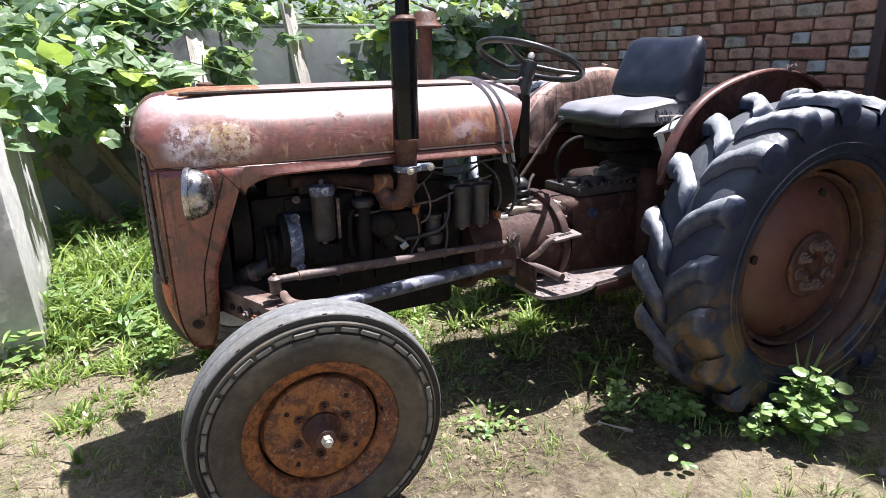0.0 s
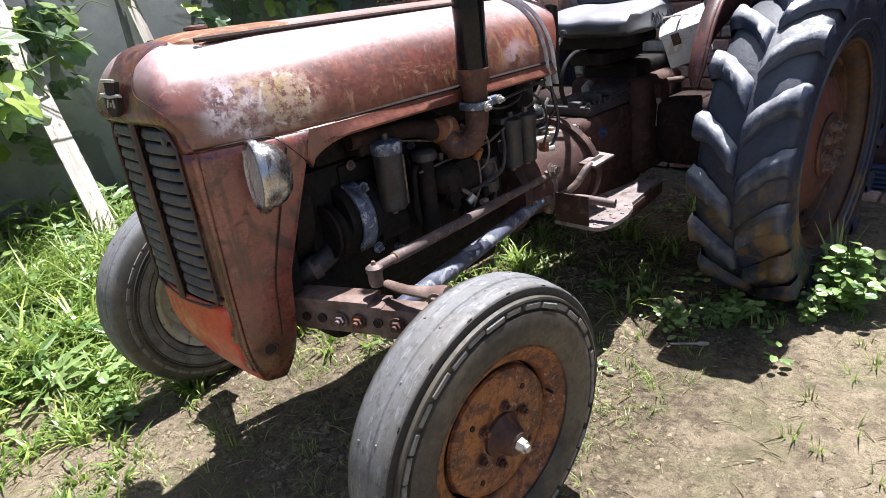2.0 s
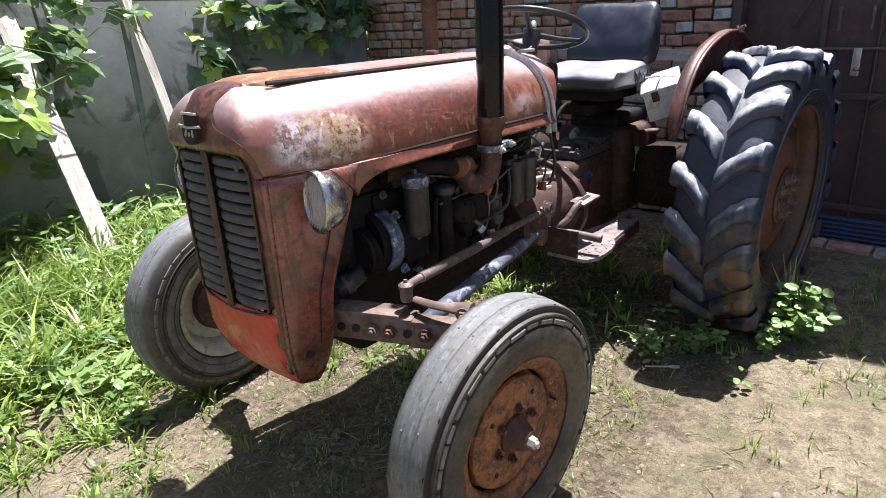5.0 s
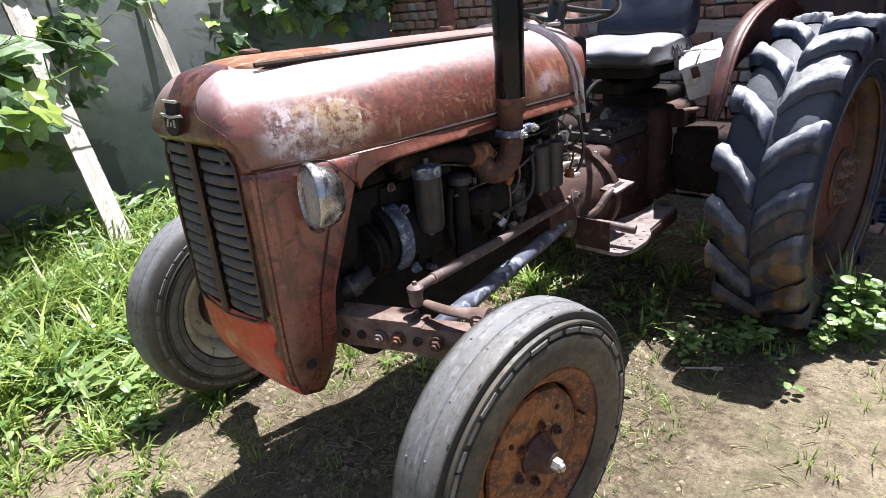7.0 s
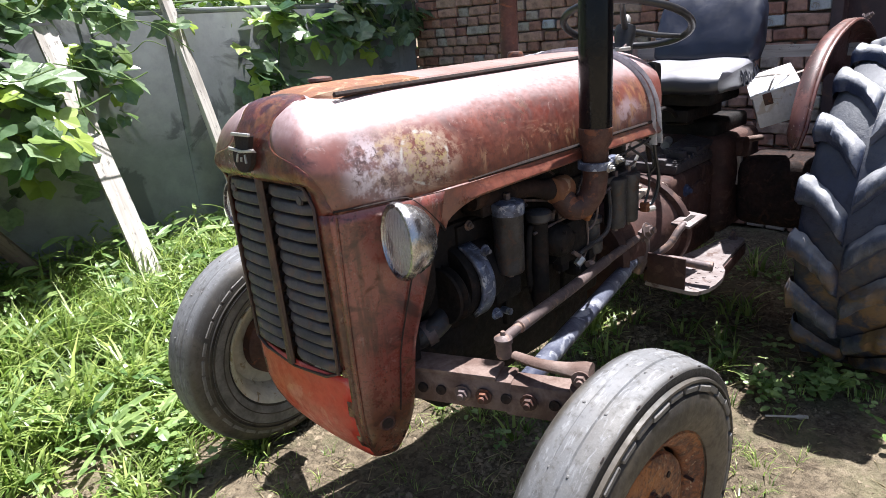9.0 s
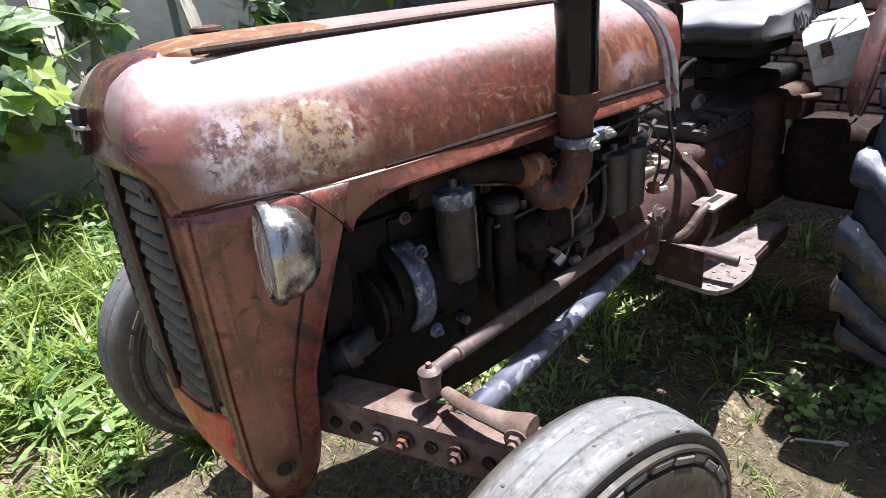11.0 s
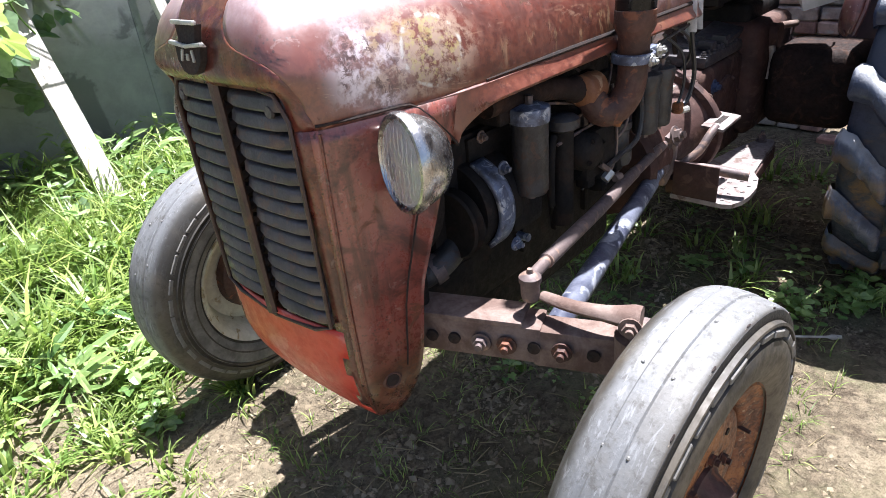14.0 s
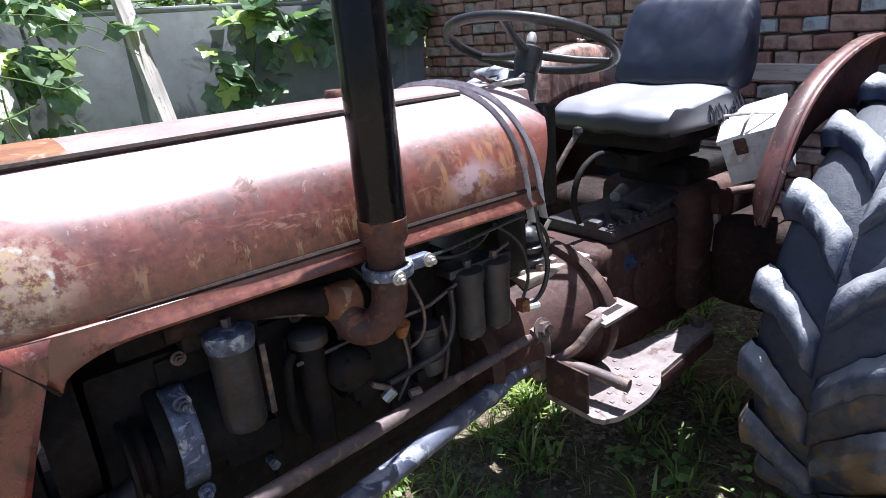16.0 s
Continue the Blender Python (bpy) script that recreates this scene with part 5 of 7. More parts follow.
part("timing_cover", turned([(0.0, -0.05), (0.098, -0.05), (0.102, -0.04), (0.102, 0.07), (0, 0.07)], 36, (0.10, -0.10, 0.765), "X"), BLOCK, tractor)
for z, y in ((0.86, -0.17), (0.70, -0.195)):
    part("flange_bolt", bolted((0.095, y - 0.035, z), (0, -1, 0), 0.010, 0.012), ALLOY, tractor)
# lower water hose with clip
part("water_hose", tube(bend([(-0.09, -0.09, 0.65), (-0.05, -0.125, 0.672), (-0.005, -0.135, 0.69), (0.03, -0.12, 0.705), (0.06, -0.09, 0.70)], 6), 0.028, 16), FILTER, tractor, "grey rubber water hose")
part("hose_clip", tube([(-0.052, -0.122, 0.668), (-0.030, -0.130, 0.676)], 0.032, 20), LINK, tractor)


def canister(at, r, top, foot, name, label="", lid=FILTER, body=FILTER):
    x, y = at
    can = part(name, turned([(0.0, foot), (r * 0.84, foot), (r * 0.93, foot + 0.006), (r * 0.95, foot + 0.014), (r * 0.96, top - 0.03), (r, top - 0.025), (r, top - 0.02), (0, top - 0.02)], 28, (x, y, 0)), body, tractor, label)
    part("filter_head", turned([(0.0, top + 0.004), (r * 0.5, top + 0.006), (r * 1.03, top), (r * 1.07, top - 0.005), (r * 1.07, top - 0.016), (r * 1.02, top - 0.03), (0, top - 0.03)], 28, (x, y, 0)), lid, can)
    part("filter_bolt", tube([(x, y, top), (x, y, top + 0.022)], 0.009, 6), LINK, can)
    part("drain_plug", tube([(x, y, foot - 0.014), (x, y, foot + 0.002)], 0.010, 6), LINK, can)
    return can


f1 = canister((0.190, -0.205), 0.040, 0.958, 0.775, "oil_filter", "grey canister oil filter", ALLOY, FILTER)
part("filter_bracket", boxed((0.185, -0.15, 0.945), (0.13, 0.07, 0.03), 0.006), BLOCK, f1)
part("filter_base", boxed((0.20, -0.15, 0.72), (0.11, 0.09, 0.07), 0.02), BLOCK, f1)
part("breather_tube", tube([(0.335, -0.19, 0.64), (0.335, -0.19, 0.87)], 0.026, 18), BLOCK, tractor)
part("breather_cap", turned([(0, 0.90), (0.03, 0.898), (0.037, 0.892), (0.037, 0.872), (0.028, 0.866), (0, 0.866)], 24, (0.335, -0.19, 0)), FILTER, tractor)
part("breather_hose", tube(bend([(0.30, -0.19, 0.86), (0.285, -0.195, 0.84), (0.28, -0.195, 0.76), (0.29, -0.19, 0.70)], 5), 0.009, 10), BLOCK, tractor)
# injection pump and its pipes
pump = part("injection_pump", boxed((0.47, -0.17, 0.78), (0.15, 0.10, 0.12), 0.015), BLOCK, tractor)
for k in range(4):
    x = 0.41 + 0.036 * k
    part("pump_union", tube([(x, -0.18, 0.83), (x, -0.18, 0.87)], 0.011, 6), LINK, pump)
    part("injector_pipe", tube(bend([(x, -0.18, 0.865), (x + 0.01, -0.19, 0.90), (0.2 + 0.14 * k, -0.15, 0.955), (0.15 + 0.15 * k, -0.12, 0.985)], 5), 0.0035, 6), LINK, pump)
part("pump_lever", boxed((0.45, -0.235, 0.745), (0.05, 0.012, 0.012), 0.003, Matrix.Rotation(0.6, 4, "Y")), LINK, pump)
part("pump_flange", turned([(0, 0), (0.05, 0), (0.05, 0.02), (0, 0.02)], 20, (0.39, -0.165, 0.77), "X"), BLOCK, pump)
part("primer_knob", tube([(0.515, -0.225, 0.83), (0.515, -0.235, 0.86)], [0.012, 0.016], 10), RUST, pump)
part("lift_pump", turned([(0, 0.66), (0.03, 0.66), (0.036, 0.67), (0.036, 0.70), (0.03, 0.71), (0.022, 0.73), (0, 0.73)], 20, (0.52, -0.18, 0)), BLOCK, tractor)
for x in (0.43, 0.5, 0.57):
    part("pump_detail", boxed((x, -0.195, 0.70 + 0.02 * math.sin(x * 60)), (0.035, 0.035, 0.03), 0.006), BLOCK, tractor)
part("tappet_cover", boxed((0.34, -0.128, 0.86), (0.52, 0.012, 0.10), 0.006), BLOCK, tractor, "oily pressed side cover")
for k in range(5):
    part("cover_bolt", bolted((0.12 + 0.11 * k, -0.134, 0.905), (0, -1, 0), 0.009, 0.010), LINK, tractor)
for k in range(6):
    part("head_stud", bolted((0.08 + 0.11 * k, -0.085, 0.995), (0, 0, 1), 0.011, 0.016), LINK, tractor)
for k in range(4):
    part("block_rib", boxed((0.255 + 0.14 * k, -0.130, 0.70), (0.016, 0.018, 0.24), 0.005), BLOCK, tractor)
part("pump_body", turned([(0.0, 0.70), (0.034, 0.70), (0.038, 0.71), (0.038, 0.735), (0.030, 0.742), (0.030, 0.79), (0.036, 0.795), (0.036, 0.81), (0.0, 0.815)], 22, (0.60, -0.185, 0)), FILTER, tractor)
part("governor_housing", turned([(0.0, -0.245), (0.028, -0.243), (0.042, -0.232), (0.048, -0.215), (0.048, -0.15), (0, -0.15)], 24, (0.40, 0, 0.80), "Y"), BLOCK, tractor, "grimy round governor cover")
for k in range(4):
    a = math.tau * k / 4 + 0.5
    part("governor_screw", bolted((0.40 + 0.034 * math.cos(a), -0.238, 0.80 + 0.034 * math.sin(a)), (0, -1, 0), 0.005, 0.005), BLOCK, tractor)
part("control_rod", tube([(0.30, -0.20, 0.842), (0.60, -0.212, 0.862), (0.84, -0.20, 0.93)], 0.004, 6), LINK, tractor)
part("union_nut", tube([(0.455, -0.232, 0.712), (0.475, -0.238, 0.728)], 0.012, 6), STEEL, tractor)
part("union_nut", tube([(0.52, -0.225, 0.690), (0.545, -0.228, 0.690)], 0.010, 6), DUSTY, tractor)
part("filter_stay", boxed((0.243, -0.19, 0.84), (0.012, 0.03, 0.14), 0.003), LINK, tractor)
part("dipstick", tube(bend([(0.665, -0.15, 0.62), (0.668, -0.17, 0.72), (0.662, -0.165, 0.80)], 4), 0.005, 8), LINK, tractor)
part("drain_tap", tube([(0.24, -0.13, 0.63), (0.24, -0.16, 0.63)], 0.010, 8), ALLOY, tractor)
# twin fuel filters
for k, x in enumerate((0.712, 0.790)):
    canister((x, -0.205), 0.0345, 0.905, 0.752, "fuel_filter", "dark grey fuel filter canister", FILTER)
part("filter_bridge", boxed((0.75, -0.18, 0.905), (0.18, 0.06, 0.02), 0.005), FILTER, tractor)
part("fuel_pipe", tube(bend([(0.655, -0.215, 0.88), (0.648, -0.225, 0.82), (0.62, -0.23, 0.765), (0.55, -0.225, 0.745), (0.47, -0.23, 0.74)], 6), 0.0065, 8), FILTER, tractor, "grey rubber fuel pipe")
part("fuel_hose", tube(bend([(0.845, -0.215, 0.775), (0.90, -0.235, 0.79), (0.925, -0.24, 0.86), (0.905, -0.235, 0.95), (0.89, -0.23, 1.04)], 6), 0.006, 8), BAKELITE, tractor)
part("leak_pipe", tube(bend([(0.50, -0.22, 0.93), (0.515, -0.225, 0.85), (0.53, -0.22, 0.75), (0.50, -0.21, 0.68)], 6), 0.004, 6), LINK, tractor)
part("wire", tube(bend([(0.52, -0.29, 1.0), (0.62, -0.25, 0.985), (0.74, -0.24, 0.99), (0.86, -0.24, 1.0)], 6), 0.004, 6), BAKELITE, tractor)
part("pipe_union", boxed((0.845, -0.235, 0.785), (0.025, 0.025, 0.03), 0.005), RUST, tractor, "orange rusty pipe union")
part("hose_end", tube([(0.855, -0.24, 0.775), (0.885, -0.245, 0.772)], 0.010, 8), STEEL, tractor)

# ---- front axle ----
for side in (-1, 1):
    sweepback = side * -22.4
    beam = part("axle_beam", boxed((0, 0, 0), (0.072, 0.37, 0.078), 0.007), DUSTY, tractor, "dusty drilled steel axle beam", at=pose(-0.084, side * 0.20, 0.589, 0, 0, sweepback))
    arm = part("axle_arm", boxed((0, 0, 0), (0.060, 0.20, 0.082), 0.009), DUSTY, tractor, at=pose(0.014, side * 0.45, 0.583, 0, 0, sweepback))
    part("axle_cap", boxed((0, 0.0, 0.043), (0.076, 0.30, 0.012), 0.004), DUSTY, beam)
    part("kingpin", tube([(0.025, side * 0.545, 0.66), (0.02, side * 0.555, 0.36)], [0.028, 0.03], 18), LINK, tractor)
    part("kingpin_boss", tube([(0.025, side * 0.543, 0.64), (0.023, side * 0.549, 0.52)], 0.045, 20), DUSTY, tractor)
    part("stub_axle", tube([(0.018, side * 0.54, 0.365), (0.014, side * 0.63, 0.364)], [0.045, 0.035], 18), LINK, tractor)
    def face(y):
        return -0.094 + 0.413 * (y - 0.282)

    for y in (0.19, 0.232, 0.375, 0.475):
        part("axle_hole", turned([(0.0, -0.002), (0.012, -0.002), (0.012, 0.004), (0, 0.004)], 14, (0, 0, 0), "X"), SEAM, tractor, at=pose(face(y), side * y, 0.588, 0, 0, sweepback))
    for y in (0.282, 0.328, 0.423):
        part("axle_bolt", bolted((face(y), side * y, 0.589), (-0.92, side * 0.38, 0), 0.013, 0.015), LINK if y < 0.3 else RUSTDARK, tractor)
    sarm = part("steering_arm", tube(bend([(0.005, side * 0.355, 0.665), (0.0, side * 0.42, 0.668), (0.005, side * 0.49, 0.675), (0.02, side * 0.545, 0.678)], 4), [0.012, 0.013, 0.014, 0.015, 0.015, 0.016, 0.017, 0.018, 0.020, 0.023, 0.026, 0.029, 0.027][:13], 10, flat=0.7), DUSTY, tractor, "dusty forged steering arm")
    part("arm_bolt", bolted((-0.012, side * 0.54, 0.675), (-1, side * 0.4, 0), 0.013, 0.014), DUSTY, tractor)
    part("ball_joint", turned([(0, -0.028), (0.015, -0.026), (0.018, -0.016), (0.018, 0.008), (0.021, 0.012), (0.021, 0.022), (0.014, 0.028), (0.007, 0.030), (0.005, 0.038), (0, 0.038)], 18, (-0.015, side * 0.342, 0.69)), LINK, tractor)
    part("drag_link", tube([(-0.005, side * 0.339, 0.706), (0.06, side * 0.326, 0.703), (0.062, side * 0.326, 0.703), (0.36, side * 0.273, 0.682), (0.64, side * 0.219, 0.664), (0.642, side * 0.219, 0.664), (0.94, side * 0.165, 0.643)], [0.012, 0.012, 0.0155, 0.0155, 0.0155, 0.0135, 0.0135], 16), LINK, tractor, "steel steering drag link")
    part("link_end", tube([(0.93, side * 0.168, 0.643), (0.97, side * 0.16, 0.645)], [0.024, 0.026], 14), LINK, tractor)
    part("radius_rod", tube([(0.02, side * 0.375, 0.595), (0.10, side * 0.358, 0.594), (0.5, side * 0.262, 0.580), (0.80, side * 0.192, 0.569), (0.805, side * 0.191, 0.569), (0.93, side * 0.16, 0.564)], [0.024, 0.025, 0.025, 0.024, 0.019, 0.019], 18), ROD, tractor, "scuffed blue and white painted radius rod")
    part("rod_end", tube([(0.90, side * 0.168, 0.566), (0.955, side * 0.15, 0.564)], [0.024, 0.03], 14), LINK, tractor)
part("axle_pivot", tube([(-0.12, 0, 0.585), (0.06, 0, 0.585)], 0.05, 20), BLOCK, tractor)
part("drop_arm", tube(bend([(0.955, -0.17, 0.66), (0.975, -0.172, 0.62), (0.98, -0.165, 0.56), (0.985, -0.14, 0.50)], 4), [0.02, 0.02, 0.018, 0.018, 0.018, 0.018, 0.018, 0.018, 0.02, 0.02, 0.02, 0.022, 0.022][:13], 12), LINK, tractor)
part("drop_nut", bolted((0.955, -0.188, 0.665), (0, -1, 0.3), 0.02, 0.02), LINK, tractor)

for name, pts, r, material in (
    ("fuel_hose", [(0.60, -0.17, 0.965), (0.66, -0.21, 0.95), (0.73, -0.215, 0.955), (0.78, -0.2, 0.97)], 0.0045, BAKELITE),
    ("fuel_pipe", [(0.56, -0.205, 0.93), (0.575, -0.225, 0.86), (0.56, -0.22, 0.80), (0.49, -0.20, 0.775), (0.42, -0.185, 0.77)], 0.0038, LINK),
    ("fuel_pipe", [(0.45, -0.18, 0.90), (0.47, -0.20, 0.82), (0.47, -0.195, 0.74), (0.44, -0.18, 0.68)], 0.0035, BAKELITE),
    ("fuel_pipe", [(0.30, -0.16, 0.88), (0.285, -0.19, 0.80), (0.29, -0.19, 0.72), (0.32, -0.17, 0.66)], 0.005, BLOCK),
    ("cable", [(0.80, -0.2, 0.985), (0.845, -0.235, 0.93), (0.86, -0.24, 0.85), (0.84, -0.235, 0.79)], 0.004, BAKELITE),
    ("cable", [(0.86, -0.18, 1.0), (0.92, -0.215, 0.96), (0.96, -0.21, 0.90), (0.95, -0.19, 0.86)], 0.005, BAKELITE),
):
    part(name, tube(bend(pts, 6), r, 8), material, tractor)

# ---- gearbox, bell housing, rear axle ----
MID = (0, 0, 0.557)
SQUAT = Matrix.Translation((0, 0, 0.1614)) @ Matrix.Diagonal((1, 1, 0.8, 1))
part("bell_housing", turned([(0.0, 0.768), (0.205, 0.77), (0.212, 0.80), (0.186, 0.83), (0.184, 0.96), (0.192, 1.06), (0.210, 1.13), (0.226, 1.158)], 44, MID, "X"), IRON, tractor, "dull red-brown bell housing", SQUAT)
part("bell_flange", turned([(0.19, 1.152), (0.246, 1.155), (0.250, 1.160), (0.250, 1.184), (0.246, 1.190), (0.19, 1.194)], 52, MID, "X", True), IRON, tractor, "dark bolted joint flange", SQUAT)
for k in range(9):
    a = radians(20 + 17.5 * k)
    part("flange_stud", bolted((1.188, -0.236 * math.cos(a), 0.557 + 0.236 * math.sin(a)), (1, 0, 0), 0.010, 0.012), DUSTY, tractor, "", SQUAT)
# ledge and lumps in a pale tone that paints in the sunlight on them
part("housing_ledge", boxed((1.07, -0.035, 0.748), (0.165, 0.135, 0.030), 0.008), PALETAN, tractor, "dusty top of the bell housing, painted pale as sunlit")
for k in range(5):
    part("ledge_lump", boxed((1.01 + 0.03 * k, -0.06 + 0.02 * math.sin(k * 2.4), 0.768), (0.022, 0.024, 0.014), 0.005), PALETAN, tractor)
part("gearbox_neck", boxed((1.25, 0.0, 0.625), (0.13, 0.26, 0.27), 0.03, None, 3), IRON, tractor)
# thin pale plate: sunlight on the neck's top, put into the colour
part("neck_top", boxed((1.25, -0.03, 0.757), (0.115, 0.17, 0.020), 0.008), PALETAN, tractor, "dusty ledge of the gearbox, painted pale as sunlit")
part("gearbox", boxed((1.48, 0.0, 0.59), (0.52, 0.26, 0.37), 0.035, None, 3), IRON, tractor, "grimy red-brown gearbox casing")
part("gearbox_top", boxed((1.49, 0.0, 0.795), (0.36, 0.25, 0.04), 0.015), OILY, tractor, "oily cover plate with bolts")
for k in range(9):
    x = 1.33 + 0.04 * k
    part("cover_bolt", bolted((x, -0.108, 0.813), (0, 0, 1), 0.010, 0.010), OILY, tractor)
    part("cover_lump", boxed((x, -0.05 + 0.04 * math.sin(k * 2.1), 0.818 + 0.008 * (k % 3)), (0.042, 0.055, 0.03), 0.010), OILY, tractor)
part("cover_flap", boxed((1.62, -0.06, 0.845), (0.22, 0.12, 0.02), 0.006, Matrix.Rotation(0.12, 4, "X") @ Matrix.Rotation(-0.14, 4, "Y")), OILY, tractor)
part("side_cover", turned([(0.0, -0.146), (0.085, -0.145), (0.098, -0.140), (0.100, -0.12), (0, -0.12)], 32, (1.50, 0, 0.62), "Y"), IRON, tractor)
for k in range(6):
    a = math.tau * k / 6 + 0.3
    part("cover_screw", bolted((1.50 + 0.086 * math.cos(a), -0.143, 0.62 + 0.086 * math.sin(a)), (0, -1, 0), 0.007, 0.007), IRON, tractor)
part("oil_plug", bolted((1.388, -0.128, 0.702), (0, -1, 0), 0.017, 0.016), BLUEPAINT, tractor, "blue painted plug")
part("casing_rib", tube([(1.225, -0.134, 0.70), (1.225, -0.136, 0.45)], 0.012, 8), IRON, tractor)
part("casing_rib", tube([(1.73, -0.13, 0.76), (1.73, -0.132, 0.44)], 0.014, 8), IRON, tractor)
part("rear_casing", boxed((1.83, 0.0, 0.66), (0.38, 0.38, 0.42), 0.06, None, 3), IRON, tractor)
for side in (-1, 1):
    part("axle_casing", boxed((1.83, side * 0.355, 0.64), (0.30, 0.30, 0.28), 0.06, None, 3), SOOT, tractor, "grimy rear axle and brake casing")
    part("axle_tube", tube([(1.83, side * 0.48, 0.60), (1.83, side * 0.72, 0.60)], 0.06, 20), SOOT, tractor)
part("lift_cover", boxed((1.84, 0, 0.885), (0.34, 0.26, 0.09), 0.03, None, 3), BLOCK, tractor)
part("gear_boot", turned([(0.055, 0.755), (0.056, 0.785), (0.040, 0.795), (0.050, 0.805), (0.050, 0.818), (0.036, 0.826), (0.044, 0.838), (0.042, 0.850), (0.022, 0.868), (0.0, 0.872)], 22, (1.085, -0.015, 0)), BAKELITE, tractor, "pleated black rubber gear boot")
part("gear_lever", tube(bend([(1.085, -0.015, 0.86), (1.13, -0.022, 0.92), (1.21, -0.035, 1.03), (1.262, -0.043, 1.092)], 4), 0.0075, 8), LINK, tractor)
part("lever_knob", turned([(0, 0), (0.010, 0.003), (0.015, 0.013), (0.011, 0.025), (0, 0.029)], 14, (1.266, -0.044, 1.085)), BAKELITE, tractor)
part("hand_lever", tube(bend([(1.10, -0.05, 0.80), (1.115, -0.055, 0.86), (1.13, -0.06, 0.885)], 4), 0.006, 8), STEEL, tractor)
part("step_knob", tube([(1.53, 0.03, 0.842), (1.60, 0.05, 0.85)], [0.018, 0.02], 14), STEEL, tractor)
part("brake_lever", tube(bend([(1.742, -0.198, 0.775), (1.735, -0.205, 0.73), (1.715, -0.205, 0.66)], 4), [0.012, 0.012, 0.011, 0.010, 0.010, 0.009, 0.008, 0.007, 0.006][:9], 8), PALETAN, tractor)
part("side_boss", tube([(1.76, -0.14, 0.81), (1.76, -0.215, 0.81)], [0.045, 0.04], 18), IRON, tractor)
part("cross_pin", tube([(1.80, -0.20, 0.835), (1.92, -0.22, 0.825)], 0.013, 10), DUSTY, tractor)

# ---- footplates, pedal ----
for side in (-1, 1):
    bm = bmesh.new()
    out = [(0.962, 0.185), (0.960, 0.345), (0.970, 0.368), (1.01, 0.386), (1.06, 0.392), (1.13, 0.388), (1.205, 0.368), (1.250, 0.340), (1.40, 0.322), (1.565, 0.306), (1.590, 0.290), (1.592, 0.252), (1.46, 0.215), (1.25, 0.175)]
    lows = [bm.verts.new((x, side * y, 0.462)) for x, y in out]
    tops = [bm.verts.new((x, side * y, 0.476)) for x, y in out]
    bm.faces.new(lows[::-1])
    bm.faces.new(tops)
    for k in range(len(out)):
        j = (k + 1) % len(out)
        bm.faces.new((lows[k], lows[j], tops[j], tops[k]))
    plate = part("footplate", bm, FOOT, tractor, "dusty cast iron footplate with raised pips", smooth=30)
    for i in range(9):
        for j in range(6):
            x, y = 0.99 + 0.028 * i, 0.215 + 0.030 * j
            if (i + j) % 2 == 0 and y < 0.38:
                part("pip", boxed((x, side * y, 0.4765), (0.011, 0.011, 0.005), 0.0015), FOOT, plate)
    part("toe_plate", boxed((0.966, side * 0.258, 0.522), (0.008, 0.136, 0.126), 0.003), IRON, plate, "brown upright toe plate")
    part("plate_flange", boxed((1.41, side * 0.3225, 0.440), (0.32, 0.008, 0.046), 0.003, Matrix.Rotation(side * radians(-6.2), 4, "Z")), IRON, plate)
    part("plate_bracket", boxed((1.13, side * 0.17, 0.45), (0.12, 0.10, 0.05), 0.01), IRON, plate)
    part("plate_bolt", bolted((1.555, side * 0.262, 0.477), (0, 0, 1), 0.013, 0.024), LINK, plate)
part("pedal_shaft", tube(bend([(0.985, -0.165, 0.56), (1.01, -0.23, 0.555), (1.03, -0.30, 0.55), (1.04, -0.36, 0.545)], 4), [0.016] * 12 + [0.014], 12), LINK, tractor)
part("pedal_end", tube([(1.038, -0.355, 0.546), (1.045, -0.385, 0.544)], 0.017, 12), LINK, tractor)
part("pedal_arm", tube(bend([(0.995, -0.195, 0.56), (1.03, -0.235, 0.60), (1.07, -0.25, 0.645), (1.10, -0.255, 0.66)], 4), 0.013, 10), LINK, tractor, "bare steel clutch pedal arm")
tread_pad = part("pedal_pad", boxed((0, 0, 0), (0.125, 0.072, 0.011), 0.004), FOOT, tractor, "worn flat pedal plate with a slot", at=pose(1.15, -0.25, 0.662, 3, -6, -4))
part("pedal_slot", boxed((0.004, 0, 0.0048), (0.062, 0.020, 0.003), 0.001), SEAM, tread_pad)

# ---- steering ----
part("dash_panel", boxed((0.99, 0.0, 1.10), (0.05, 0.40, 0.24), 0.02), BLOCK, tractor)
part("steering_box", boxed((0.985, 0, 0.93), (0.11, 0.14, 0.34), 0.03), BLOCK, tractor)
part("steering_column", tube([(1.045, 0.0, 1.05), (1.085, 0.0, 1.19), (1.11, 0, 1.27)], [0.05, 0.044, 0.038], 22), BAKELITE, tractor, "dark steering column")
spin = pose(1.138, 0.0, 1.335, 0, 22, 12)
wheel = part("steering_wheel", tube([(0.215 * math.cos(k * math.tau / 64), 0.215 * math.sin(k * math.tau / 64), 0.0) for k in range(64)], 0.0125, 12, True), BAKELITE, tractor, "thin black three-spoke steering wheel", spin)
part("wheel_hub", turned([(0, 0.012), (0.02, 0.012), (0.034, 0.004), (0.036, -0.03), (0.03, -0.06), (0, -0.06)], 22, (0, 0, -0.012)), BAKELITE, wheel)
part("hub_nut", turned([(0, 0.035), (0.008, 0.033), (0.013, 0.024), (0.013, 0.008), (0, 0.0)], 14), STEEL, wheel, "bright hub nut")
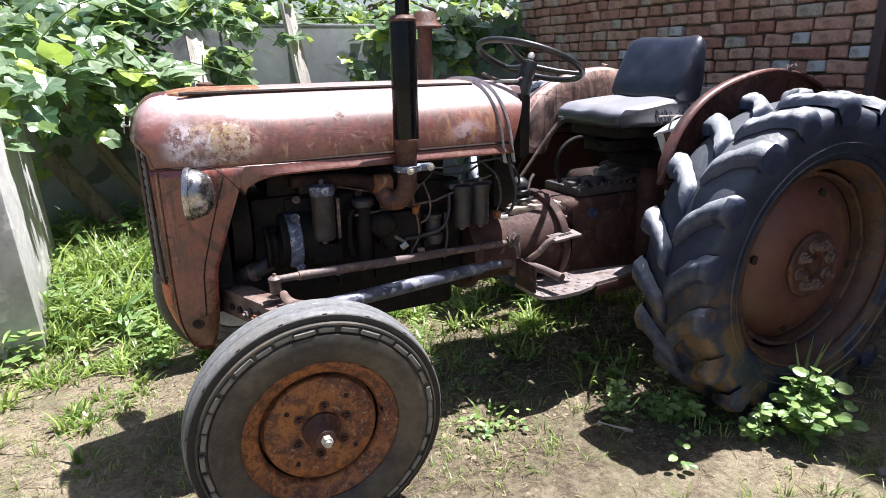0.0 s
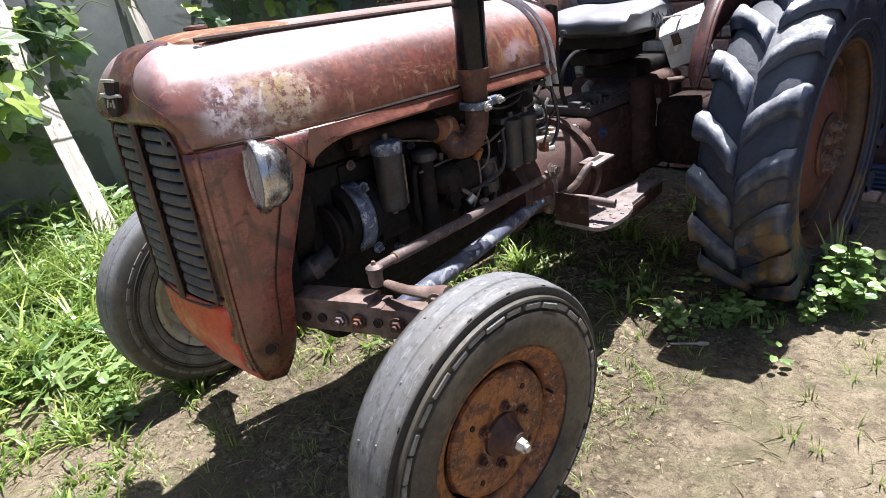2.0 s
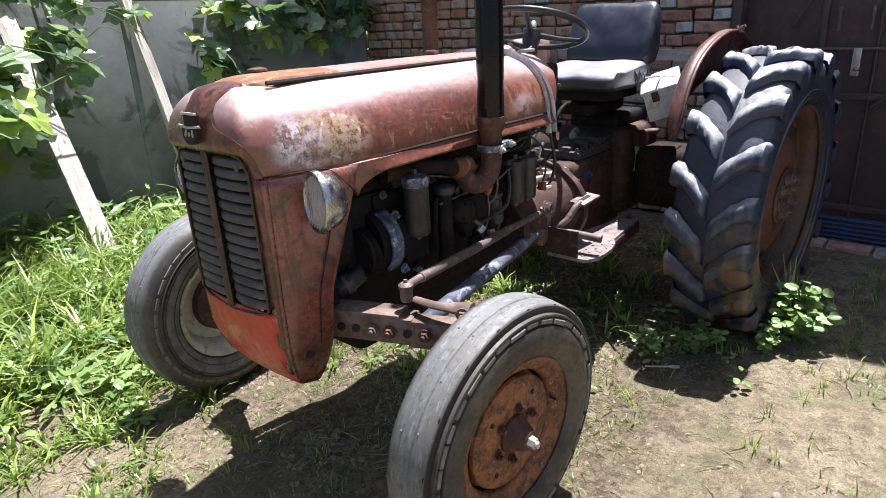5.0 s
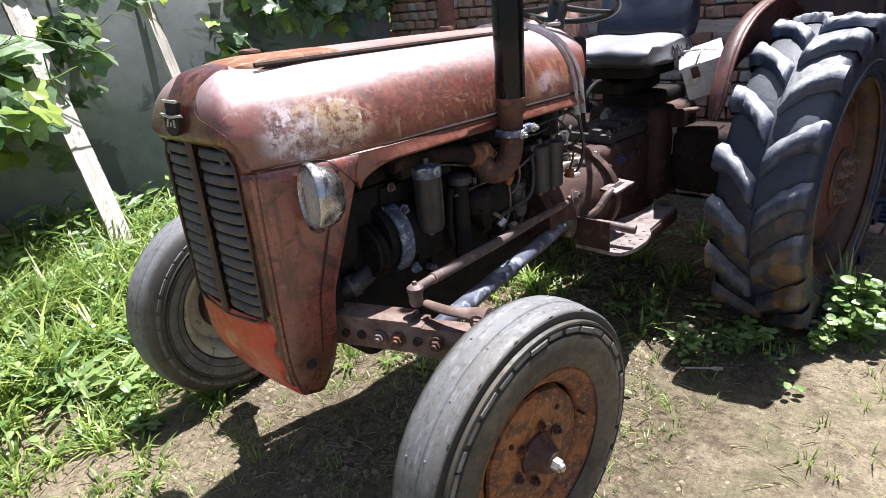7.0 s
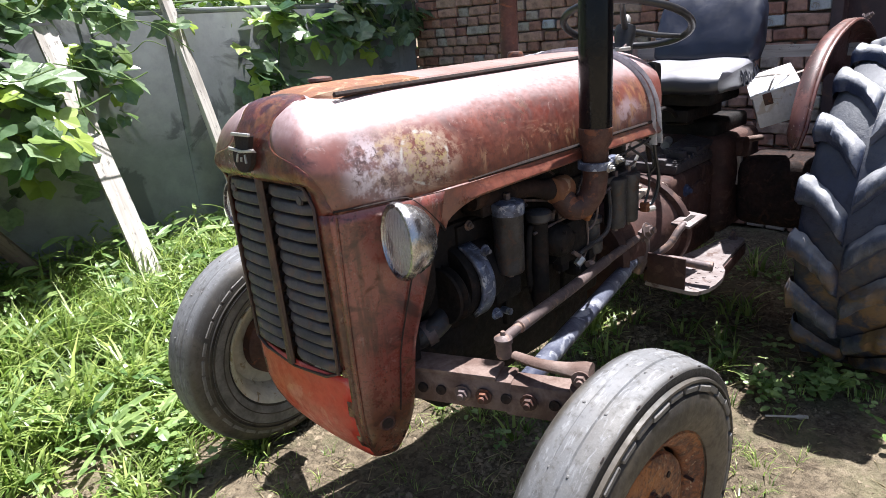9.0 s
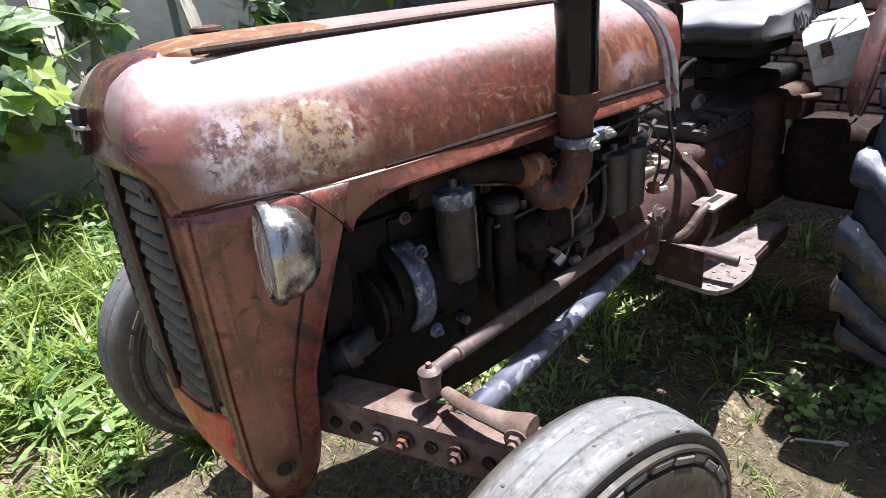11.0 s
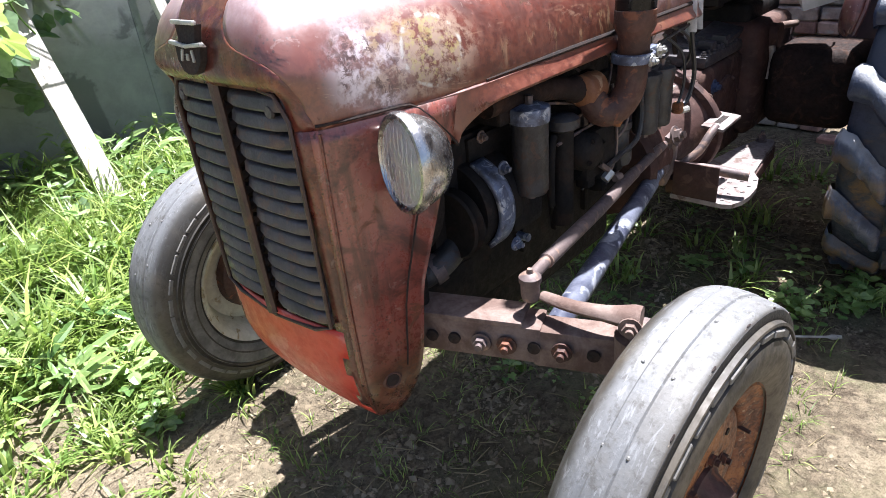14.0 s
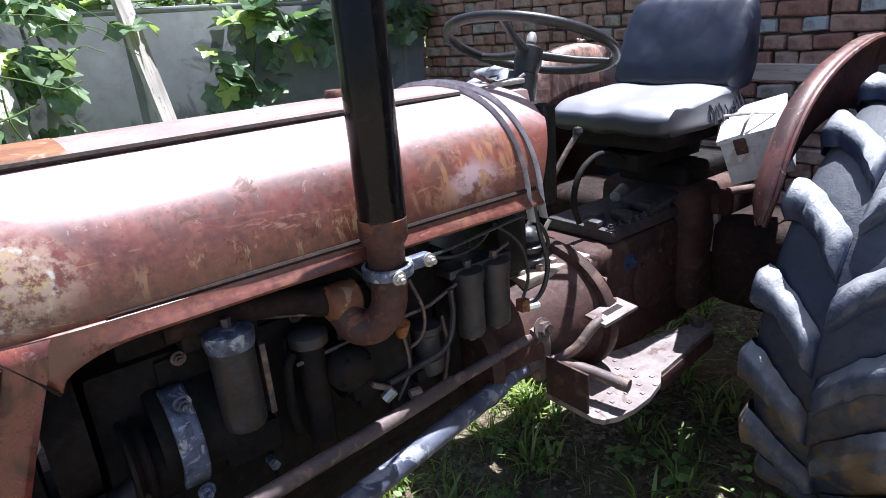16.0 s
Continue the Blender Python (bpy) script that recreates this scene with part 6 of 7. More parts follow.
for k in range(3):
    a = math.tau * k / 3 + 1.25
    part("spoke", tube([(0.02 * math.cos(a), 0.02 * math.sin(a), -0.02), (0.12 * math.cos(a), 0.12 * math.sin(a), -0.014), (0.212 * math.cos(a), 0.212 * math.sin(a), 0)], [0.012, 0.010, 0.008], 10), BAKELITE, wheel)
part("throttle_lever", tube(bend([(1.08, -0.03, 1.27), (1.0, -0.05, 1.255), (0.93, -0.06, 1.275), (0.88, -0.065, 1.295)], 4), 0.006, 8), LINK, tractor, "bare steel throttle lever")
part("lever_quadrant", boxed((0.99, -0.05, 1.262), (0.10, 0.05, 0.012), 0.004), STEEL, tractor)
part("battery_cover", boxed((1.00, 0.06, 1.19), (0.10, 0.30, 0.12), 0.03), HOOD, tractor)

# ---- seat ----
def padded(profile, half, mid, wave, seed, edge=0.05):
    """A cushion: a closed side outline (x, z) swept across, its ends drawn in and its cover puckered."""
    outline = rounded([Vector(p) for p in profile] + [Vector(profile[0])], 0)
    dense = []
    for a, b in zip(outline, outline[1:]):
        dense += [a.lerp(b, k / 6) for k in range(6)]
    for _ in range(3):
        dense = [(dense[i - 1] + 2 * dense[i] + dense[(i + 1) % len(dense)]) / 4 for i in range(len(dense))]
    middle = sum(dense, Vector((0, 0))) / len(dense)
    bm, rows = bmesh.new(), []
    for k in range(29):
        u = -1 + 2 * k / 28
        out = max(0.0, (abs(u) - (1 - edge / half)) / (edge / half))
        shrink = math.sqrt(max(0.0, 1 - out**2.4)) * 0.30 + 0.70 if out < 1 else 0.62
        row = []
        for p in dense:
            q = middle + (p - middle) * shrink
            v = Vector((q.x, mid + u * half, q.y))
            v += wave * Vector((noise.noise(v * 11 + Vector((seed, 0, 0))), 0.6 * noise.noise(v * 13 + Vector((0, seed, 4))), 1.3 * noise.noise(v * 9 + Vector((seed, 7, 1)))))
            row.append(bm.verts.new(v))
        rows.append(row)
    grid_faces(bm, rows, True)
    bm.faces.new(rows[0][::-1])
    bm.faces.new(rows[-1])
    return bm


seat = part("seat_pan", boxed((1.63, 0.0, 1.035), (0.30, 0.34, 0.05), 0.02), BLOCK, tractor, "dark metal seat pan")
# black vinyl, its sunlit top painted pale
part("seat_cushion", padded([(1.415, 1.080), (1.420, 1.118), (1.46, 1.146), (1.58, 1.158), (1.74, 1.172), (1.81, 1.170), (1.82, 1.13), (1.76, 1.07), (1.58, 1.055), (1.45, 1.055)], 0.222, -0.005, 0.0065, 2.0), LITVINYL, seat, "dark vinyl seat cushion with frayed edge, its top painted as sunlit")
part("backrest", padded([(1.715, 1.165), (1.735, 1.24), (1.79, 1.35), (1.835, 1.41), (1.865, 1.425), (1.89, 1.40), (1.895, 1.28), (1.885, 1.15), (1.80, 1.14)], 0.215, -0.01, 0.007, 5.0, 0.06), VINYL, seat, "black vinyl backrest with creased cover")
part("seat_spring", tube([(1.60 + 0.05 * math.cos(k * 0.7), 0.05 * math.sin(k * 0.7), 0.92 + 0.0018 * k) for k in range(48)], 0.007, 6), BLOCK, seat)
part("leaf_spring", tube(bend([(1.285, -0.03, 0.83), (1.262, -0.03, 0.90), (1.29, -0.03, 0.975), (1.365, -0.03, 1.014), (1.45, -0.03, 0.998), (1.52, -0.03, 0.95)], 6), 0.009, 10), BLOCK, seat, "curved black leaf spring")
part("seat_bracket", boxed((1.66, 0, 0.97), (0.34, 0.16, 0.05), 0.01), BLOCK, seat)
for k in range(26):
    y = -0.222 + 0.012 * RND.random()
    x = 1.60 + 0.20 * k / 25
    part("torn_thread", tube([(x, y, 1.135 + 0.012 * RND.random()), (x + 0.012, y - 0.012, 1.105), (x + 0.018, y - 0.014, 1.07 + 0.02 * RND.random())], 0.002, 4), VINYL, seat)
part("backrest_stay", boxed((1.90, 0.0, 1.09), (0.03, 0.08, 0.22), 0.006), IRON, seat)

# board across the mudguards and the white box tied beside the seat
timber("wooden_board", "pale dusty board lying across behind the seat", (2.12, 0.60, 1.175), (2.12, -0.50, 1.165), (0.03, 0.05), PALEWOOD)
TILT_BOX = Matrix.Rotation(radians(11), 4, Vector((-0.72, -0.66, 0.22))) @ Matrix.Rotation(radians(-8), 4, "X") @ pose(0, 0, 0, 0, -9, 20)
toolbox = thing("metal_box", "white enamelled tin box tied between seat and mudguard", "box", (1.715, -0.325, 1.022))
part("box_body", boxed((0, 0, 0.0), (0.255, 0.160, 0.125), 0.006), BOXWHITE, toolbox, at=TILT_BOX)
part("box_lid", boxed((0, 0, 0.068), (0.268, 0.172, 0.014), 0.004), BOXWHITE, toolbox, at=TILT_BOX)
part("box_latch", boxed((-0.132, 0.03, 0.045), (0.010, 0.03, 0.045), 0.003), RUSTDARK, toolbox, at=TILT_BOX)
part("box_label", boxed((-0.05, -0.0815, 0.012), (0.045, 0.003, 0.045), 0.001), BLUEPAINT, toolbox, "blue paper patch", at=TILT_BOX)
part("tie_cord", tube(bend([(-0.15, 0.03, 0.09), (-0.11, -0.03, 0.095), (0.0, -0.05, 0.085), (0.14, -0.06, 0.090), (0.22, -0.05, 0.11)], 5), 0.004, 6), PALEWOOD, toolbox, "pale tie cord")
part("cord_tail", tube(bend([(-0.11, -0.03, 0.095), (-0.14, -0.03, 0.08), (-0.146, -0.02, 0.04)], 5), 0.004, 6), PALEWOOD, toolbox)

# ---- plants ----
def leaf_shape(tips, notches):
    """Outline of a lobed leaf from lobe tips and notches (degrees, radius), base at the origin, tip along +x."""
    half = sorted(tips + notches)
    pts = []
    for (a, r), (b, s) in zip(half, half[1:]):
        pts += [(a, r), (a + (b - a) * 0.5, (r + s) * 0.5 - 0.012 * (1 if r > s else -1))]
    pts.append(half[-1])
    line = pts[:0:-1] + [(-a, r) for a, r in pts]
    return [(0.36 + r * math.cos(radians(-a)), r * math.sin(radians(-a))) for a, r in line]


SHAPES = [
    leaf_shape([(0, 0.72), (58, 0.60), (118, 0.52)], [(30, 0.44), (88, 0.42), (148, 0.36), (178, 0.14)]),
    leaf_shape([(0, 0.66), (52, 0.58), (112, 0.50)], [(26, 0.50), (82, 0.46), (146, 0.40), (178, 0.12)]),
    leaf_shape([(0, 0.78), (64, 0.58), (124, 0.50)], [(34, 0.40), (94, 0.40), (150, 0.34), (178, 0.16)]),
]
ROUND = [[(0.5 + 0.5 * math.cos(a) * (1 + 0.12 * math.cos(a)), 0.36 * math.sin(a)) for a in [math.tau * k / 9 for k in range(9)]]]


CHIP = [(0.5 + 0.5 * math.cos(a), 0.34 * math.sin(a + 0.4)) for a in [math.tau * k / 5 for k in range(5)]]


class Foliage:
    """Gathers many leaves into one mesh."""

    def __init__(self):
        self.v, self.f = [], []

    def leaf(self, at, out, up, size, shape, cup=0.15):
        out, up = Vector(out).normalized(), Vector(up)
        side = up.cross(out)
        if side.length < 1e-3:
            side = Vector((1, 0, 0))
        side.normalize()
        up = out.cross(side)
        at, base = Vector(at), len(self.v)
        self.v.append(tuple(at + out * 0.40 * size))
        for x, y in shape:
            self.v.append(tuple(at + size * (out * x + side * y + up * 0.22 * abs(y) - up * cup * (abs(y) * 0.5 + (x - 0.35) ** 2 - 0.15 * math.sin(9 * y)))))
        n = len(shape)
        self.f += [(base, base + 1 + k, base + 1 + (k + 1) % n) for k in range(n)]

    def blade(self, at, way, length, width, droop=0.5):
        at, flat = Vector(at), Vector((way[0], way[1], 0))
        side = Vector((-way[1], way[0], 0))
        if side.length < 1e-4:
            side = Vector((1, 0, 0))
        side.normalize()
        base, pts = len(self.v), []
        for k in range(4):
            t = k / 3
            p = at + Vector((0, 0, 1)) * length * (t - droop * 0.45 * t * t) + flat * length * (0.25 * t + droop * t * t)
            wd = width * (1 - t**1.6) / 2
            if k < 3:
                pts += [tuple(p - side * wd), tuple(p + side * wd)]
            else:
                pts.append(tuple(p))
        self.v += pts
        self.f += [(base, base + 1, base + 3, base + 2), (base + 2, base + 3, base + 5, base + 4), (base + 4, base + 5, base + 6)]

    def made(self, name, material):
        return plain_mesh(name, self.v, self.f, material)


def grow(name, label, category, bits, material):
    return tagged(new(name, bits.made(name, material)), label, category, kind="stuff")


# vine over the fence and the slab: hanging leaves in layers, with stems
def vine(name, label, patches, seed, stems, shells=()):
    rnd = random.Random(seed)
    bits = Foliage()
    for (x0, x1, y0, y1, z0, z1, count, lo, hi) in patches:
        for _ in range(count):
            u, v = rnd.random(), rnd.random()
            x, y = x0 + (x1 - x0) * u, y0 + (y1 - y0) * rnd.random()
            z = z0 + (z1 - z0) * v + 0.10 * noise.noise((x * 2.3, y * 2, seed))
            if noise.noise((x * 3.1, y * 2.0, z * 3.1 + seed)) < -0.28:
                continue
            out = Vector((rnd.uniform(-0.9, 0.9), rnd.uniform(-1.0, 0.3), rnd.uniform(-0.8, 0.2)))
            up = Vector((rnd.uniform(-0.3, 0.7), rnd.uniform(-0.9, 0.05), rnd.uniform(0.8, 1.3)))
            bits.leaf((x, y, z), out, up, rnd.uniform(lo, hi), rnd.choice(SHAPES), rnd.uniform(0.1, 0.45))
    for (x0, x1, top, foot, thick, count, lo, hi) in shells:
        for _ in range(count):
            x, t = rnd.uniform(x0, x1), rnd.random()
            if noise.noise((x * 3.7, t * 4.0, seed + 5)) < -0.14:
                continue
            y = top[0] + (foot[0] - top[0]) * t + rnd.uniform(-0.06, 0.06)
            z = top[1] + (foot[1] - top[1]) * t - thick * rnd.random() ** 2 + 0.12 * noise.noise((x * 2.6, t * 3, seed))
            out = Vector((rnd.uniform(-1, 1), rnd.uniform(-1.0, 0.4), rnd.uniform(-1.1, 0.3)))
            up = Vector((rnd.uniform(-0.5, 0.8), rnd.uniform(-1.1, 0.1), rnd.uniform(0.7, 1.2)))
            bits.leaf((x, y, z), out, up, rnd.uniform(lo, hi), rnd.choice(SHAPES), rnd.uniform(0.1, 0.4))
    plant = thing(name, label, "vine")
    me = bits.made("leaves", VINE)
    leaves = new("leaves", me)
    leaves.parent = plant
    tagged(leaves, kind="stuff")
    for pts, r in stems:
        part("stem", tube(bend(pts, 5), r, 6), STEM, plant)
    return plant


vine("gourd_vine", "broad-leaved gourd vine sprawling over the grey wall", [
    (-2.6, -0.5, 2.5, 3.1, 0.95, 1.45, 110, 0.12, 0.20),
    (-2.6, -0.75, 2.9, 3.15, 0.45, 1.4, 70, 0.10, 0.18),
    (-0.45, 0.10, 2.9, 3.12, 0.85, 1.6, 90, 0.10, 0.18),
    (-0.25, 0.28, 2.75, 3.10, 0.55, 1.05, 16, 0.12, 0.19),
    (-2.6, 0.5, 3.2, 3.5, 1.55, 1.9, 150, 0.11, 0.20),
], 11, [
    ([(-1.8, 2.8, 0.02), (-1.5, 2.9, 0.8), (-1.0, 2.85, 1.6), (-0.2, 2.9, 1.95), (0.6, 3.0, 2.1)], 0.009),
    ([(-0.9, 2.3, 1.3), (-0.5, 2.4, 1.7), (0.1, 2.8, 1.85), (0.5, 3.05, 1.9)], 0.006),
    ([(0.3, 2.9, 1.75), (0.45, 2.85, 1.72), (0.62, 2.8, 1.66), (0.8, 2.78, 1.52)], 0.004),
    ([(0.3, 2.9, 1.62), (0.5, 2.85, 1.60), (0.72, 2.8, 1.50), (0.9, 2.78, 1.36)], 0.003),
    ([(0.35, 2.8, 1.48), (0.52, 2.75, 1.55), (0.68, 2.72, 1.53), (0.74, 2.72, 1.50)], 0.003),
    ([(0.35, 2.8, 1.42), (0.50, 2.75, 1.38), (0.60, 2.72, 1.44), (0.70, 2.70, 1.40)], 0.003),
    ([(0.10, 2.75, 1.36), (0.30, 2.7, 1.30), (0.45, 2.7, 1.24), (0.56, 2.7, 1.27)], 0.004),
    ([(-0.30, 2.7, 1.5), (-0.1, 2.65, 1.25), (0.1, 2.65, 1.12), (0.34, 2.7, 1.18)], 0.005),
    ([(-0.75, 2.2, 1.25), (-0.5, 2.1, 1.38), (-0.25, 2.15, 1.30), (-0.05, 2.2, 1.34)], 0.004),
    ([(0.22, 2.85, 1.4), (0.2, 2.8, 1.1), (0.28, 2.82, 0.9), (0.2, 2.8, 0.75)], 0.005),
    ([(-0.5, 2.5, 1.5), (-0.3, 2.45, 1.72), (0.0, 2.6, 1.6), (0.2, 2.75, 1.75)], 0.005),
], [
    (-2.7, -0.35, (3.30, 1.90), (2.1, 1.36), 0.22, 560, 0.11, 0.20),
    (-1.4, -0.68, (2.2, 1.42), (1.6, 1.12), 0.20, 170, 0.10, 0.17),
    (-0.55, 0.10, (3.30, 1.88), (2.48, 1.02), 0.14, 230, 0.12, 0.22),
    (0.05, 0.52, (3.28, 1.84), (2.92, 1.22), 0.12, 120, 0.11, 0.20),
    (0.28, 0.50, (3.08, 1.30), (3.0, 0.9), 0.08, 14, 0.08, 0.14),
    (0.45, 1.05, (3.26, 1.76), (3.06, 1.56), 0.08, 34, 0.10, 0.18),
    (-0.25, 0.30, (2.95, 1.15), (2.70, 0.85), 0.10, 16, 0.12, 0.20),
    (-0.75, 0.10, (2.42, 0.22), (2.10, 0.12), 0.10, 26, 0.07, 0.13),
])
vine("gourd_vine", "gourd vine runner hanging over the wall top", [
    (1.3, 3.15, 3.22, 3.5, 1.55, 1.85, 90, 0.10, 0.19),
], 23, [
    ([(0.7, 3.2, 1.66), (1.3, 3.18, 1.68), (2.0, 3.16, 1.66), (3.0, 3.2, 1.70)], 0.007),
    ([(1.75, 3.15, 1.64), (1.72, 3.10, 1.42), (1.66, 3.08, 1.2), (1.60, 3.08, 0.98)], 0.006),
    ([(2.2, 3.12, 1.55), (2.5, 3.08, 1.40), (2.75, 3.08, 1.44), (2.9, 3.08, 1.55)], 0.004),
], [
    (1.48, 3.15, (3.30, 1.84), (3.06, 1.52), 0.10, 150, 0.11, 0.20),
    (1.70, 2.40, (3.14, 1.62), (2.98, 1.36), 0.08, 40, 0.12, 0.19),
    (1.38, 1.84, (3.12, 1.40), (2.96, 0.98), 0.08, 34, 0.13, 0.20),
    (2.4, 3.1, (3.12, 1.55), (3.02, 1.32), 0.08, 40, 0.10, 0.17),
])

# trees beyond the fence
def tree(at, height, spread_r, seed):
    rnd = random.Random(seed)
    t = thing("tree", "leafy green tree beyond the wall", "tree", at, "trees beyond the wall")
    trunk = tube([(0, 0, -0.1), (0.05, 0.02, height * 0.2), (-0.04, 0.05, height * 0.45), (0.02, 0, height * 0.7)], [0.14, 0.12, 0.09, 0.05], 12)
    for _ in range(9):
        z = height * rnd.uniform(0.25, 0.65)
        a = rnd.uniform(0, math.tau)
        sweep(trunk, [(0, 0, z), (0.4 * spread_r * math.cos(a), 0.4 * spread_r * math.sin(a), z + 0.15 * height), (0.85 * spread_r * math.cos(a), 0.85 * spread_r * math.sin(a), z + 0.22 * height)], [0.05, 0.035, 0.012], 8)
    part("trunk", trunk, BARK, t)
    bits = Foliage()
    clumps = []
    for _ in range(34):
        a, r = rnd.uniform(0, math.tau), spread_r * math.sqrt(rnd.random())
        clumps.append((r * math.cos(a), r * math.sin(a), height * rnd.uniform(0.30, 1.0) * (1 - 0.25 * (r / spread_r) ** 2), rnd.uniform(0.25, 0.6)))
    for x, y, z, s in clumps:
        for _ in range(85):
            d = Vector((rnd.gauss(0, 1), rnd.gauss(0, 1), rnd.gauss(0, 0.8))) * s * 0.55
            bits.leaf(Vector((x, y, z)) + d, (rnd.uniform(-1, 1), rnd.uniform(-1, 1), rnd.uniform(-0.8, 0.4)), (rnd.uniform(-0.6, 0.6), rnd.uniform(-0.6, 0.6), 1), rnd.uniform(0.08, 0.17), ROUND[0], 0.3)
    crown = new("crown", bits.made("crown", TREE))
    crown.parent = t
    tagged(crown, kind="stuff")


for at, h, r, seed in (((-2.6, 6.2, 0), 4.6, 2.1, 1), ((0.2, 7.4, 0), 4.3, 1.9, 2), ((5.4, 7.6, 0), 4.8, 1.9, 4), ((-5.4, 5.0, 0), 4.6, 2.0, 6), ((3.4, 9.8, 0), 3.4, 1.7, 7)):
    tree(at, h, r, seed)


def grassiness(x, y):
    """How thickly grass grows: thick behind and left of the tractor, thin where the yard is trodden."""
    g = 0.0
    edge = 0.66 + 0.26 * noise.noise((x * 1.7, y * 1.7, 3)) + 0.10 * noise.noise((x * 5, y * 5, 1))
    if y > edge:
        g = min(1.0, (y - edge) * 1.9 + 0.12)
    if x < -0.45 and y > -0.1:
        g = max(g, min(0.4, (y + 0.1) * 0.5) * (0.5 + 0.9 * noise.noise((x * 3, y * 3, 8))))
    if 0.3 < x < 2.6 and -0.35 < y < 0.9:
        g = max(g, (0.34 if y > 0.25 else 0.10) + 0.28 * noise.noise((x * 3, y * 3, 2)))
    return max(0.0, g)


rnd = random.Random(5)
bits = Foliage()
tries = 0
while len(bits.f) < 3 * 36000 and tries < 90000:
    tries += 1
    x, y = rnd.uniform(-2.5, 3.05), rnd.uniform(-0.4, 3.1)
    g = grassiness(x, y)
    clump = 0.42 + 1.3 * noise.noise((x * 3.3, y * 3.3, 4)) + 0.5 * noise.noise((x * 9, y * 9, 6))
    if rnd.random() > g * clump * 1.5 or (y > 1.9 and x > 1.4 and rnd.random() < 0.6):
        continue
    deep = min(1.0, max(0.0, (y - 0.7) / 1.2))
    tall = rnd.uniform(0.10, 0.17) + 0.20 * deep * rnd.random()
    if x < -0.3 and y < 1.2:
        tall *= 0.75
    if y > 1.4:
        tall += 0.16 * rnd.random()
    wide = rnd.uniform(0.009, 0.015) + 0.011 * deep * rnd.random()
    for _ in range(rnd.randint(7, 22)):
        a, d = rnd.uniform(0, math.tau), 0.045 * math.sqrt(rnd.random())
        px, py = x + d * math.cos(a), y + d * math.sin(a)
        b, lean = a + rnd.uniform(-0.7, 0.7), rnd.uniform(0.15, 1.0)
        bits.blade((px, py, lumps(px, py) - 0.004), (lean * math.cos(b), lean * math.sin(b)), tall * rnd.uniform(0.5, 1.15), wide * rnd.uniform(0.7, 1.3), rnd.uniform(0.5, 1.35))
for _ in range(150):
    x, y = rnd.uniform(-0.75, 0.35), rnd.uniform(1.95, 2.6)
    for _ in range(rnd.randint(6, 14)):
        a, lean = rnd.uniform(0, math.tau), rnd.uniform(0.1, 0.8)
        px, py = x + 0.05 * math.cos(a), y + 0.05 * math.sin(a)
        bits.blade((px, py, lumps(px, py) - 0.004), (lean * math.cos(a), lean * math.sin(a)), rnd.uniform(0.16, 0.42), rnd.uniform(0.007, 0.016), rnd.uniform(0.5, 1.3))
short = 0
while short < 9000:
    x, y = rnd.uniform(-2.4, 3.0), rnd.uniform(-0.4, 3.0)
    if rnd.random() > grassiness(x, y) * 0.8 * (0.55 + 1.4 * noise.noise((x * 4, y * 4, 12))):
        short += 0.25
        continue
    short += 1
    a, lean = rnd.uniform(0, math.tau), rnd.uniform(0.3, 1.1)
    bits.blade((x, y, lumps(x, y) - 0.003), (lean * math.cos(a), lean * math.sin(a)), rnd.uniform(0.03, 0.08), rnd.uniform(0.004, 0.008), rnd.uniform(0.4, 1.1))
grow("grass", "bright green yard grass growing behind and beside the tractor", "grass", bits, GRASS)

# sparse tufts on the trodden soil
bits = Foliage()
for _ in range(190):
    x, y = rnd.uniform(-1.5, 2.9), rnd.uniform(-1.6, 0.4)
    if x < 0.7 and y < -0.2 and rnd.random() < 0.85:
        continue
    for _ in range(rnd.randint(5, 16)):
        a, d = rnd.uniform(0, math.tau), 0.03 * math.sqrt(rnd.random())
        px, py = x + d * math.cos(a), y + d * math.sin(a)
        bits.blade((px, py, lumps(px, py) - 0.003), (rnd.uniform(0.2, 0.9) * math.cos(a), rnd.uniform(0.2, 0.9) * math.sin(a)), rnd.uniform(0.03, 0.10), 0.005, rnd.uniform(0.3, 1.0))
for _ in range(760):
    x, y = rnd.uniform(-1.0, 1.0), rnd.uniform(-0.75, 0.6)
    for _ in range(rnd.randint(2, 7)):
        a, d = rnd.uniform(0, math.tau), 0.02 * math.sqrt(rnd.random())
        px, py = x + d * math.cos(a), y + d * math.sin(a)
        bits.blade((px, py, lumps(px, py) - 0.002), (rnd.uniform(0.3, 1.0) * math.cos(a), rnd.uniform(0.3, 1.0) * math.sin(a)), rnd.uniform(0.02, 0.065), 0.0035, rnd.uniform(0.5, 1.5))
for _ in range(64):
    x, y = rnd.uniform(1.35, 2.6), rnd.uniform(-1.7, -0.95)
    for _ in range(rnd.randint(4, 12)):
        a, d = rnd.uniform(0, math.tau), 0.03 * math.sqrt(rnd.random())
        px, py = x + d * math.cos(a), y + d * math.sin(a)
        bits.blade((px, py, lumps(px, py) - 0.002), (rnd.uniform(0.2, 0.8) * math.cos(a), rnd.uniform(0.2, 0.8) * math.sin(a)), rnd.uniform(0.04, 0.12), 0.005, rnd.uniform(0.6, 1.6))
grow("grass_tufts", "small scattered grass tufts on the bare soil", "grass", bits, GRASS)

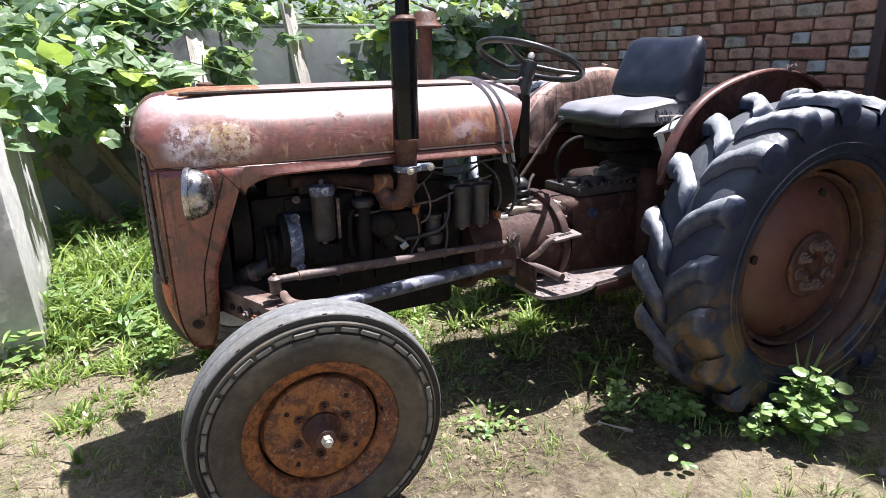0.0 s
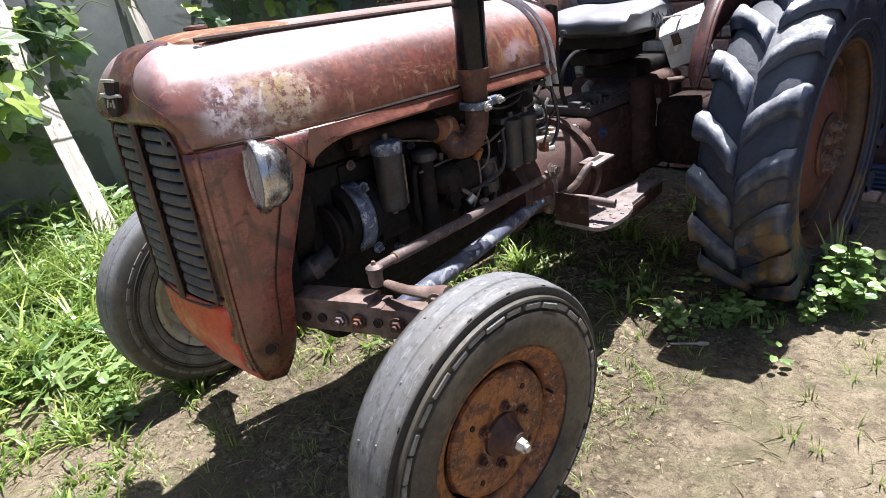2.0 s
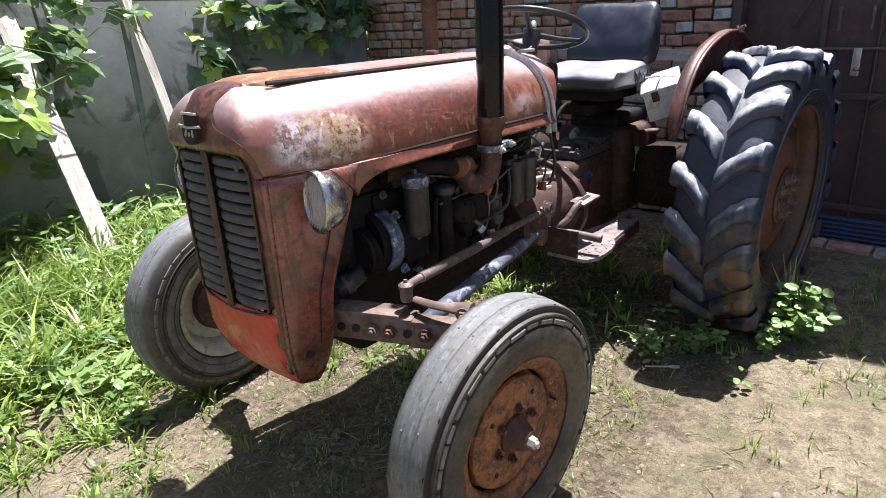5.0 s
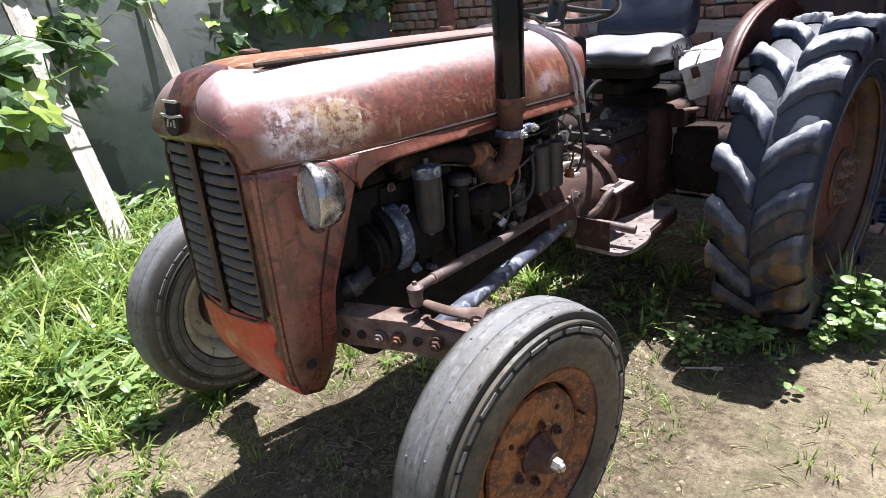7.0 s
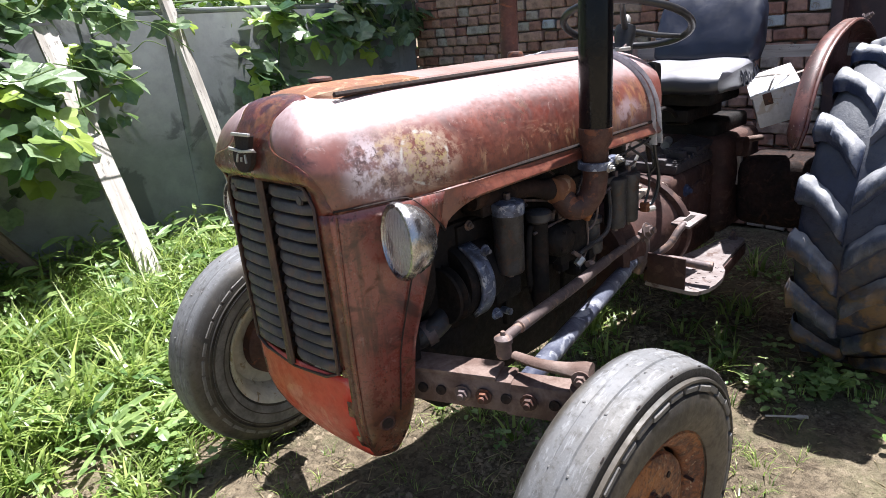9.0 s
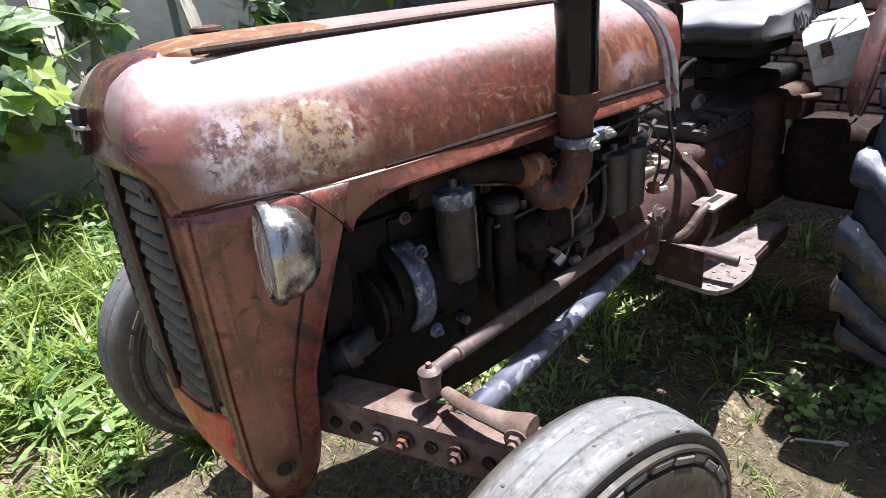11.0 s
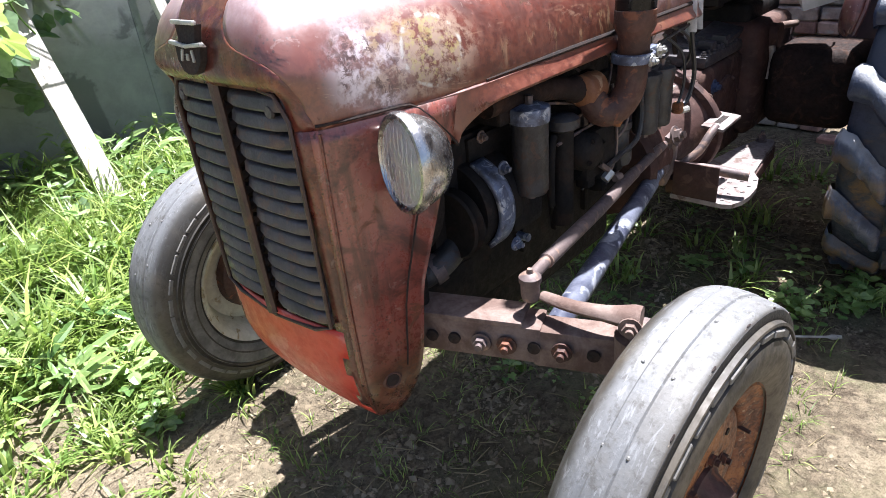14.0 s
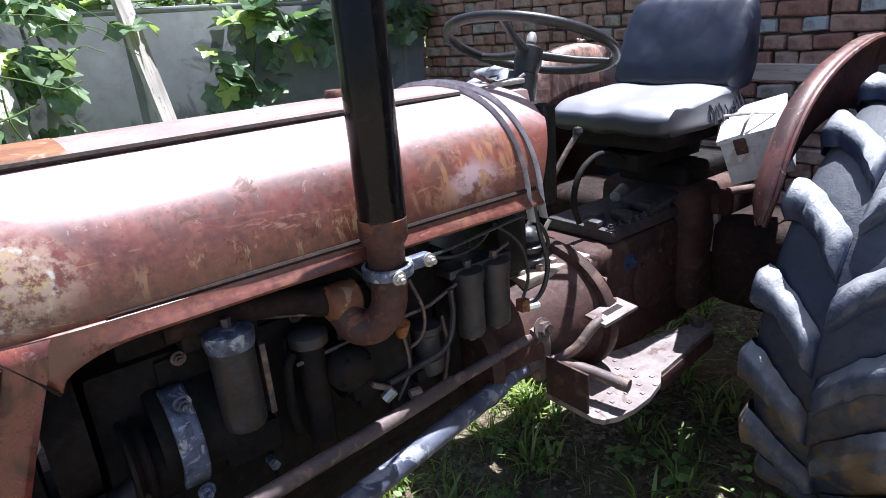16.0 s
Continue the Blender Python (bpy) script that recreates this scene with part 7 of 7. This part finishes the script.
# broad-leaved weeds in the grass and under the tractor
bits = Foliage()
for _ in range(1500):
    x, y = rnd.uniform(-2.3, 2.9), rnd.uniform(-0.9, 3.0)
    under = 0.35 < x < 2.5 and -0.85 < y < 0.9
    if not under and (grassiness(x, y) < 0.5 or rnd.random() < 0.45):
        continue
    if under and rnd.random() < 0.55 or (x < 1.1 and y < -0.45):
        continue
    z = lumps(x, y)
    n, s, h = rnd.randint(4, 9), rnd.uniform(0.022, 0.06), rnd.uniform(0.015, 0.13 if not under else 0.07)
    if y > 1.1 and rnd.random() < 0.35:
        s, h = rnd.uniform(0.05, 0.10), rnd.uniform(0.06, 0.20)
    if under:
        s *= 0.65
    for k in range(n):
        a = math.tau * k / n + rnd.uniform(-0.3, 0.3)
        zz = z + h * rnd.uniform(0.3, 1.1)
        r = rnd.uniform(0.005, 0.03)
        bits.leaf((x + r * math.cos(a), y + r * math.sin(a), zz), (math.cos(a), math.sin(a), rnd.uniform(-0.3, 0.4)), (0, 0, 1), s * rnd.uniform(0.7, 1.2), ROUND[0] if rnd.random() < 0.7 else SHAPES[2], 0.25)
for _ in range(14):
    x, y = rnd.uniform(1.15, 1.72), rnd.uniform(-0.92, -0.40)
    z, n, s, h = lumps(x, y), rnd.randint(5, 9), rnd.uniform(0.022, 0.04), rnd.uniform(0.03, 0.11)
    for k in range(n):
        a = math.tau * k / n + rnd.uniform(-0.3, 0.3)
        bits.leaf((x + 0.015 * math.cos(a), y + 0.015 * math.sin(a), z + h * rnd.uniform(0.3, 1.1)), (math.cos(a), math.sin(a), rnd.uniform(-0.3, 0.4)), (rnd.uniform(-0.4, 0.3), rnd.uniform(-0.6, 0.1), 1), s * rnd.uniform(0.7, 1.2), ROUND[0], 0.25)
# lance-leaved weeds standing in the grass, taller towards the wall
LANCE = [(0.5 + 0.5 * math.cos(a), 0.085 * math.sin(a)) for a in [math.tau * k / 8 for k in range(8)]]
for _ in range(620):
    x, y = rnd.uniform(-2.2, 2.6), 3.05 - 2.0 * rnd.random() ** 1.8
    if grassiness(x, y) < 0.55 or (x > 1.5 and rnd.random() < 0.6):
        continue
    far = min(1.0, max(0.0, (y - 1.2) / 1.5))
    z, h = lumps(x, y), rnd.uniform(0.08, 0.16) + 0.22 * far * rnd.random()
    turn_a = rnd.uniform(0, math.tau)
    for k in range(rnd.randint(7, 14)):
        a = turn_a + 2.4 * k
        zz = z + h * (0.15 + 0.85 * rnd.random())
        bits.leaf((x + 0.012 * math.cos(a), y + 0.012 * math.sin(a), zz), (math.cos(a), math.sin(a), rnd.uniform(-0.25, 0.75)), (rnd.uniform(-0.2, 0.2), rnd.uniform(-0.3, 0.1), 1), rnd.uniform(0.08, 0.17), LANCE, rnd.uniform(0.2, 0.6))
grow("weeds", "low broad-leaved weeds among the grass and under the tractor", "weeds", bits, WEED)


def bush(at, r, h, n, leaf_size, seed, label, blades=0):
    """A small leafy weed: stalks with pairs of oval leaves."""
    rnd = random.Random(seed)
    plant = thing("weed_plant", label, "plant", at)
    bits, stalk = Foliage(), bmesh.new()
    for _ in range(n):
        a, lean = rnd.uniform(0, math.tau), rnd.uniform(0.1, 1.0)
        top = Vector((r * lean * math.cos(a), r * lean * math.sin(a), h * (1.05 - 0.5 * lean) * rnd.uniform(0.6, 1.1)))
        sweep(stalk, [(0.01 * math.cos(a), 0.01 * math.sin(a), -0.01), top * 0.5 + Vector((0, 0, 0.02)), top], [0.004, 0.003, 0.002], 5)
        for k in range(6):
            p = top * (1.0 - 0.11 * k)
            b = rnd.uniform(0, math.tau)
            bits.leaf(p, (math.cos(b), math.sin(b), rnd.uniform(-0.2, 0.35)), (rnd.uniform(-0.6, 0.2), rnd.uniform(-1.0, 0.1), 0.9), leaf_size * rnd.uniform(0.7, 1.2), ROUND[0], 0.2)
    part("stalk", stalk, STEM, plant)
    crown = new("leaves", bits.made("leaves", WEED))
    crown.parent = plant
    tagged(crown, kind="stuff")
    if blades:
        tall = Foliage()
        for _ in range(blades):
            a = rnd.uniform(-0.8, 1.2)
            tall.blade((0.03 + rnd.uniform(-0.02, 0.03), 0.05, 0), (0.5 * math.cos(a), 0.5 * math.sin(a)), rnd.uniform(0.34, 0.50), 0.022, rnd.uniform(0.5, 1.1))
        tuft = new("grass_tuft", tall.made("grass_tuft", GRASS))
        tuft.parent = plant
        tagged(tuft, kind="stuff")


bush((1.69, -1.0, 0.0), 0.13, 0.28, 52, 0.052, 3, "leafy green weed growing beside the rear tyre", 9)
bush((1.36, -0.70, 0.0), 0.12, 0.15, 13, 0.036, 4, "low leafy weed at the foot of the rear tyre")
bush((1.26, -0.54, 0.0), 0.14, 0.12, 9, 0.032, 8, "low leafy weed in the shade of the rear tyre")
bush((1.52, -0.92, 0.0), 0.10, 0.13, 11, 0.036, 9, "low leafy weed by the rear tyre")

# litter: dry leaves, straw, clods and stones on the soil
bits = Foliage()
for _ in range(22000):
    x, y = rnd.uniform(-1.8, 2.9), rnd.uniform(-1.7, 1.2)
    if y < -0.65 and x < 1.1 and rnd.random() < 0.72:
        continue
    if noise.noise((x * 2.2, y * 2.2, 9)) + (0.35 if y > -0.7 else -0.05) < rnd.uniform(-0.3, 0.5):
        continue
    a = rnd.uniform(0, math.tau)
    bits.leaf((x, y, lumps(x, y) + 0.004), (math.cos(a), math.sin(a), rnd.uniform(-0.1, 0.3)), (rnd.uniform(-0.4, 0.4), rnd.uniform(-0.4, 0.4), 1), rnd.uniform(0.003, 0.010 if y > -0.6 else 0.007), CHIP, 0.4)
grow("leaf_litter", "dry brown leaf litter strewn over the soil", "litter", bits, LITTER)
bits = Foliage()
for _ in range(2600):
    x, y = rnd.uniform(-1.8, 2.9), rnd.uniform(-1.7, 1.4)
    if y < -0.65 and rnd.random() < 0.6:
        continue
    a, s = rnd.uniform(0, math.tau), rnd.uniform(0.02, 0.09)
    p, d = Vector((x, y, lumps(x, y) + 0.004)), Vector((math.cos(a), math.sin(a), 0.05)) * s
    w = Vector((-math.sin(a), math.cos(a), 0)) * rnd.uniform(0.0008, 0.002)
    n = len(bits.v)
    bits.v += [tuple(p - w), tuple(p + w), tuple(p + d + w * 0.5), tuple(p + d - w * 0.5), tuple(p + d * 0.5 + Vector((0, 0, 0.004)))]
    bits.f += [(n, n + 1, n + 4), (n + 1, n + 2, n + 4), (n + 2, n + 3, n + 4), (n + 3, n, n + 4)]
grow("straw", "dry straw and stalks strewn on the ground", "straw", bits, STRAW)
verts, faces = [], []
spots = [(rnd.uniform(-1.6, 2.9), rnd.uniform(-1.6, 0.9), rnd.uniform(0.03, 0.12)) for _ in range(240)]
for k in range(30000):
    x, y = rnd.uniform(-1.6, 2.9), rnd.uniform(-1.6, 0.9)
    s = 0.0015 + 0.005 * rnd.random() ** 4
    if k % 4:
        cx, cy, spread_c = rnd.choice(spots)
        x, y = rnd.gauss(cx, spread_c), rnd.gauss(cy, spread_c)
        s = 0.0015 + 0.0065 * rnd.random() ** 4
    if y > -0.55:
        s *= 1.8
    z, n = lumps(x, y), len(verts)
    for px, py, pz in ((1, 0, 0), (0, 1, 0), (-1, 0, 0), (0, -1, 0), (0.2, 0.1, 0.8), (0, 0, -0.6)):
        verts.append((x + s * (px + rnd.uniform(-0.55, 0.55)), y + s * (py + rnd.uniform(-0.55, 0.55)), z + s * (pz * 0.8 + rnd.uniform(-0.3, 0.2))))
    faces += [(n, n + 1, n + 4), (n + 1, n + 2, n + 4), (n + 2, n + 3, n + 4), (n + 3, n, n + 4), (n + 1, n, n + 5), (n + 2, n + 1, n + 5), (n + 3, n + 2, n + 5), (n, n + 3, n + 5)]
clods = new("soil_clods", plain_mesh("soil_clods", verts, faces, CLOD))
tagged(clods, "loose clods and grit on the soil", "gravel", kind="stuff")
solo("stick", tube([(1.09, -0.580, 0.016), (1.115, -0.625, 0.018), (1.135, -0.660, 0.020), (1.142, -0.672, 0.020), (1.158, -0.695, 0.020)], [0.0035, 0.004, 0.004, 0.009, 0.006], 8), PALEWOOD, "straight pale peeled stick lying on the soil", "stick")
for k, (x, y, s) in enumerate(((1.75, -1.25, 0.028), (0.62, -1.2, 0.014), (2.0, -1.5, 0.024))):
    bm = bmesh.new()
    bmesh.ops.create_icosphere(bm, subdivisions=2, radius=1.0)
    for v in bm.verts:
        v.co = Vector((v.co.x * 1.2, v.co.y, v.co.z * 0.6)) * s * (1 + 0.25 * noise.noise(v.co * 1.3 + Vector((k, 0, 0))))
    solo("stone", bm, STONE, "small pale stone half sunk in the soil", "stone", Matrix.Translation((x, y, lumps(x, y) + 0.2 * s)), "loose stones")

# ---- bricks of the wall and of the door sill ----
def brick_mesh(seed, length, height, material):
    bm = boxed((0, 0, 0), (0.115, length, height), 0.008, None, 1)
    for v in bm.verts:
        v.co += 0.008 * Vector((noise.noise(v.co * 30 + Vector((seed, 0, 0))), noise.noise(v.co * 30 + Vector((0, seed, 0))), noise.noise(v.co * 30 + Vector((0, 0, seed)))))
    me = mesh_of("brick", bm, 0)
    me.materials.append(material)
    return me


STRETCH = [brick_mesh(k, 0.222, 0.067, BRICK) for k in range(6)]
HEADER = [brick_mesh(k + 9, 0.108, 0.066, BRICK) for k in range(6)]
MIDDLE = [brick_mesh(k + 20, 0.165, 0.066, BRICK) for k in range(6)]
LIMED = brick_mesh(31, 0.108, 0.064, WHITEBRICK)
rnd = random.Random(3)
limed = ((0.62, 1.33), (0.30, 1.42), (0.98, 1.42), (1.70, 1.35), (-0.02, 1.60), (0.18, 1.28), (0.43, 1.25), (-0.05, 1.35), (1.15, 1.50), (1.27, 1.50), (2.05, 1.60), (2.9, 1.75), (2.4, 1.35))
rest_v, rest_f, count = [], [], 0
course = 0.0765
for j in range(57):
    z = 0.04 + course * j
    y = DOOR_Y + 0.005 - (0.05 if j % 2 else 0)
    k = j % 2
    while y < FENCE_Y - 0.03:
        head = rnd.random() < 0.6
        length = 0.108 if head else (0.222, 0.165)[rnd.random() < 0.55]
        if y < DOOR_Y:
            y = DOOR_Y + 0.004
            length, head = 0.108, True
        c = Vector((WALL_X + 0.058 + rnd.uniform(-0.018, 0.014), y + length / 2, z + rnd.uniform(-0.003, 0.003)))
        turn = Euler((rnd.uniform(-0.04, 0.04), rnd.uniform(-0.05, 0.05), rnd.uniform(-0.06, 0.06))).to_matrix().to_4x4()
        white = any(abs(c.y - p) < 0.06 and abs(c.z - q) < 0.045 for p, q in limed) and head
        me = LIMED if white else rnd.choice(HEADER if head else STRETCH if length > 0.2 else MIDDLE)
        if (1.1 < z < 1.9 or (0.85 < z < 2.05 and c.y < 0.9)) and count < 300:
            b = new("brick", me)
            b.parent = house
            b.matrix_basis = Matrix.Translation(c) @ turn
            count += 1
        elif z < 2.7:
            n = len(rest_v)
            rest_v += [tuple(c + turn @ v.co) for v in me.vertices]
            rest_f += [tuple(n + i for i in p.vertices) for p in me.polygons]
        y += length + rnd.uniform(0.010, 0.016)
        k += 1
RESTBRICK = BRICK.copy()
for node in RESTBRICK.node_tree.nodes:
    if node.bl_idname == "ShaderNodeObjectInfo":
        geo = RESTBRICK.node_tree.nodes.new("ShaderNodeNewGeometry")
        for link in list(node.outputs["Random"].links):
            RESTBRICK.node_tree.links.new(geo.outputs["Random Per Island"], link.to_socket)
rest = new("brickwork", plain_mesh("brickwork", rest_v, rest_f, RESTBRICK))
rest.parent = house
tagged(rest, kind="stuff")
sill = solo("door_sill", boxed((WALL_X - 0.04, -1.4, -0.06), (0.30, 2.4, 0.08), 0.01), MORTAR, "worn brick sill under the door", "sill", kind="structure")
for k in range(10):
    b = new("brick", STRETCH[k % 6])
    b.parent = sill
    b.matrix_basis = pose(WALL_X - 0.12, -0.25 - 0.236 * k, -0.005, rnd.uniform(-2, 2), rnd.uniform(-2, 2), rnd.uniform(-2, 2))
